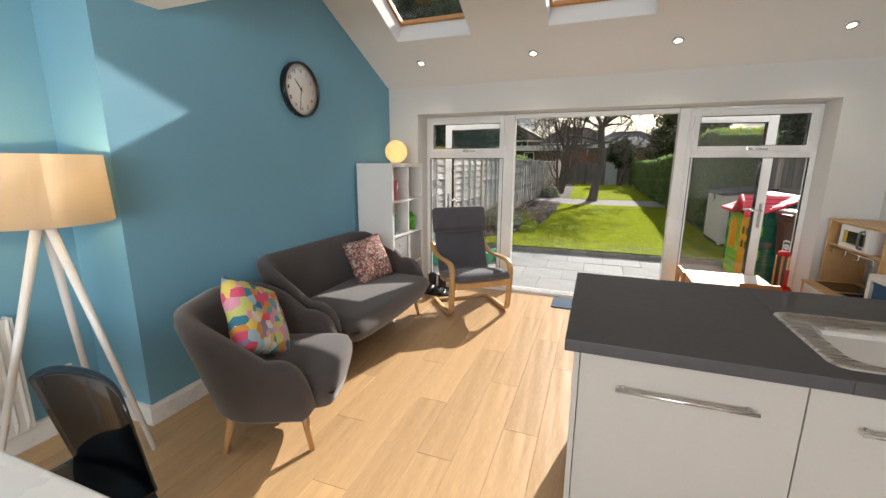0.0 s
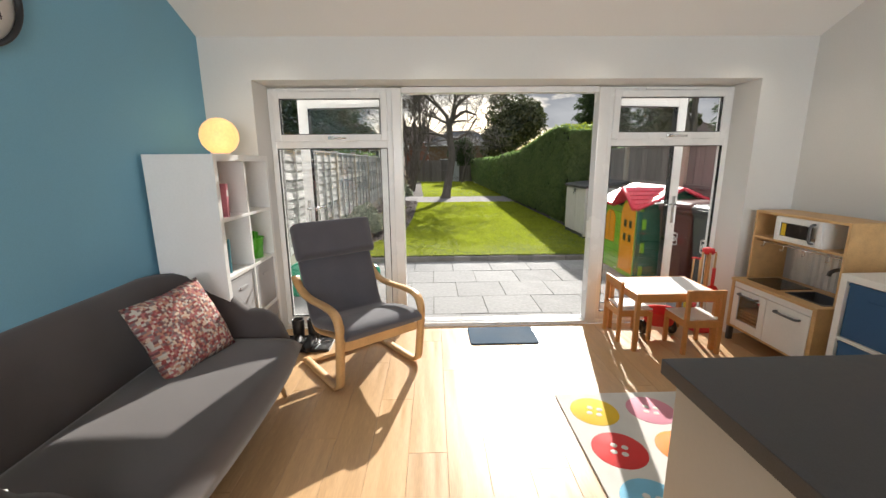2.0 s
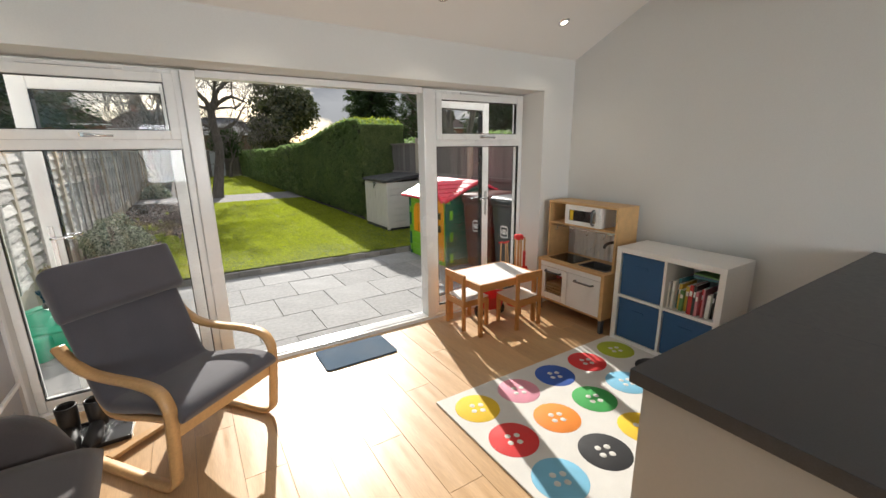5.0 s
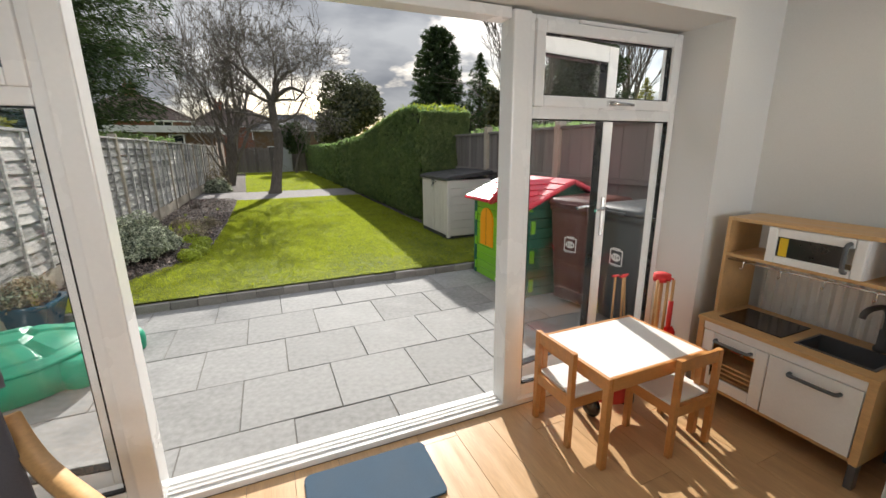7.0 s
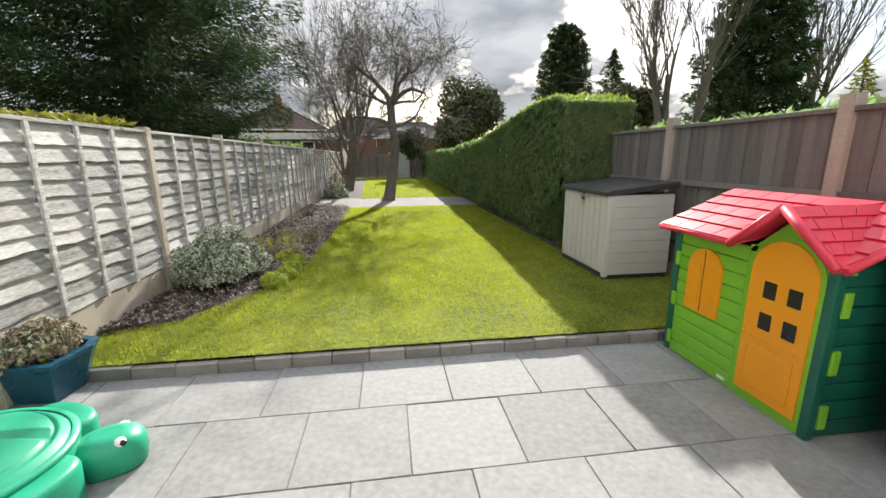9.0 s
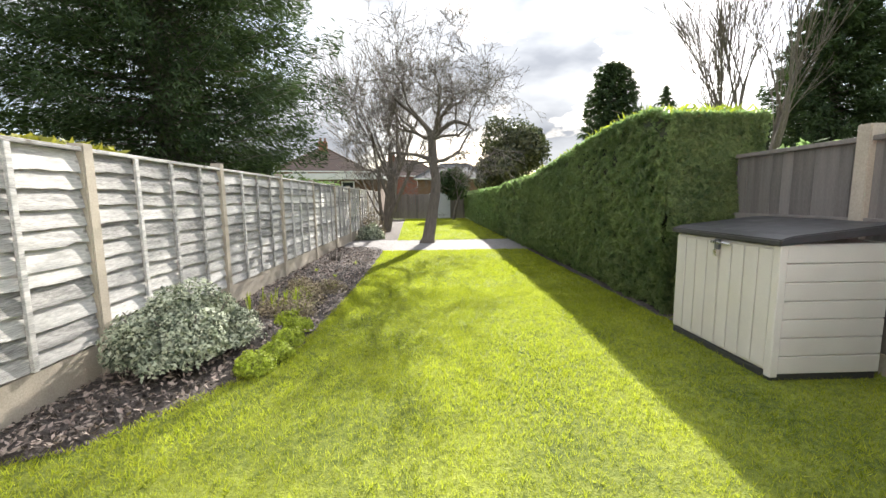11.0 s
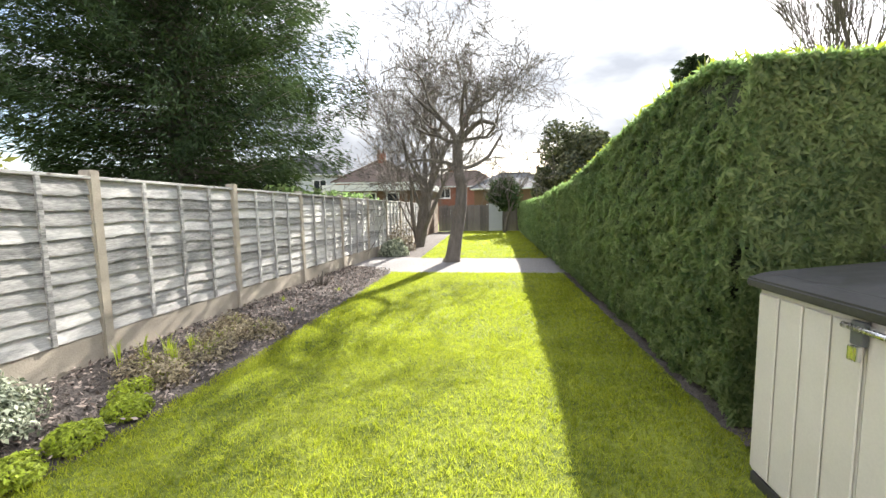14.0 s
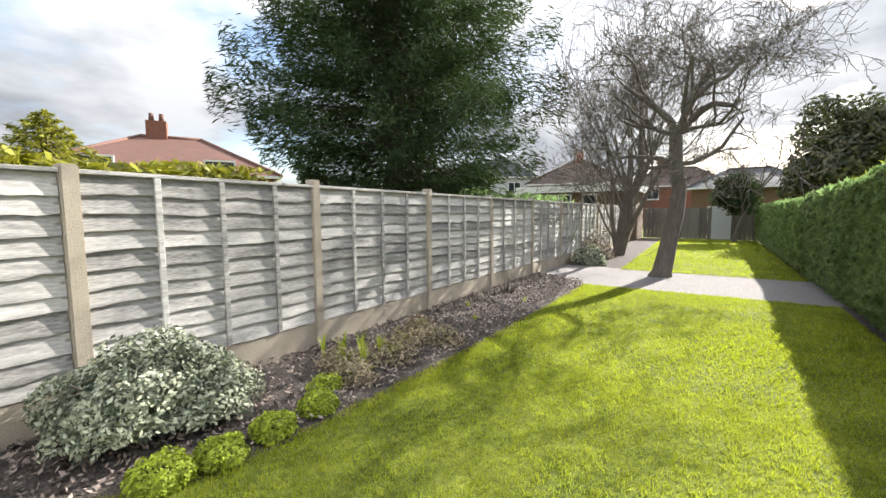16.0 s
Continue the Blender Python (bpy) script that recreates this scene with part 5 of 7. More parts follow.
def bed_edge(y):
    """x of the border's lawn side."""
    pts = [(8.62, -2.2), (8.75, -2.0), (8.9, -1.62), (9.5, -1.26), (9.95, -1.0), (10.7, -0.90), (12.5, -0.85), (16.6, -0.86), (17.0, -1.0), (17.6, -1.9)]
    for (y0, x0), (y1, x1) in zip(pts, pts[1:]):
        if y0 <= y <= y1:
            k = (y - y0) / (y1 - y0)
            return x0 + (x1 - x0) * k
    return -2.2


def lawn_point(u, v, y0, y1, x1):
    y = y0 + (y1 - y0) * v
    x0 = bed_edge(y)
    x = x0 + (x1 - x0) * u
    return Vector((x, y, LZ + 0.008 * noise.noise((x * 0.9, y * 0.9, 0.3)) - 0.012 * (u < 0.001)))


structure("lawn_near", sheet(lambda u, v: lawn_point(u, v, 8.15, 16.72, 3.3), 30, 70), "grass", "mown green lawn with yellowish patches", "lawn")
structure("lawn_far", sheet(lambda u, v: Vector((-0.75 - 0.5 * v + (3.4 + 0.5 * v) * u, 19.3 + 13.7 * v, LZ + 0.006 * noise.noise((u * 3, v * 12, 1)))), 14, 40), "grass", "mown green lawn at the far end", "lawn")
structure("border_soil", sheet(lambda u, v: Vector((-2.2 + (bed_edge(8.62 + 9.0 * v) + 0.03 + 2.2) * u, 8.62 + 9.0 * v, LZ - 0.012 + 0.045 * u * (1 - u) * 4 * (0.5 + 0.5 * noise.noise((u * 2, v * 30, 0))) + 0.02 * noise.noise((u * 9, v * 60, 2)) + 0.02 * (1 - u))), 24, 160), "soil", "dark bare soil of the flower border", "soil")
structure("gravel_strip", sheet(lambda u, v: Vector((-2.2 + 5.4 * u, 16.60 + 2.85 * v, LZ - 0.006 + 0.006 * noise.noise((u * 14, v * 8, 5)))), 30, 20), "gravel", "pale gravel strip across the garden", "gravel")
structure("far_ground", sheet(lambda u, v: Vector((-2.2 + 1.45 * u, 19.4 + 13.6 * v, LZ - 0.01 + 0.02 * noise.noise((u * 4, v * 30, 2)))), 8, 40), "soil", "bare soil beside the far lawn", "soil")


def blades(name, n, x_of, y0, y1, h0, h1, w, seed, label, material="blade", zof=LZ):
    r = np.random.default_rng(seed)
    y = y0 + (y1 - y0) * r.random(n)
    lo = np.array([x_of(t)[0] for t in y])
    hi = np.array([x_of(t)[1] for t in y])
    x = lo + (hi - lo) * r.random(n)
    a = r.random(n) * 6.283
    clump = 0.5 + 0.5 * np.sin(x * 31 + 2.5 * np.sin(y * 13)) * np.sin(y * 27 + 2.5 * np.sin(x * 11))
    h = (h0 + (h1 - h0) * r.random(n) ** 1.5) * (0.65 + 0.75 * clump)
    dx, dy = np.cos(a) * w, np.sin(a) * w
    lx, ly = r.normal(size=n) * h * 0.55, r.normal(size=n) * h * 0.55
    z = np.full(n, zof - 0.004)
    v = np.stack([np.stack([x - dx, y - dy, z], 1), np.stack([x + dx, y + dy, z], 1), np.stack([x + lx, y + ly, z + h], 1)], 1).reshape(-1, 3)
    ob = cloud(name, v.tolist(), np.arange(3 * n).reshape(n, 3).tolist(), material)
    return tagged(ob, label, "grass")


blades("grass", 150000, lambda y: (bed_edge(y) - 0.02, 2.58 if y > 10.9 else 3.3), 8.145, 12.5, 0.014, 0.036, 0.0028, 21, "short green grass blades of the lawn")
blades("grass", 60000, lambda y: (bed_edge(y) - 0.02, 2.6), 12.5, 16.75, 0.016, 0.036, 0.005, 22, "short green grass blades of the lawn")
blades("grass", 30000, lambda y: (-0.75 - 0.036 * (y - 19.3), 2.62), 19.25, 33, 0.02, 0.045, 0.011, 23, "short green grass blades of the far lawn")

# bark chips on the border
n = 9000
r = np.random.default_rng(31)
cy = 8.7 + 8.6 * r.random(n)
cx = -2.15 + (np.array([bed_edge(t) for t in cy]) + 2.13) * r.random(n)
cc = np.stack([cx, cy, np.full(n, 0.028) + 0.02 * r.random(n)], 1)
v, f = leaves(cc, np.tile([0.0, 0.0, 1.0], (n, 1)), 0.022, r, 0.45)
tagged(cloud("bark_chips", v, f, "chip"), "brown bark chips and leaf litter on soil", "bark chips")

structure("hedge_soil", sheet(lambda u, v: Vector((2.60 + 0.34 * u + 0.05 * noise.noise((v * 40, 0, 0)), 10.75 + 6.0 * v, LZ + 0.012 + 0.012 * noise.noise((u * 5, v * 60, 3)))), 8, 60), "soil", "bare brown soil under the hedge", "soil")

# ---- patio ----
patio = structure("patio", box(-2.2, YOUT - 0.01, -0.17, 3.35, 8.105, PZ - 0.006), "mortar", "patio of grey concrete slabs in running bond", "patio")
slab_meshes = {}
for row in range(5):
    y1 = 8.10 - 0.553 * row
    y0 = max(y1 - 0.553, YOUT)
    x = -2.565 if row % 2 else -2.285
    while x < 3.3:
        a, c = max(x, -2.18), min(x + 0.556, 3.33)
        if c - a > 0.05:
            key = (round(c - a, 3), round(y1 - y0, 3), rng.integers(3))
            if key not in slab_meshes:
                bm = box(0.0028, 0.0028, -0.03, c - a - 0.0028, y1 - y0 - 0.0028, 0.0, 0.003, seg=1)
                for q in bm.verts:
                    q.co.x += 0.003 * noise.noise((q.co.x * 9, q.co.y * 9, float(key[2])))
                    q.co.y += 0.003 * noise.noise((q.co.y * 9, q.co.x * 9, 4.0 + key[2]))
                me = bpy.data.meshes.new("slab")
                bm.to_mesh(me)
                bm.free()
                me.materials.append(M["slab"])
                slab_meshes[key] = me
            s = new("slab", slab_meshes[key])
            s.location, s.parent = (a, y0, PZ + 0.003 * rng.random()), patio
            s.rotation_euler = (0.003 * rng.normal(), 0.003 * rng.normal(), 0)
        x += 0.556

kerb = structure("lawn_kerb", box(-1.86, 8.115, -0.16, 3.3, 8.15, -0.03), "mortar", "row of grey kerb blocks between patio and lawn", "kerb")
x = -1.86
while x < 3.25:
    L = 0.23 + 0.05 * rng.random()
    k = part("block", box(x + 0.002, 8.102, -0.15, x + L - 0.002, 8.16, -0.014, 0.006, seg=1), "kerb", kerb)
    k.location.z = 0.0025 * rng.normal()
    x += L

# ---- left fence: concrete posts, gravel boards, waney lap panels ----
FX = -2.16
lf = tagged(empty("lap_fence", FX, 0, 0), "weathered grey lap-panel fence with concrete posts", "fence")
def wavy_board(seed):
    bm = bmesh.new()
    n, rows = 18, []
    for i in range(n + 1):
        y = -0.905 + 1.81 * i / n
        low = 0.024 * noise.noise((y * 2.6, seed * 3.1, 0)) + 0.012 * noise.noise((y * 8.0, seed, 4))
        bow = 0.004 * noise.noise((y * 2, seed, 9))
        rows.append([bm.verts.new((0.012 + bow, y, low + 0.004)), bm.verts.new((0.034 + bow, y, low)), bm.verts.new((0.023 + bow, y, 0.07)), bm.verts.new((0.004, y, 0.142))])
    for a, c in zip(rows, rows[1:]):
        for k in range(3):
            bm.faces.new((a[k], c[k], c[k + 1], a[k + 1]))
    bmesh.ops.recalc_face_normals(bm, faces=bm.faces[:])
    me = bpy.data.meshes.new("slat")
    bm.to_mesh(me)
    bm.free()
    me.materials.append(M["lap"])
    return me


boards = [wavy_board(k) for k in range(9)]
POSTS = [9.74 + 1.865 * k + (0.05 if k == 0 else 0) for k in range(-2, 10)]
post_me = finish("post", prism([(-0.05, -0.055), (0.055, -0.045), (0.055, 0.045), (-0.05, 0.055)], -0.1, 1.66, bevel=0.008), "conc")
grav_me = finish("gravel_board", box(-0.02, -0.90, -0.1, 0.025, 0.90, 0.26, 0.006), "conc")
batten_me = finish("batten", box(0.032, -0.019, 0.0, 0.056, 0.019, 1.32, 0.003, seg=1), "lap")
cap_me = finish("top_rail", box(-0.03, -0.91, 0.0, 0.05, 0.91, 0.028, 0.004, seg=1), "lap")
backing_me = finish("backing", box(-0.012, -0.905, 0.0, 0.0, 0.905, 1.32), "lap")
def reuse(ob, name, parent, loc, rot=(0, 0, 0)):
    o = new(name, ob.data)
    o.parent, o.location, o.rotation_euler = parent, loc, rot
    return o


for y in POSTS:
    reuse(post_me, "post", lf, (0, y, 0.01 * rng.normal()), (0, 0.008 * rng.normal(), 0))
for k, (ya, yb) in enumerate(zip(POSTS, POSTS[1:])):
    ym = (ya + yb) / 2
    reuse(grav_me, "gravel_board", lf, (0, ym, 0))
    pn2 = new("fence_panel", backing_me.data)
    pn2.parent, pn2.location, pn2.rotation_euler = lf, (0, ym, 0.265), (0, 0.01 * rng.normal(), 0)
    for j in range(11):
        o = new("slat", boards[rng.integers(9)])
        o.parent, o.location = pn2, (0, 0, 0.004 + 0.118 * j + 0.005 * rng.normal())
        if rng.random() < 0.5:
            o.rotation_euler = (0.0025 * rng.normal(), 0, 0)
    for yy in (-0.45, 0.0, 0.45):
        reuse(batten_me, "batten", pn2, (0, yy + 0.012 * rng.normal(), 0))
    reuse(cap_me, "top_rail", pn2, (0, 0, 1.32))
for ob in (post_me, grav_me, batten_me, cap_me, backing_me):
    bpy.data.objects.remove(ob)

# ---- right fence: upright feather-edge boards ----
RX = 3.36
rf = tagged(empty("board_fence", RX, 0, 0), "dark grey-brown feather-edge board fence", "fence")
fb = finish("board", prism([(-0.022, 0), (-0.016, 0), (-0.006, 0.118), (-0.022, 0.118)][::-1], 0.0, 1.48, bevel=0.0), "board")
pm = finish("post", prism([(-0.06, -0.05), (0.05, -0.05), (0.05, 0.05), (-0.06, 0.05)], -0.12, 1.74, bevel=0.006), "conc")
for k in range(58):
    reuse(fb, "board", rf, (0.01 + 0.004 * rng.normal(), 5.54 + 0.10 * k, 0.14 + 0.004 * rng.normal()))
for y in (6.12, 7.94, 9.74, 11.55):
    reuse(pm, "post", rf, (0, y, 0))
bpy.data.objects.remove(fb), bpy.data.objects.remove(pm)
for ya, yb in ((5.54, 6.07), (6.17, 7.89), (7.99, 9.69), (9.79, 11.5)):
    part("rail", box(-0.05, ya, 1.02, -0.014, yb, 1.075, 0.004), "board", rf)
    part("rail", box(-0.045, ya, 0.35, -0.014, yb, 0.41, 0.004), "board", rf)
    part("top_rail", box(-0.045, ya, 1.62, 0.03, yb, 1.655, 0.004), "board", rf)
    part("gravel_board", box(-0.03, ya, -0.16, 0.02, yb, 0.14, 0.006), "conc", rf)

# ---- hedge ----
hd = tagged(empty("hedge", 3.1, 0, 0), "tall clipped dense green conifer hedge", "hedge")
def hedge_top(y):
    pts = [(10.9, 2.02), (11.5, 2.20), (12.3, 2.20), (13.5, 2.10), (15.0, 1.92), (16.7, 1.76), (20.0, 1.70), (20.2, 1.62), (33.5, 1.62)]
    for (y0, z0), (y1, z1) in zip(pts, pts[1:]):
        if y0 <= y <= y1:
            return z0 + (z1 - z0) * (y - y0) / (y1 - y0)
    return 1.62


def hedge_face(y, z):
    return 2.66 - 0.07 * math.sin(min(1, z / 1.9) * math.pi) + 0.06 * noise.noise((y * 1.3, z * 1.5, 7)) + 0.05 * max(0, z - 1.7)


# closed core behind the leaves, coloured dark as the shade inside the hedge
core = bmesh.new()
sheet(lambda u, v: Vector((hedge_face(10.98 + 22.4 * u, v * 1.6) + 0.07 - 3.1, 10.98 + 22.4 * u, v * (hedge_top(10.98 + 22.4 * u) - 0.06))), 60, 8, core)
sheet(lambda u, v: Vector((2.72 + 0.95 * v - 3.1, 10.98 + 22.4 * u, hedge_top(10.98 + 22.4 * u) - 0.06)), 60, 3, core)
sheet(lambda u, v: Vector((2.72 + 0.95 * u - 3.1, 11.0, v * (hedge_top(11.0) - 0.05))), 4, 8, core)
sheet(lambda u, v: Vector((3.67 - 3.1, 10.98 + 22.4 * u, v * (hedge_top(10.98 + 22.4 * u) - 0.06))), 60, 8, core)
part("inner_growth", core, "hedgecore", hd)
def hedge_leaves(n, y0, y1, size, seed, power=1.0):
    r = np.random.default_rng(seed)
    c, nn = [], []
    for _ in range(n):
        y = y0 + (y1 - y0) * r.random() ** power
        h = hedge_top(y)
        if r.random() < 0.72:
            z = 0.03 + (h - 0.0) * r.random()
            x = hedge_face(y, z) + 0.05 * r.random() - 0.02 + 0.07 * noise.noise((y * 6.5, z * 8.5, 3)) + 0.03 * noise.noise((y * 15, z * 19, 5)) + (0.05 * (z < 0.12)) + 0.5 * max(0, z - h + 0.07)
            c.append((x, y, z)), nn.append((-1.0, 0, 0.25))
        else:
            x = 2.64 + 1.0 * r.random()
            c.append((x, y, h - 0.05 + 0.06 * r.random() + 0.03 * noise.noise((x * 4, y * 4, 0)))), nn.append((0, 0, 1.0))
    return np.array(c), np.array(nn)


c1, n1 = hedge_leaves(165000, 10.95, 17.0, 0.02, 41, 1.3)
r = np.random.default_rng(44)
e = 34000
ex, ez = 2.62 + 1.0 * r.random(e), 2.05 * r.random(e)
c2 = np.stack([ex, 10.93 + 0.05 * r.random(e) + 0.03 * np.sin(ez * 5), 0.02 + ez], 1)
c1, n1 = np.concatenate([c1, c2]), np.concatenate([n1, np.tile([0, -1.0, 0.25], (e, 1))])
c1[:, 0] -= 3.1
v, f = leaves(c1, n1, 0.029, r, 0.28, 0.35)
cloud("leaves_near", v, f, "hedge", hd)
c3, n3 = hedge_leaves(36000, 17.0, 33.4, 0.04, 42)
c3[:, 0] -= 3.1
v, f = leaves(c3, n3, 0.07, r, 0.45, 0.25)
cloud("leaves_far", v, f, "hedge", hd)
# wispy shoots on top
c4, n4 = hedge_leaves(5000, 10.95, 17.0, 0.04, 43, 1.2)
c4 = c4[n4[:, 2] > 0.5]
c4[:, 0] -= 3.1
c4[:, 2] += 0.05
v, f = leaves(c4, np.tile([1.0, 0, 0.0], (len(c4), 1)), 0.06, r, 0.2)
cloud("top_growth", v, f, "lime_leaf", hd)

# ---- plastic storage box ----
sb = tagged(empty("storage_box_outdoor", 0, 0, 0), "cream plastic garden storage box with a dark lid", "storage box")
X0, X1, Y0, Y1, ZT = 2.46, 3.22, 9.40, 10.50, 0.93
part("base", box(X0 + 0.01, Y0 + 0.01, -0.12, X1 - 0.01, Y1 - 0.01, 0.05, 0.01), "boxlid", sb)
sp = part("side_panel", box(X0 + 0.03, Y0 + 0.012, 0.05, X1 - 0.002, Y0 + 0.03, ZT - 0.004), "boxcream", sb, "cream side of horizontal plank mouldings")
for k in range(7):
    z0 = 0.05 + 0.125 * k
    part("plank", box(X0 + 0.05, Y0, z0 + 0.003, X1, Y0 + 0.0115, z0 + 0.122, 0.004, seg=1), "boxcream", sp)
part("side_panel", box(X0 + 0.02, Y1 - 0.03, 0.05, X1, Y1, ZT, 0.006), "boxcream", sb)
part("back_panel", box(X1 - 0.03, Y0 + 0.03, 0.05, X1, Y1 - 0.03, ZT), "boxcream", sb)
part("corner_post", box(X0 - 0.005, Y0 - 0.006, 0.03, X0 + 0.05, Y0 + 0.05, ZT, 0.01), "boxcream", sb)
ym = (Y0 + Y1) / 2
for a, c in ((Y0 + 0.052, ym - 0.003), (ym + 0.003, Y1 - 0.01)):
    d = part("box_door", box(X0 + 0.012, a, 0.06, X0 + 0.03, c, ZT - 0.02, 0.004), "boxcream", sb, "cream door with vertical ribs")
    w = (c - a) / 4
    for k in range(4):
        part("rib", box(X0 + 0.002, a + w * k + 0.006, 0.075, X0 + 0.0115, a + w * (k + 1) - 0.006, ZT - 0.035, 0.004, seg=1), "boxcream", d)
lid = prism([(X0 - 0.03, ZT - 0.01), (X0 - 0.03, ZT + 0.03), (X0 + 0.05, ZT + 0.055), (X1 + 0.02, ZT + 0.13), (X1 + 0.02, ZT + 0.07)], Y0 - 0.03, Y1 + 0.03, bevel=0.008)
moved(lid, Matrix(((1, 0, 0, 0), (0, 0, 1, 0), (0, 1, 0, 0), (0, 0, 0, 1))))
bmesh.ops.recalc_face_normals(lid, faces=lid.faces[:])
part("lid", lid, "boxlid", sb, "dark grey sloping lid")
la = part("latch", box(X0 - 0.022, ym - 0.02, ZT - 0.10, X0 - 0.002, ym + 0.03, ZT - 0.02, 0.005), "greyplast", sb, "grey hasp")
part("bolt", tube([(X0 - 0.02, ym - 0.14, ZT - 0.045), (X0 - 0.02, ym + 0.06, ZT - 0.045)], 0.011, 8), "steel", la)
part("padlock", box(X0 - 0.034, ym - 0.018, ZT - 0.15, X0 - 0.018, ym + 0.022, ZT - 0.10, 0.005), "steel", la)

# ---- plastic playhouse ----
# local frame: origin at the front-left corner seen from the lawn; x into the house, y along the front
ph = tagged(empty("playhouse", 2.22, 6.95, PZ), "plastic playhouse in green, orange and red", "playhouse")
PL_, PD, PH = 1.05, 0.95, 0.91        # length of the front, depth, eave height
def slot_wall(h, n, w, x0, axis, y0=0.0):
    """A wall of lapped plastic clapboards."""
    bm = None
    for k in range(n):
        z0, z1 = h * k / n, h * (k + 1) / n
        bm = (box(x0 - 0.004, y0, z0 + 0.004, x0 + 0.028, y0 + w, z1, 0.006, bm, 1) if axis == "y" else box(0, x0 - 0.004, z0 + 0.004, w, x0 + 0.028, z1, 0.006, bm, 1))
    return bm


part("front_wall", slot_wall(PH, 10, 0.55, 0, "y", 0.47), "p_green", ph, "light green clapboard front")
part("front_wall", box(-0.008, 0.03, 0, 0.03, 0.47, PH + 0.02, 0.006), "p_green", ph, "light green door surround")
gab = prism([(-0.06, PH - 0.02), (0.475, PH - 0.02), (0.206, PH + 0.225)], -0.008, 0.03)
part("front_gable", moved(gab, Matrix(((0, 0, 1, 0), (1, 0, 0, 0), (0, 1, 0, 0), (0, 0, 0, 1)))), "p_green", ph)
part("side_wall", slot_wall(PH, 9, PD, 0.0, "x"), "p_dark", ph, "dark green clapboard side")
part("side_wall", slot_wall(PH, 9, PD, PL_ - 0.028, "x"), "p_dark", ph, "dark green clapboard side")
part("back_wall", slot_wall(PH, 9, PL_, PD - 0.03, "y"), "p_dark", ph)
for y0 in (0.0, PL_ - 0.028):
    g = prism([(0.0, PH), (PD, PH), (PD / 2, PH + 0.26)], y0, y0 + 0.028)
    part("gable", moved(g, Matrix(((1, 0, 0, 0), (0, 0, 1, 0), (0, 1, 0, 0), (0, 0, 0, 1)))), "p_dark", ph)
for y0 in (-0.018, PL_ - 0.03):
    part("corner_post", box(-0.016, y0, 0, 0.035, y0 + 0.05, PH + 0.01, 0.01), "p_dark", ph)
for z in (0.06, 0.36, 0.66):
    part("corner_tab", box(0.04, -0.022, z, 0.09, -0.003, z + 0.13, 0.008), "p_green", ph)
    part("corner_tab", box(-0.022, PL_ - 0.05, z, -0.006, PL_ - 0.01, z + 0.10, 0.006), "p_green", ph)


def arch(yc, w, z0, zs, x0, x1, n=12):
    """An arched plate in the yz plane."""
    o = [(yc - w / 2, z0), (yc + w / 2, z0)] + [(yc + w / 2 * math.cos(a), zs + w / 2 * math.sin(a)) for a in (math.pi * k / n for k in range(n + 1))]
    return moved(prism(o, x0, x1), Matrix(((0, 0, 1, 0), (1, 0, 0, 0), (0, 1, 0, 0), (0, 0, 0, 1))))


door = part("play_door", arch(0.237, 0.37, 0.07, 0.80, -0.024, -0.009), "p_org", ph, "orange arched play door")
part("door_surround", arch(0.237, 0.42, 0.045, 0.80, -0.014, -0.0085), "p_green", ph)
# no holes are cut; raised black plates paint the dark inside the openings
for yy in (0.152, 0.292):
    for zz in (0.475, 0.655):
        part("door_window", box(-0.0275, yy - 0.036, zz, -0.0243, yy + 0.036, zz + 0.095, 0.003, seg=1), "black", door, "black plate standing for the shade in a square opening")
part("door_panel", box(-0.028, 0.10, 0.12, -0.0243, 0.375, 0.37, 0.003, seg=1), "p_org", door)
part("door_panel", box(-0.028, 0.095, 0.40, -0.0243, 0.38, 0.415, 0.003, seg=1), "p_org", door)
part("knob", moved(lathe([(0.012, 0), (0.014, 0.012), (0, 0.016)], 12), pose(-0.024, 0.405, 0.43, 0, -90, 0)), "p_org", door)
win = part("shutter", arch(0.77, 0.28, 0.39, 0.69, -0.02, -0.003), "p_org", ph, "orange arched window shutters")
# thin raised black strip paints the shade of the slit between the shutters
part("shutter_groove", box(-0.0225, 0.768, 0.40, -0.0203, 0.772, 0.82), "black", win)
for yy in (0.70, 0.84):
    part("shutter_panel", box(-0.024, yy - 0.045, 0.43, -0.0203, yy + 0.045, 0.71, 0.003, seg=1), "p_org", win)
part("side_shutter", box(0.62, -0.03, 0.35, 0.80, -0.005, 0.66, 0.008), "p_org", ph, "orange side window shutter")
part("maker_plate", box(-0.014, 0.50, 0.035, -0.008, 0.56, 0.055, 0.002), "gloss", ph)


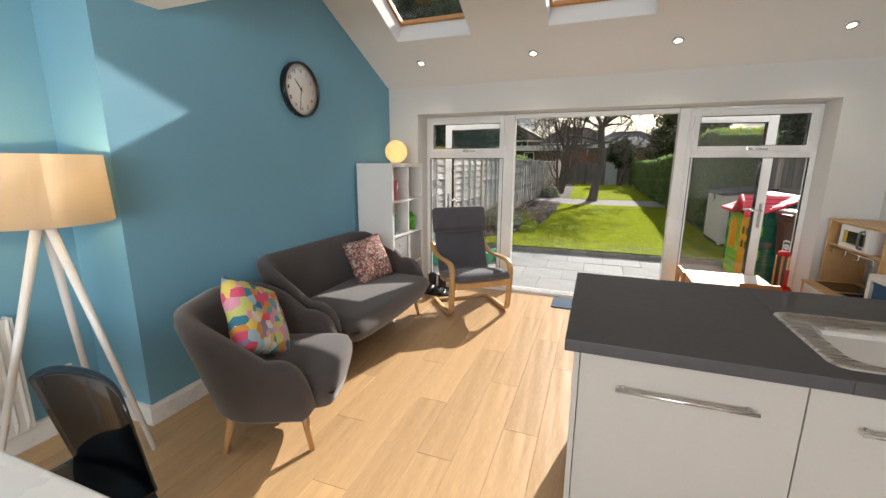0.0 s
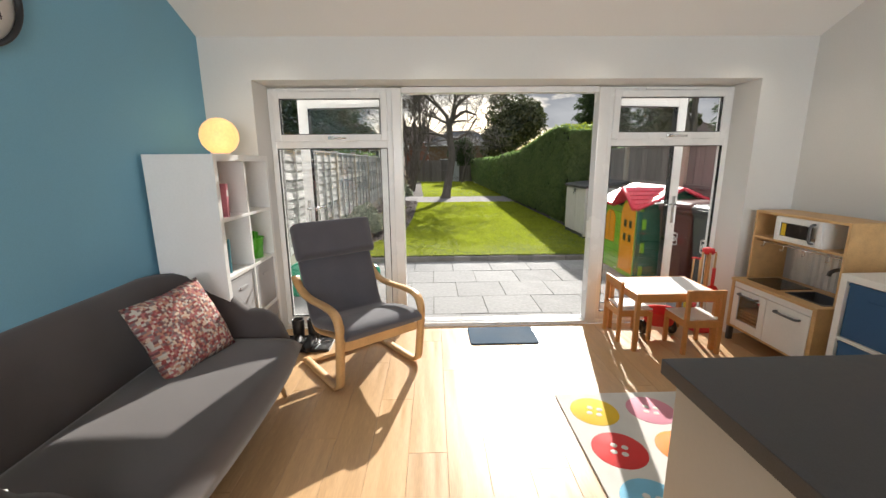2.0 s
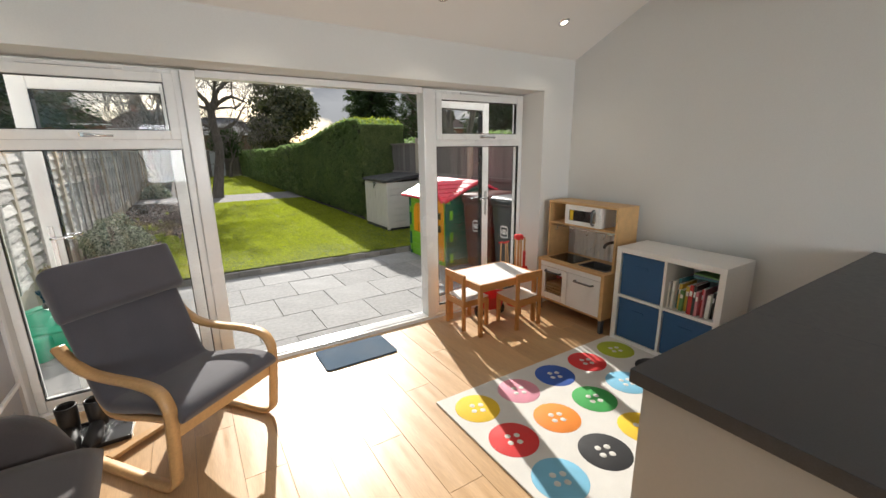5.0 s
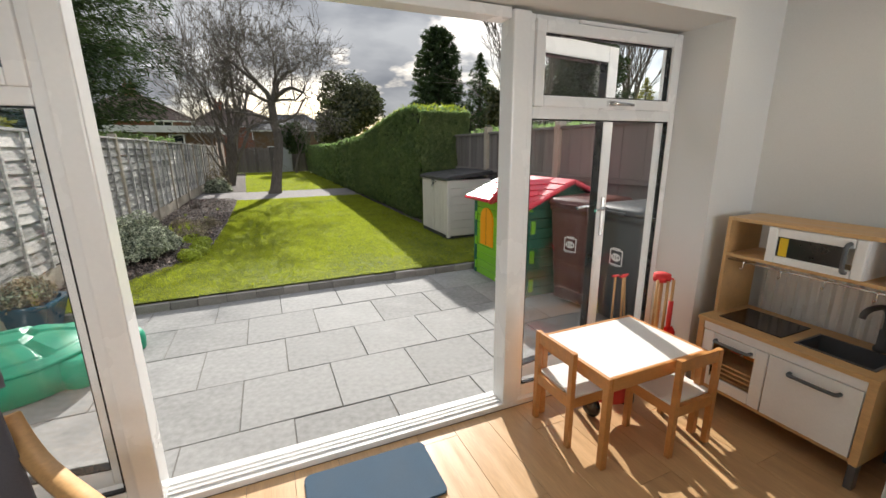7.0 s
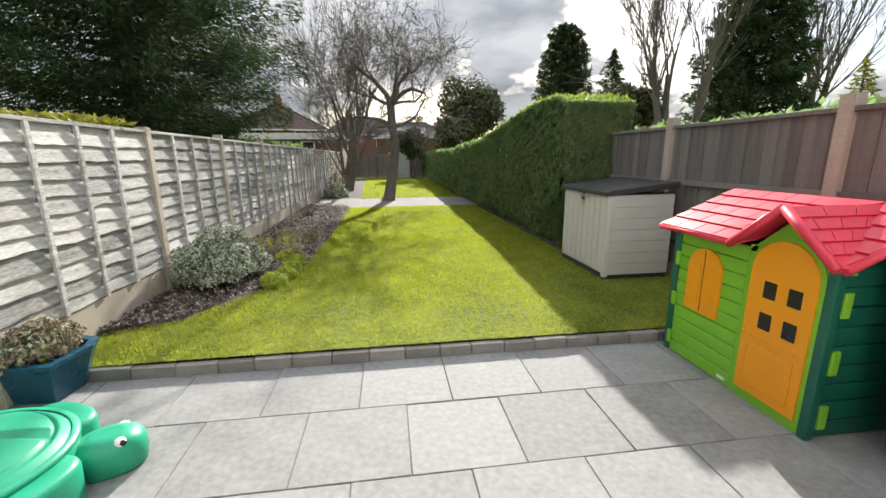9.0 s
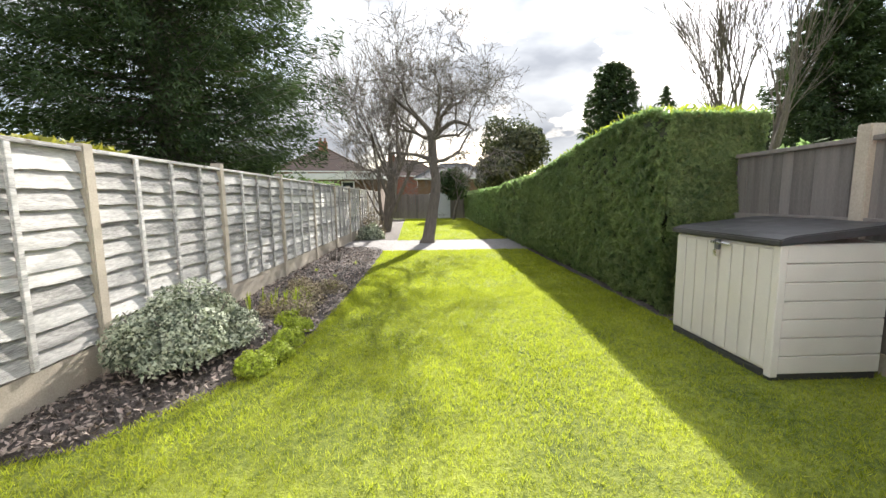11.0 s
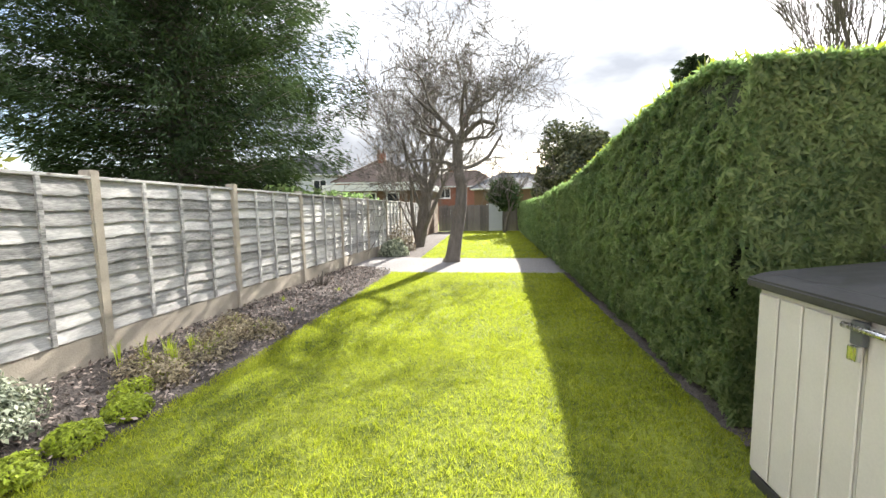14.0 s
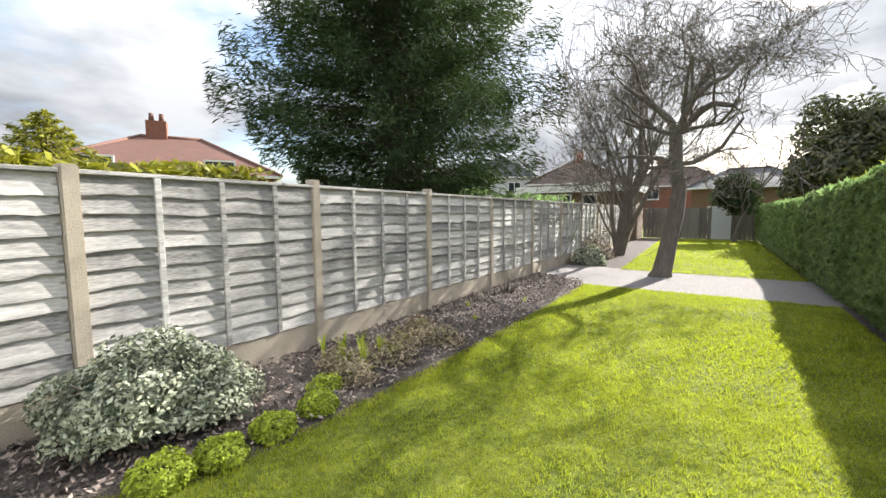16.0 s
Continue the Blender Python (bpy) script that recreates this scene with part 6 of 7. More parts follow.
def tiled_slope(a, b_, c, d, rows, cols, t=0.02):
    """Rounded plastic shingles on the slope a-b (eave) to d-c (ridge)."""
    a, b_, c, d = Vector(a), Vector(b_), Vector(c), Vector(d)
    nrm = (b_ - a).cross(d - a).normalized()
    if nrm.z < 0:
        nrm.negate()
    P = lambda u, v: (a * (1 - u) + b_ * u) * (1 - v) + (d * (1 - u) + c * u) * v
    bm = bmesh.new()
    base = [bm.verts.new(P(u, v)) for u, v in ((0, 0), (1, 0), (1, 1), (0, 1))] + [bm.verts.new(P(u, v) + nrm * t) for u, v in ((0, 0), (1, 0), (1, 1), (0, 1))]
    for q in ((3, 2, 1, 0), (4, 5, 6, 7), (0, 1, 5, 4), (1, 2, 6, 5), (2, 3, 7, 6), (3, 0, 4, 7)):
        bm.faces.new([base[i] for i in q])
    for r in range(rows):
        off = 0.5 if r % 2 else 0
        for k in range(cols + 1):
            u0, u1 = max(0.005, (k - off) / cols + 0.006), min(0.995, (k + 1 - off) / cols - 0.006)
            if u1 - u0 < 0.02:
                continue
            v0, v1 = r / rows + 0.006, (r + 1) / rows - 0.004
            lo = [P(u0, v0) + nrm * (t + 0.012), P(u1, v0) + nrm * (t + 0.012), P(u1, v1) + nrm * (t + 0.003), P(u0, v1) + nrm * (t + 0.003)]
            bot = [P(u0, v0) + nrm * t, P(u1, v0) + nrm * t, P(u1, v1) + nrm * t, P(u0, v1) + nrm * t]
            vs = [bm.verts.new(p) for p in lo + bot]
            for q in ((0, 1, 2, 3), (0, 4, 5, 1), (1, 5, 6, 2), (3, 7, 4, 0), (2, 6, 7, 3)):
                bm.faces.new([vs[i] for i in q])
    bmesh.ops.recalc_face_normals(bm, faces=bm.faces[:])
    return bm


OV, RZ, EZ = 0.09, PH + 0.255, PH + 0.01
YP, YN, YF = 0.206, -0.09, 0.50       # the dormer's peak and its two feet along the front
part("roof_slope", tiled_slope((-OV, YF, EZ), (-OV, PL_ + OV, EZ), (PD / 2, PL_ + OV, RZ), (PD / 2, YF, RZ), 5, 4), "p_red", ph, "red moulded shingle roof")
part("roof_slope", tiled_slope((-OV, YF - 0.015, EZ), (-OV, YF, EZ), (PD / 2, YF, RZ), (PD / 2, YP, RZ), 5, 2), "p_red", ph, "red moulded shingle roof")
part("roof_slope", tiled_slope((-OV, YN, EZ), (-OV, YN + 0.015, EZ), (PD / 2, YP, RZ), (PD / 2, YN, RZ), 5, 2), "p_red", ph, "red moulded shingle roof")
part("roof_slope", tiled_slope((PD + OV, -OV, EZ), (PD + OV, PL_ + OV, EZ), (PD / 2, PL_ + OV, RZ), (PD / 2, -OV, RZ), 5, 8), "p_red", ph, "red moulded shingle roof")
for ys in (YN, YF):
    part("dormer_slope", tiled_slope((-OV - 0.03, ys, EZ), (-OV, ys, EZ), (PD / 2, YP, RZ - 0.004), (-OV - 0.03, YP, RZ - 0.004), 5, 3, 0.014), "p_red", ph, "red dormer over the door")
    part("barge_board", tube([(-OV - 0.035, ys, EZ + 0.005), (-OV - 0.035, YP, RZ + 0.005)], 0.024, 8), "p_red", ph)
part("eave_board", tube([(-OV, YF, EZ + 0.008), (-OV, PL_ + OV, EZ + 0.008)], 0.02, 8), "p_red", ph)
for y in (-OV, PL_ + OV):
    for xe in (-OV, PD + OV):
        part("barge_board", tube([(xe, y, EZ), (PD / 2, y, RZ)], 0.022, 8), "p_red", ph)


# ---- wheeled bins ----
def wheelie_bin(x, y, rz, material, label):
    """Local: number face towards -x."""
    w = tagged(empty("wheeled_bin", x, y, PZ, rz), label, "bin")
    rings = []
    for z, k in ((0.05, 0.80), (0.06, 0.82), (0.50, 0.92), (0.88, 1.0), (0.92, 1.0), (0.925, 1.06), (0.975, 1.06)):
        rings.append([(px * k, py * k, z) for px, py in rounded(0.29, 0.24, 0.04, 4)])
    part("body", loops([[(p[0] * 0.97, p[1] * 0.97, 0.05) for p in rings[0]]] + rings), material, w)
    part("front_recess", box(-0.262, -0.13, 0.16, -0.24, 0.13, 0.50, 0.012), material, w)
    lidr = [[(px * k, py * k, z) for px, py in rounded(0.315, 0.265, 0.06, 4)] for z, k in ((0.975, 1.0), (0.982, 1.02), (1.0, 1.02), (1.03, 0.93), (1.045, 0.7), (1.05, 0.3))]
    part("lid", loops(lidr), material, w, "closed hinged lid")
    part("handle", tube([(0.33, -0.18, 0.95), (0.36, -0.16, 0.97), (0.36, 0.16, 0.97), (0.33, 0.18, 0.95)], 0.013, 8), material, w)
    part("front_lip", box(-0.345, -0.10, 0.975, -0.30, 0.10, 0.995, 0.006), material, w)
    for s in (-1, 1):
        part("wheel", moved(lathe([(0.03, -0.022), (0.09, -0.022), (0.098, -0.012), (0.098, 0.012), (0.09, 0.022), (0.03, 0.022), (0, 0.02)], 20), pose(0.21, s * 0.235, 0.098, 90, 0, 0)), "black", w)
    xf = -0.281
    st = part("sticker", moved(prism([(0.048 * math.cos(a), 0.033 * math.sin(a)) for a in (6.28319 * k / 24 for k in range(24))], 0, 0.002), pose(xf, 0, 0.615, 90, 0, -90)), "paper", w, "white oval number sticker")
    part("number", moved(text_bm("114", 0.048, 0.0005), pose(xf - 0.0028, 0, 0.615, 90, 0, -90)), "black", st)
    bord = moved(rect_frame(-0.062, 0.062, -0.062, 0.062, 0, 0.0015, 0.0022), pose(xf, 0, 0.615, 0, 0, -90))
    part("printed_border", bord, "paper", w)
    part("printed_bar", moved(box(-0.04, 0, 0.068, 0.04, 0.0015, 0.078), pose(xf, 0, 0.615, 0, 0, -90)), "paper", w)
    part("printed_bar", moved(box(-0.05, 0, -0.076, 0.03, 0.0015, -0.071), pose(xf, 0, 0.615, 0, 0, -90)), "paper", w)
    return w


wheelie_bin(2.72, 6.645, 13, "binbrown", "brown plastic wheeled bin with a number sticker")
wheelie_bin(2.76, 6.07, 0, "bingrey", "dark grey plastic wheeled bin with a number sticker")

# toy garden tools leaning outside beside the bins
ot = tagged(empty("outdoor_toy_tools", 2.25, 5.75, PZ), "red and yellow toy tools outside the window", "toy tools")
for dx, dy, col in ((0, 0, "r_red"), (0.09, 0.03, "r_yel"), (-0.08, 0.05, "r_yel")):
    h = part("tool_handle", tube([(dx, dy, 0.1), (dx * 0.6, dy + 0.03, 0.75)], 0.01, 8), "beech", ot)
    part("tool_head", box(dx - 0.045, dy - 0.03, 0.0, dx + 0.045, dy + 0.03, 0.17, 0.012), col, h)
    part("grip", tube([(dx * 0.6 - 0.04, dy + 0.03, 0.76), (dx * 0.6 + 0.04, dy + 0.03, 0.76)], 0.012, 8), "r_red", h)
ot.scale = (0.75, 0.75, 0.75)

# ---- turtle sandpit ----
tu = tagged(empty("turtle_sandpit", -1.73, 7.03, PZ, 24), "green plastic turtle-shaped sandpit with lid", "sandpit")
def ellipse(a, c, z, n=40, wob=0.0):
    return [(a * math.cos(6.28319 * k / n), c * math.sin(6.28319 * k / n), z) for k in range(n)]


part("tub", loops([ellipse(0.44, 0.38, 0.0), ellipse(0.475, 0.415, 0.012), ellipse(0.485, 0.425, 0.19), ellipse(0.475, 0.415, 0.205), ellipse(0.45, 0.39, 0.208)]), "turtle", tu, "upright moulded tub wall")
def dome(u, v):
    a, rr = 6.28319 * u, v
    x, y = 0.465 * rr * math.cos(a), 0.405 * rr * math.sin(a)
    z = 0.215 + 0.105 * (1 - rr ** 3.2)
    # grooves between the plates of the shell
    best = sorted(math.hypot(x - px, y - py) for px, py in [(0, 0)] + [(0.27 * math.cos(q), 0.24 * math.sin(q)) for q in (6.28319 * k / 6 + 0.5 for k in range(6))])
    gap = best[1] - best[0]
    groove = max(0.0, 1 - gap / 0.06) if rr < 0.86 else 0
    ringg = max(0.0, 1 - abs(rr - 0.87) / 0.02)
    return Vector((x, y, z - 0.034 * groove ** 0.7 - 0.03 * ringg))


part("shell_lid", sheet(dome, 300, 60), "turtle", tu, "domed shell lid with plates")
part("lid_rim", loops([ellipse(0.478, 0.418, 0.196), ellipse(0.492, 0.432, 0.203), ellipse(0.49, 0.43, 0.222), ellipse(0.462, 0.402, 0.226)], False), "turtle", tu)
def blob(cx, cy, cz, ax, ay, az, n=16, flatten=0.0):
    return sheet(lambda u, v: Vector((cx + ax * math.sin(math.pi * v) * math.cos(6.28319 * u), cy + ay * math.sin(math.pi * v) * math.sin(6.28319 * u), max(flatten, cz - az * math.cos(math.pi * v)))), 24, n)


def lump(cx, cy, ax, ay, heights, rz=0.0):
    """A moulded block: oval outlines of the given scale stacked at heights, its top rounded."""
    m = pose(cx, cy, 0, 0, 0, rz)
    bm = loops([[(ax * k * abs(math.cos(w)) ** 0.8 * (1 if math.cos(w) > 0 else -1), ay * k * abs(math.sin(w)) ** 0.8 * (1 if math.sin(w) > 0 else -1), z) for w in (6.28319 * i / 28 for i in range(28))] for z, k in heights])
    return moved(bm, m)


hdp = part("head", lump(0.58, 0, 0.15, 0.115, ((0.0, 0.86), (0.012, 0.95), (0.085, 1.0), (0.12, 0.97), (0.15, 0.86), (0.17, 0.66), (0.178, 0.4))), "turtle", tu, "blunt rounded turtle head")
for s in (-1, 1):
    ey = part("eye", blob(0.635, s * 0.072, 0.148, 0.028, 0.026, 0.026), "paper", hdp, "white eye with dark pupil")
    part("pupil", blob(0.648, s * 0.088, 0.154, 0.014, 0.013, 0.014, 10), "black", ey)
part("mouth_line", tube(spline([(0.70, -0.075, 0.075), (0.728, 0, 0.07), (0.70, 0.075, 0.075)], 4), 0.004, 6), "p_dark", hdp)
for a, k in ((40, 1), (-40, 1), (138, 0.85), (-138, 0.85)):
    c, d = 0.47 * math.cos(radians(a)), 0.41 * math.sin(radians(a))
    part("flipper", lump(c, d, 0.115, 0.19 * k, ((0.0, 0.9), (0.01, 0.97), (0.17, 1.0), (0.19, 0.96), (0.2, 0.84), (0.202, 0.5)), a), "turtle", tu, "moulded green flipper with a flat top")
part("stone", box(-0.17, -0.03, 0.316, -0.06, 0.035, 0.362, 0.012), "boxlid", tu, "dark stone that holds the lid")

# ---- blue planter ----
pl = tagged(empty("planter", -2.02, 8.02, PZ), "dark blue faceted planter with heather and grass", "planter")
def hexa(k, z):
    return [(x * k, y * k, z) for x, y in ((-0.13, -0.165), (0.18, -0.185), (0.215, 0.05), (0.18, 0.15), (0.05, 0.2), (-0.10, 0.2))]


part("pot", loops([hexa(0.82, 0), hexa(1.18, 0.25), hexa(1.22, 0.25), hexa(1.22, 0.275), hexa(1.0, 0.275), hexa(0.97, 0.24)], smooth=False), "planter", pl)


def tuft_cloud(name, n, cx, cy, cz, rx, ry, rz, size, aspect, material, seed, parent=None, up=0.0, shell_=0.35, droop=0.0):
    """Leaves filling the outer part of an uneven rounded clump."""
    r = np.random.default_rng(seed)
    d = r.normal(size=(n, 3))
    d[:, 2] = np.abs(d[:, 2]) * 0.9 - 0.05
    d /= np.linalg.norm(d, axis=1, keepdims=True)
    bump = np.array([1 + 0.28 * noise.noise((q[0] * 2.2 + seed, q[1] * 2.2, q[2] * 2.2)) for q in d])
    rad = (1 - shell_ * r.random(n) ** 1.5) * bump
    c = d * rad[:, None] * np.array([rx, ry, rz]) + np.array([cx, cy, cz])
    nn = d.copy()
    nn[:, 2] += up
    v, f = leaves(c, nn, size, r, aspect, droop)
    return cloud(name, v, f, material, parent)


tuft_cloud("heather", 1500, 0.0, 0.02, 0.27, 0.17, 0.22, 0.20, 0.022, 0.4, "dry", 61, pl)
tuft_cloud("heather_bloom", 500, 0.0, 0.02, 0.29, 0.17, 0.22, 0.20, 0.016, 0.5, "grey_leaf", 62, pl)
def grass_tuft(name, x, y, z, n, h, spread, material, seed, parent=None):
    r = np.random.default_rng(seed)
    vs, fs = [], []
    for k in range(n):
        a, l = r.random() * 6.283, h * r.uniform(0.6, 1.1)
        o = spread * r.uniform(0.2, 1.0)
        bx, by = x + 0.25 * o * math.cos(a), y + 0.25 * o * math.sin(a)
        w = 0.0035
        px, py = -math.sin(a) * w, math.cos(a) * w
        mx_, my_ = bx + 0.3 * o * math.cos(a), by + 0.3 * o * math.sin(a)
        tx, ty = bx + o * math.cos(a), by + o * math.sin(a)
        i = len(vs)
        vs += [(bx - px, by - py, z), (bx + px, by + py, z), (mx_ + px, my_ + py, z + l * 0.65), (mx_ - px, my_ - py, z + l * 0.65), (tx, ty, z + l * 0.92)]
        fs += [(i, i + 1, i + 2, i + 3), (i + 3, i + 2, i + 4)]
    return cloud(name, vs, fs, material, parent)


grass_tuft("grass_tuft", 0.08, -0.08, 0.24, 60, 0.16, 0.10, "lime_leaf", 63, pl)
for k in range(5):
    grass_tuft("dry_stems", -0.1 + 0.06 * k, 0.06 * (k % 3) - 0.04, 0.24, 26, 0.25, 0.12, "grey_leaf" if k % 2 else "dry", 64 + k, pl)

# ---- border plants ----
def plant(name, label, category, fn):
    e = tagged(empty(name), label, category)
    fn(e)
    return e


def bush_fn(e):
    for k in range(9):
        a = 0.7 * k
        part("stem", tube([(-1.72, 9.98, 0.0), (-1.72 + 0.2 * math.cos(a), 9.98 + 0.2 * math.sin(a), 0.25), (-1.72 + 0.34 * math.cos(a), 9.98 + 0.38 * math.sin(a), 0.45)], [0.014, 0.01, 0.005], 5), "bark", e)
    tuft_cloud("foliage", 15000, -1.72, 9.98, 0.14, 0.40, 0.52, 0.46, 0.019, 0.5, "grey_leaf", 71, e, 0.3, 0.55)
    tuft_cloud("foliage", 4500, -1.55, 10.25, 0.10, 0.30, 0.32, 0.32, 0.018, 0.5, "grey_leaf", 72, e, 0.3, 0.55)
plant("variegated_shrub", "low silvery variegated shrub in the border", "shrub", bush_fn)
for k, (x, y, rr) in enumerate(((-1.06, 10.72, 0.13), (-1.05, 10.38, 0.135), (-1.04, 10.07, 0.13), (-1.10, 9.80, 0.15))):
    plant("cushion_plant", "small lime-green mounded cushion plant", "plant", lambda e, x=x, y=y, rr=rr, k=k: tuft_cloud("foliage", 2200, x, y, 0.02, rr, rr, rr * 0.85, 0.013, 0.45, "lime_leaf", 80 + k, e, 0.4, 0.25))
plant("spring_bulbs", "clump of green daffodil leaves in soil", "plant", lambda e: [grass_tuft("leaves", -1.82 + 0.085 * k, 11.40 + 0.15 * ((k * 7) % 3), 0.01, 16, 0.25, 0.08, "lime_leaf", 90 + k, e) for k in range(7)])
for k, (x, y, s) in enumerate(((-1.5, 11.35, 0.24), (-1.3, 11.75, 0.26), (-1.45, 12.2, 0.24), (-1.15, 12.4, 0.2), (-1.62, 12.6, 0.18), (-1.2, 11.2, 0.17))):
    plant("heather", "low dry buff heather clump in the border", "plant", lambda e, x=x, y=y, s=s, k=k: [tuft_cloud("foliage", 1500, x, y, 0.0, s * 1.1, s * 1.1, 0.19, 0.02, 0.35, "dry", 100 + k, e, 0.6, 0.7), grass_tuft("green_shoots", x, y, 0.01, 26, 0.17, 0.2, "lime_leaf", 300 + k, e)])
for k, (x, y) in enumerate(((-1.3, 13.3), (-1.75, 13.9), (-1.2, 14.6))):
    plant("seedling", "small green seedling in bare soil", "plant", lambda e, x=x, y=y, k=k: grass_tuft("leaves", x, y, 0.01, 16, 0.09, 0.08, "lime_leaf", 120 + k, e))
plant("pruned_stump", "small pruned woody stump beside the fence", "stump", lambda e: [part("stem", tube([(-1.8 + 0.03 * k, 15.1, 0), (-1.82 + 0.05 * k, 15.08 + 0.05 * (k % 3), 0.16 + 0.04 * (k % 4))], [0.022, 0.012], 6), "bark", e) for k in range(6)])
plant("pale_shrub", "pale cream-leaved shrub by the gravel", "shrub", lambda e: tuft_cloud("foliage", 1800, -1.65, 19.9, 0.0, 0.45, 0.45, 0.5, 0.05, 0.4, "grey_leaf", 131, e, 0.3, 0.5))
plant("brown_shrub", "dark twiggy shrub by the fence", "shrub", lambda e: tuft_cloud("foliage", 1500, -1.75, 21.2, 0.0, 0.45, 0.5, 0.95, 0.045, 0.3, "dry", 132, e, 0.3, 0.6))
plant("border_shrub", "small yellow-green shrub under the fence", "shrub", lambda e: tuft_cloud("foliage", 900, -1.25, 10.95, 0.0, 0.13, 0.16, 0.14, 0.016, 0.4, "lime_leaf", 133, e, 0.3, 0.5))

# ---- trees ----
class Wood:
    """Collects tapered branches as plain vertex and face lists."""
    def __init__(self):
        self.v, self.f = [], []

    def limb(self, pts, radii, sides):
        ref = Vector((0.3, 0.9, 0.1))
        prev = None
        for i, (p, r) in enumerate(zip(pts, radii)):
            d = (pts[min(i + 1, len(pts) - 1)] - pts[max(i - 1, 0)]).normalized()
            a = d.cross(ref).normalized()
            b = d.cross(a)
            s = len(self.v)
            for k in range(sides):
                w = 6.28319 * k / sides
                self.v.append(tuple(p + (a * math.cos(w) + b * math.sin(w)) * r))
            if prev is not None:
                for k in range(sides):
                    self.f.append((prev + k, prev + (k + 1) % sides, s + (k + 1) % sides, s + k))
            prev = s

    def grow(self, p, d, length, radius, depth, rg, spread, up, kids, twig, bend=0.25):
        n = 5 if depth > 1 else 3
        pts, q, e = [p.copy()], p.copy(), d.copy()
        for i in range(n):
            e = (e + Vector(rg.normal(size=3)) * bend * 0.5 + Vector((0, 0, up * 0.18))).normalized()
            q = q + e * length / n
            pts.append(q.copy())
        end = max(twig, radius * 0.45)
        radii = [radius + (end - radius) * i / n for i in range(n + 1)]
        self.limb(pts, radii, 8 if radius > 0.06 else 5 if radius > 0.015 else 3)
        if depth <= 0:
            return
        for k in range(kids + (depth == 1)):
            t = rg.uniform(0.25, 1.0) if k else 1.0
            i = min(n, max(1, int(round(t * n))))
            side = Vector(rg.normal(size=3))
            side = (side - e * side.dot(e)).normalized()
            dd = (e + side * spread * rg.uniform(0.6, 1.3)).normalized()
            self.grow(pts[i], dd, length * rg.uniform(0.55, 0.85), max(twig, radii[i] * rg.uniform(0.45, 0.7)), depth - 1, rg, spread, up, kids, twig, bend)


def wood_part(name, w, parent, material="bark", label=""):
    me = bpy.data.meshes.new(name)
    me.from_pydata(w.v, [], w.f)
    me.materials.append(M[material])
    me.polygons.foreach_set("use_smooth", [True] * len(me.polygons))
    ob = new(name, me)
    ob.parent = parent
    return tagged(ob, label) if label else ob


# old fruit tree that leans, standing in the gravel
ft = tagged(empty("fruit_tree", 0, 0, 0), "bare old fruit tree with a leaning trunk", "tree")
rg = np.random.default_rng(7)
tw = Wood()
tp_ = [Vector(p) for p in ((0.17, 18.6, -0.05), (0.20, 18.6, 0.10), (0.30, 18.6, 0.7), (0.42, 18.6, 1.4), (0.44, 18.6, 1.85), (0.36, 18.6, 2.3), (0.34, 18.6, 2.9))]
tw.limb(tp_, [0.25, 0.19, 0.16, 0.145, 0.135, 0.135, 0.12], 12)
wood_part("trunk", tw, ft)
cw = Wood()
for (i, d, l, r0) in ((6, (-0.35, -0.1, 1.0), 1.6, 0.085), (6, (0.6, 0.2, 0.9), 1.7, 0.08), (5, (1.0, -0.2, 0.12), 1.5, 0.06), (5, (-0.9, 0.3, 0.6), 1.6, 0.065), (6, (0.1, 0.7, 1.0), 1.5, 0.06), (6, (0.25, -0.8, 0.9), 1.5, 0.06),
                      (6, (-0.75, -0.5, 0.75), 1.5, 0.055), (6, (0.05, 0.0, 1.0), 1.8, 0.075), (6, (0.9, 0.1, 0.5), 1.5, 0.05), (6, (-0.95, 0.1, 0.25), 1.4, 0.045), (6, (0.8, -0.5, 0.8), 1.5, 0.05), (5, (-0.7, -0.6, 0.35), 1.3, 0.04), (6, (0.4, 0.1, 1.0), 1.7, 0.06)):
    cw.grow(tp_[i], Vector(d).normalized(), l, r0, 5, rg, 0.8, 0.02, 3, 0.005, 0.55)
wood_part("crown", cw, ft, label="dense tangle of bare twigs")

# taller many-stemmed bare tree by the fence
st2 = tagged(empty("bare_tree", 0, 0, 0), "tall bare tree with several slanting stems", "tree")
w2 = Wood()
for d, l, r0 in (((0.30, 0.0, 1.0), 3.3, 0.20), ((0.1, 0.1, 1.0), 3.4, 0.16), ((0.5, -0.1, 1.0), 2.9, 0.11), ((-0.2, 0.0, 1.0), 2.6, 0.09)):
    w2.grow(Vector((-1.45, 22.6, -0.05)), Vector(d).normalized(), l, r0, 4, rg, 0.62, 0.45, 4, 0.008, 0.16)
wood_part("branchwork", w2, st2)


def bare_tree(x, y, h, seed, spread=0.35, depth=4, name="bare_tree", label="tall bare winter tree far behind the fence"):
    t = tagged(empty(name), label, "tree")
    w, rr = Wood(), np.random.default_rng(seed)
    for k in range(3):
        w.grow(Vector((x, y, -0.1)), Vector((0.12 * rr.normal(), 0.12 * rr.normal(), 1)).normalized(), h * 0.42, h * 0.02, depth, rr, spread, 0.5, 4, 0.012, 0.12)
    wood_part("branchwork", w, t)


bare_tree(14.8, 25.5, 13, 3)
bare_tree(25.0, 27.5, 14, 5, 0.5)


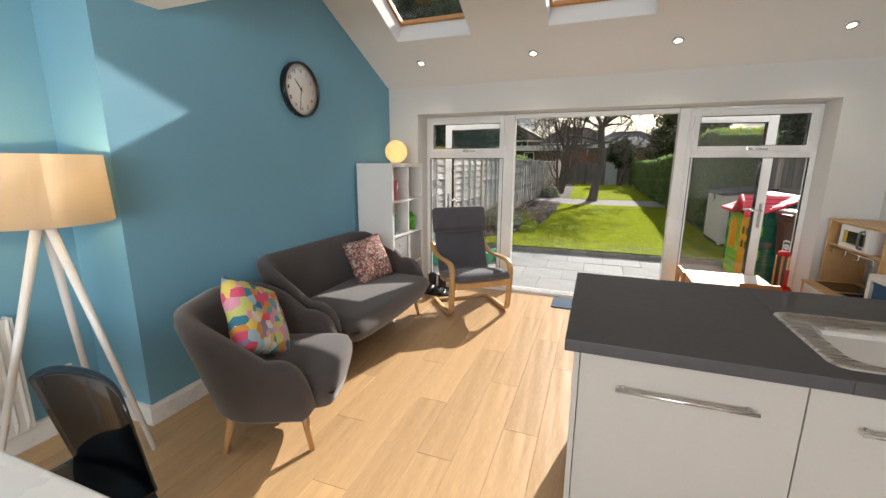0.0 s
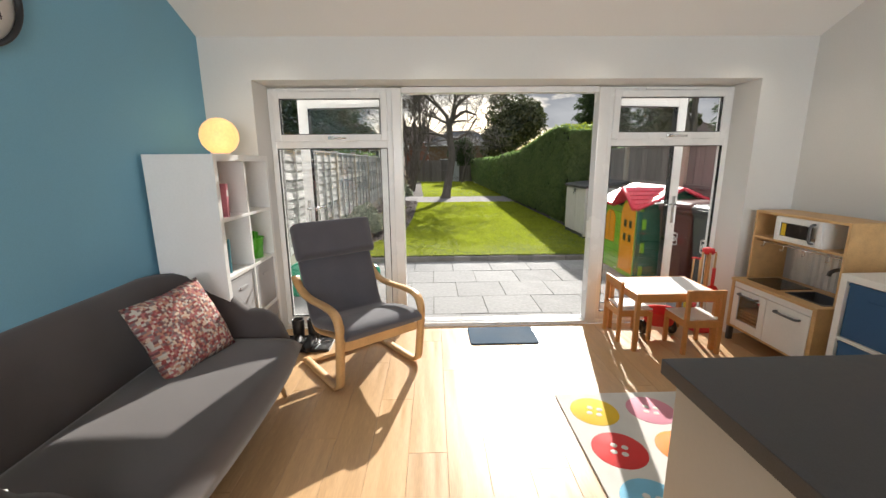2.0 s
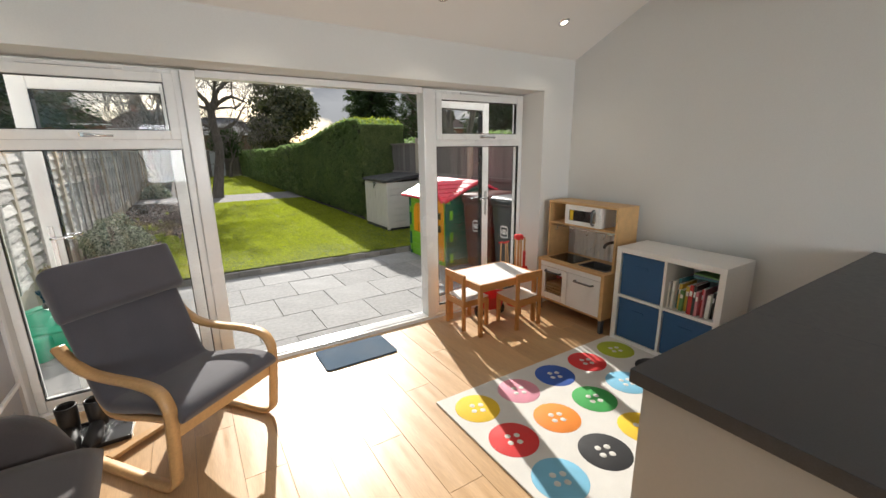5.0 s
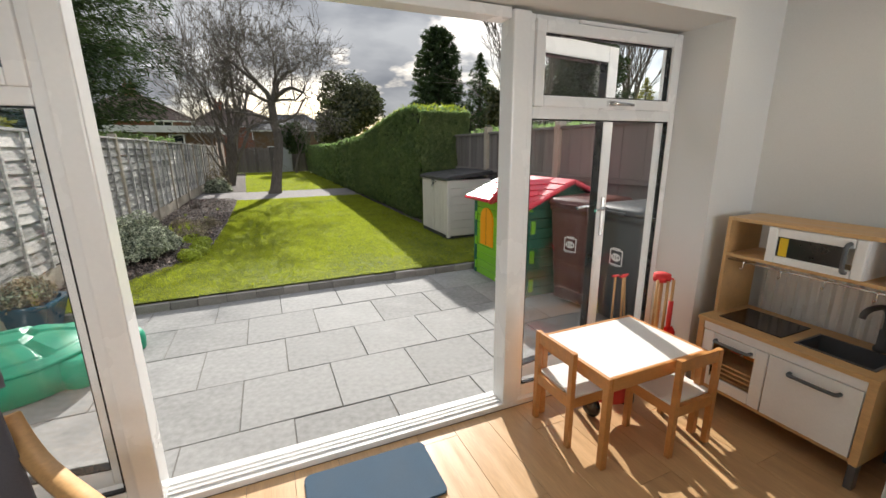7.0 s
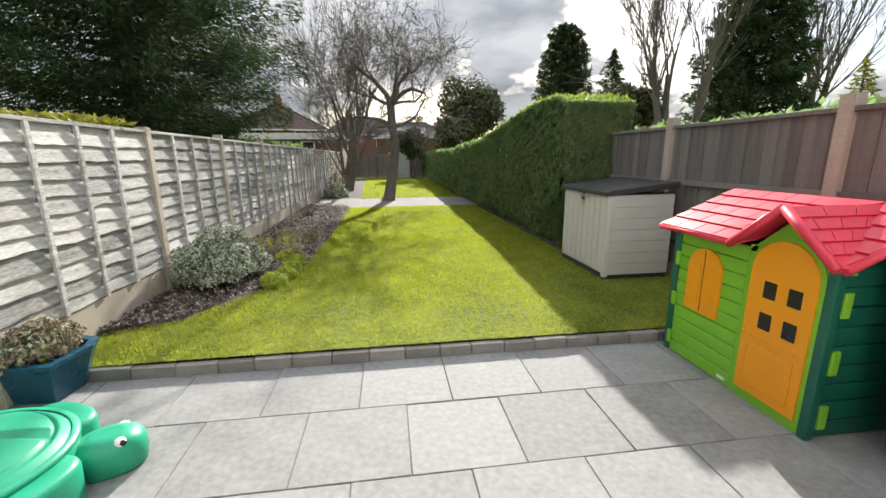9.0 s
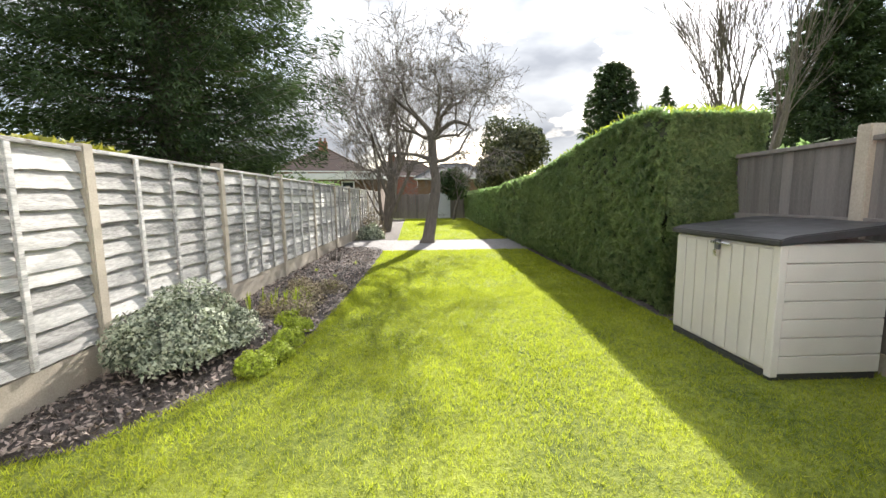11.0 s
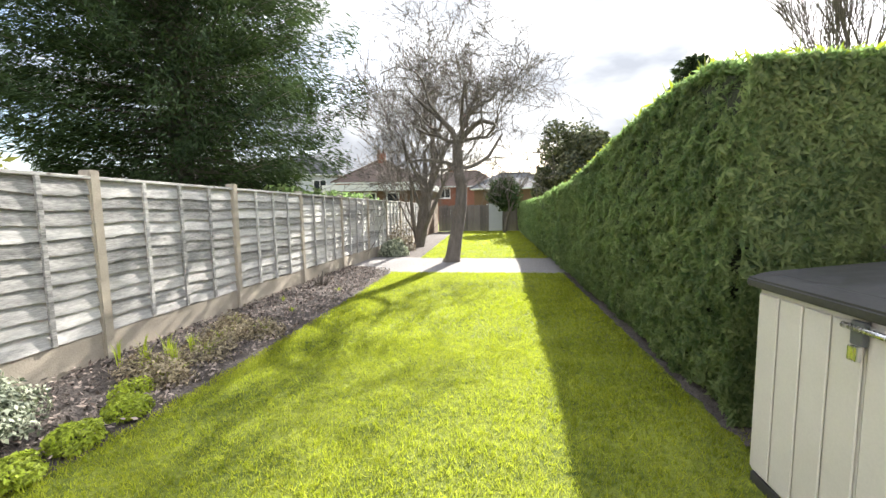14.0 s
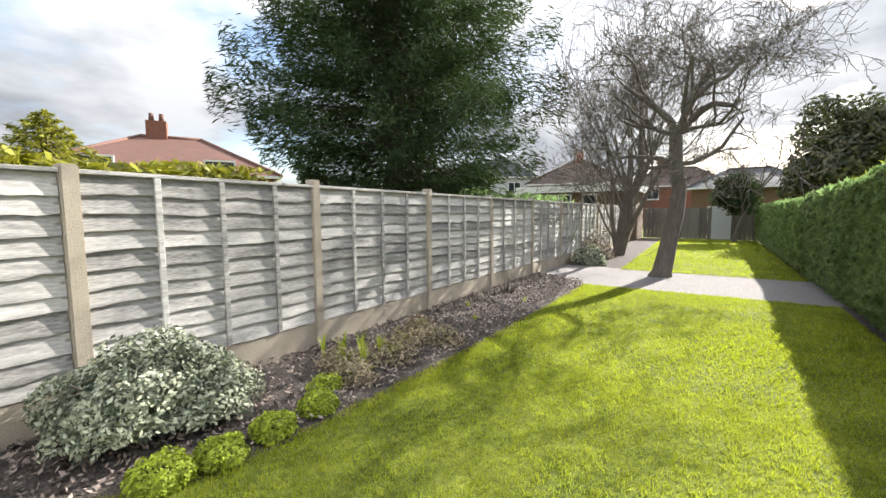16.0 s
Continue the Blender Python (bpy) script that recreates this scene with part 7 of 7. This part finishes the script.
def conifer(x, y, h, r0, seed, n, size, material="conifer", taper=1.0, base=0.06, label="dense dark evergreen conifer behind the fence", ragged=0.35, bulge=0.25, density=1.0, skirt=1.0):
    """Trunk, and sprays of needles hung along limbs that shorten towards the top."""
    t = tagged(empty("conifer"), label, "tree")
    rr = np.random.default_rng(seed)
    part("trunk", tube([(x, y, -0.1), (x, y, h * 0.5), (x, y, h * 0.97)], [r0 * 0.07, r0 * 0.045, 0.02], 8), "bark", t)
    limbs = Wood()
    c, nn, al = [], [], []
    L = int((60 + h * 14) * density)
    for k in range(L):
        z = h * (base + (1 - base) * (k / L) ** 0.9)
        f = (z / h - base) / (1 - base)
        rad = r0 * ((1 - f) ** taper * (1 - bulge) + bulge * math.sin(math.pi * min(1, f * 0.85 + 0.15))) * rr.uniform(1 - ragged, 1 + ragged * 0.4) * min(1.0, skirt + 2.6 * f)
        a = k * 2.4 + rr.normal() * 0.3
        d = Vector((math.cos(a), math.sin(a), 0.18 - 0.25 * (1 - f)))
        p0, p1 = Vector((x, y, z)), Vector((x, y, z)) + d * rad
        limbs.limb([p0, p0.lerp(p1, 0.5) + Vector((0, 0, -0.03 * rad)), p1 + Vector((0, 0, 0.08 * rad))], [0.012 * r0 + 0.01, 0.012, 0.004], 3)
        m = max(4, int(n / L * (0.25 + rad / r0)))
        s = rr.random(m) ** 0.55
        side = rr.normal(size=m) * rad * 0.2 * (1.15 - s)
        hang = rr.normal(size=m) * 0.045 * rad - 0.05 * rad * s + 0.09 * rad * s ** 3
        px = x + d.x * rad * s - d.y * side
        py = y + d.y * rad * s + d.x * side
        pz = z + d.z * rad * s + hang
        c.append(np.stack([px, py, pz], 1))
        nn.append(np.tile([d.x * 0.4, d.y * 0.4, 0.8], (m, 1)))
        al.append(np.tile([d.x, d.y, -0.25], (m, 1)))
    wood_part("branchwork", limbs, t)
    c, nn = np.concatenate(c), np.concatenate(nn)
    v, fc = leaves(c, nn, size, rr, 0.17, 0.1, np.concatenate(al))
    cloud("needles", v, fc, material, t)
    return t


conifer(-6.4, 17.8, 10.5, 4.7, 1, 200000, 0.095, label="huge dark spreading conifer behind the lap fence", taper=0.6, base=0.13, ragged=0.3, bulge=0.45, density=1.5, skirt=0.62)
conifer(16.0, 42.0, 12.3, 3.1, 2, 34000, 0.24, taper=0.28, ragged=0.16, label="dark columnar cypress in the distance", bulge=0.1, density=1.5)
conifer(20.4, 27.0, 11.0, 3.4, 3, 52000, 0.20, taper=0.33, ragged=0.25, bulge=0.25, density=1.5, label="broad dark blue-green conifer beyond the fence")
conifer(19.8, 40.5, 10.2, 3.2, 4, 8000, 0.26, taper=0.9, ragged=0.5, label="sparse cedar in the distance")
conifer(15.5, 17.4, 4.3, 1.1, 6, 3500, 0.12, material="yellow_leaf", taper=0.8, ragged=0.15, label="small yellow-green conifer beyond the fence")
conifer(-13.9, 12.2, 4.1, 2.1, 9, 12000, 0.12, material="yellow_leaf", taper=0.7, ragged=0.2, label="golden conifer beyond the lap fence")


def round_tree(x, y, z, rx, ry, rz, n, size, material, seed, label):
    """An ivy-clad or evergreen crown of many uneven clumps on a trunk."""
    t = tagged(empty("evergreen_tree"), label, "tree")
    rr = np.random.default_rng(seed)
    w = Wood()
    w.grow(Vector((x, y, -0.1)), Vector((0, 0, 1)), z, 0.05 * rz + 0.05, 2, rr, 0.7, 0.2, 4, 0.02, 0.2)
    wood_part("trunk", w, t)
    c, nn = [], []
    for k in range(46):
        d = rr.normal(size=3)
        d /= np.linalg.norm(d)
        o = np.array([x, y, z]) + d * np.array([rx, ry, rz]) * rr.uniform(0.3, 0.9)
        m = n // 46
        q = rr.normal(size=(m, 3))
        q /= np.linalg.norm(q, axis=1, keepdims=True)
        c.append(o + q * (0.36 * rx * rr.uniform(0.6, 1.1)) * (0.55 + 0.45 * rr.random((m, 1))))
        nn.append(q)
    v, fc = leaves(np.concatenate(c), np.concatenate(nn), size, rr, 0.5)
    cloud("crown", v, fc, material, t)


round_tree(6.2, 37.0, 4.2, 3.2, 2.9, 3.2, 22000, 0.14, "ivy", 11, "dark ivy-clad rounded tree beyond the hedge")
round_tree(16.5, 31.0, 4.2, 1.5, 1.5, 3.0, 6000, 0.16, "ivy", 12, "brownish ivy-clad tree beyond the fence")
round_tree(1.75, 31.6, 2.1, 1.15, 1.0, 1.0, 6000, 0.08, "conifer", 13, "round grey-green shrub over the end fence")

# hedge tops that show over both fences
def hedge_bank(x0, x1, y0, y1, z1, n, size, material, seed, label):
    t = tagged(empty("boundary_hedge"), label, "hedge")
    # filler block whose dark colour gives the shade deep in the foliage
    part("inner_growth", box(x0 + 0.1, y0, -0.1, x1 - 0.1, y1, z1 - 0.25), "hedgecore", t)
    rr = np.random.default_rng(seed)
    x, y = x0 + (x1 - x0) * rr.random(n), y0 + (y1 - y0) * rr.random(n)
    z = z1 - 0.3 + 0.3 * rr.random(n) + np.array([0.16 * noise.noise((a * 1.2, b * 1.2, seed)) for a, b in zip(x, y)])
    v, fc = leaves(np.stack([x, y, z], 1), np.tile([0, -0.2, 0.9], (n, 1)), size, rr, 0.4)
    cloud("foliage", v, fc, material, t)


hedge_bank(-4.6, -3.4, 6.0, 12.0, 1.86, 7000, 0.07, "yellow_leaf", 21, "golden hedge top behind the lap fence")
hedge_bank(4.4, 6.0, 6.0, 24.0, 1.82, 12000, 0.07, "hedge", 22, "loose green hedge behind the board fence")
hedge_bank(-9.0, -3.2, 17.0, 24.0, 1.9, 5000, 0.09, "hedge", 23, "shrubs behind the lap fence")

# ---- end of the garden ----
ef = tagged(empty("end_fence", 0, 33.2, 0), "dark wooden fence closing the garden", "fence")
for k in range(34):
    part("board", box(-2.2 + 0.18 * k, 0, 0, -2.2 + 0.18 * k + 0.172, 0.03, 1.55 + 0.02 * (k % 3), 0.004, seg=1), "board", ef)
gd = tagged(empty("garden_door", 0.85, 33.1, 0), "pale grey flush door at the garden's end", "door")
part("door_panel", box(0, 0, 0.02, 0.8, 0.045, 1.62, 0.006), "render", gd)
part("door_surround", rect_frame(-0.07, 0.87, 0, 1.70, 0.03, 0.09, 0.065), "board", gd)
part("knob", tube([(0.72, -0.03, 0.85), (0.72, 0.0, 0.85)], 0.02, 10), "steel", gd)

# ---- houses over the fence ----
def house(x, y, w, d, h, rise, rz, wall, roof, label, chim=None, rows=(0.9, 3.6), wins=2, ridge=0.4, upper="", z0=0.0):
    """A house with a hipped roof; its front towards local -y."""
    e = tagged(empty("house", x, y, z0 - 0.16, rz), label, "house")
    part("wall", box(-w / 2, -d / 2, 0, w / 2, d / 2, h), wall, e)
    if upper:
        part("upper_wall", box(-w / 2 - 0.02, -d / 2 - 0.02, h * 0.5, w / 2 + 0.02, d / 2 + 0.02, h - 0.01), upper, e)
    o, rl = 0.35, w / 2 * ridge
    bm = bmesh.new()
    b_ = [bm.verts.new(p) for p in ((-w / 2 - o, -d / 2 - o, h), (w / 2 + o, -d / 2 - o, h), (w / 2 + o, d / 2 + o, h), (-w / 2 - o, d / 2 + o, h))]
    r_ = [bm.verts.new((-rl, 0, h + rise)), bm.verts.new((rl, 0, h + rise))]
    for q in ((b_[0], b_[1], r_[1], r_[0]), (b_[1], b_[2], r_[1]), (b_[2], b_[3], r_[0], r_[1]), (b_[3], b_[0], r_[0]), (b_[3], b_[2], b_[1], b_[0])):
        bm.faces.new(q)
    rf_ = part("roof", bm, roof, e)
    part("ridge_tile", tube([(-rl, 0, h + rise), (rl, 0, h + rise)], 0.12, 6), roof, rf_)
    for sx in (-1, 1):
        for sy in (-1, 1):
            part("hip_tile", tube([(sx * rl, 0, h + rise), (sx * (w / 2 + o), sy * (d / 2 + o), h)], 0.1, 6), roof, rf_)
    part("gutter", moved(rect_frame(-w / 2 - o, w / 2 + o, -d / 2 - o, d / 2 + o, h - 0.12, h, 0.1), Matrix(((1, 0, 0, 0), (0, 0, 1, 0), (0, 1, 0, 0), (0, 0, 0, 1)))), "upvc", e)
    for cx in chim or ():
        c = part("chimney", box(cx - 0.45, -0.3, h + rise * 0.4, cx + 0.45, 0.3, h + rise + 0.8, 0.02), "brick", rf_)
        for k in (-0.22, 0.22):
            part("chimney_pot", lathe([(0.13, h + rise + 0.8), (0.10, h + rise + 1.2), (0, h + rise + 1.2)], 10, x=cx + k), "redtile", rf_)
    for side in (0, 1, -1):
        for z in rows:
            for k in range(wins):
                m = Matrix.Rotation(side * math.pi / 2, 4, "Z")
                span, dist = (w, d / 2) if side == 0 else (d, w / 2)
                u = -span / 2 + span * (k + 0.5) / wins
                wn = part("window", moved(rect_frame(u - 0.65, u + 0.65, z, z + 1.15, -dist - 0.07, -dist + 0.03, 0.08), m), "upvc", e)
                part("pane", moved(box(u - 0.58, -dist - 0.03, z + 0.08, u + 0.58, -dist - 0.025, z + 1.08), m), "darkglass", wn)
                part("mullion", moved(box(u - 0.03, -dist - 0.065, z + 0.08, u + 0.03, -dist - 0.02, z + 1.07), m), "upvc", wn)
                part("sill", moved(box(u - 0.75, -dist - 0.13, z - 0.08, u + 0.75, -dist, z), m), "upvc", wn)


house(-10.35, 49.5, 8.0, 8.0, 4.1, 2.4, 12, "brick", "rooftile", "brick semi with a brown hipped roof", chim=(0.0,), rows=(0.8, 2.9), ridge=0.15)
house(-19.5, 51.0, 7.5, 8.0, 5.2, 2.6, 20, "brick", "slate", "pale rendered house with a grey hipped roof", rows=(0.8, 3.5), upper="render", ridge=0.05)
house(-23.0, 19.0, 9.0, 9.0, 3.3, 2.2, 62, "brick", "redtile", "brick house with a red hipped roof", chim=(-0.6,), rows=(0.8, 2.8), ridge=0.3)
house(-3.0, 62.0, 9.0, 8.0, 4.3, 2.2, 5, "brick", "rooftile", "red-brick house far behind the garden", chim=(-1.5,), rows=(0.8, 2.9), ridge=0.4)
house(3.0, 50.0, 7.0, 7.0, 3.4, 1.6, -4, "brownbrick", "slate", "low brown brick house behind the end fence", rows=(0.8,), ridge=0.4)
house(-30.0, 58.0, 9.0, 8.0, 5.0, 2.4, 15, "brick", "rooftile", "brick house beyond the conifer", chim=(1.5,), rows=(0.8, 3.3))
house(30.0, 55.0, 10.0, 8.0, 4.6, 2.3, -20, "brick", "rooftile", "house roof glimpsed beyond the fence", chim=(1.0,), rows=(0.8, 3.0))

ob_ = tagged(empty("outbuilding", -5.1, 31.3, -0.1), "flat-roofed brown brick outbuilding with white fascia", "outbuilding")
part("wall", box(-2.7, -1.5, 0, 2.7, 3.0, 2.55), "brownbrick", ob_)
part("flat_roof", box(-2.9, -1.75, 2.55, 2.9, 3.2, 2.62), "slate", ob_)
part("fascia", box(-2.92, -1.80, 2.46, 2.92, -1.755, 2.80, 0.01), "upvc", ob_, "white fascia board")
part("fascia", box(2.905, -1.75, 2.46, 2.945, 3.2, 2.80, 0.01), "upvc", ob_, "white fascia board")
for u in (-1.95, -1.15, -0.35, 0.9):
    wn = part("window", rect_frame(u - 0.36, u + 0.36, 1.5, 2.38, -1.56, -1.46, 0.07), "upvc", ob_)
    part("pane", box(u - 0.3, -1.51, 1.57, u + 0.3, -1.505, 2.31), "darkglass", wn)
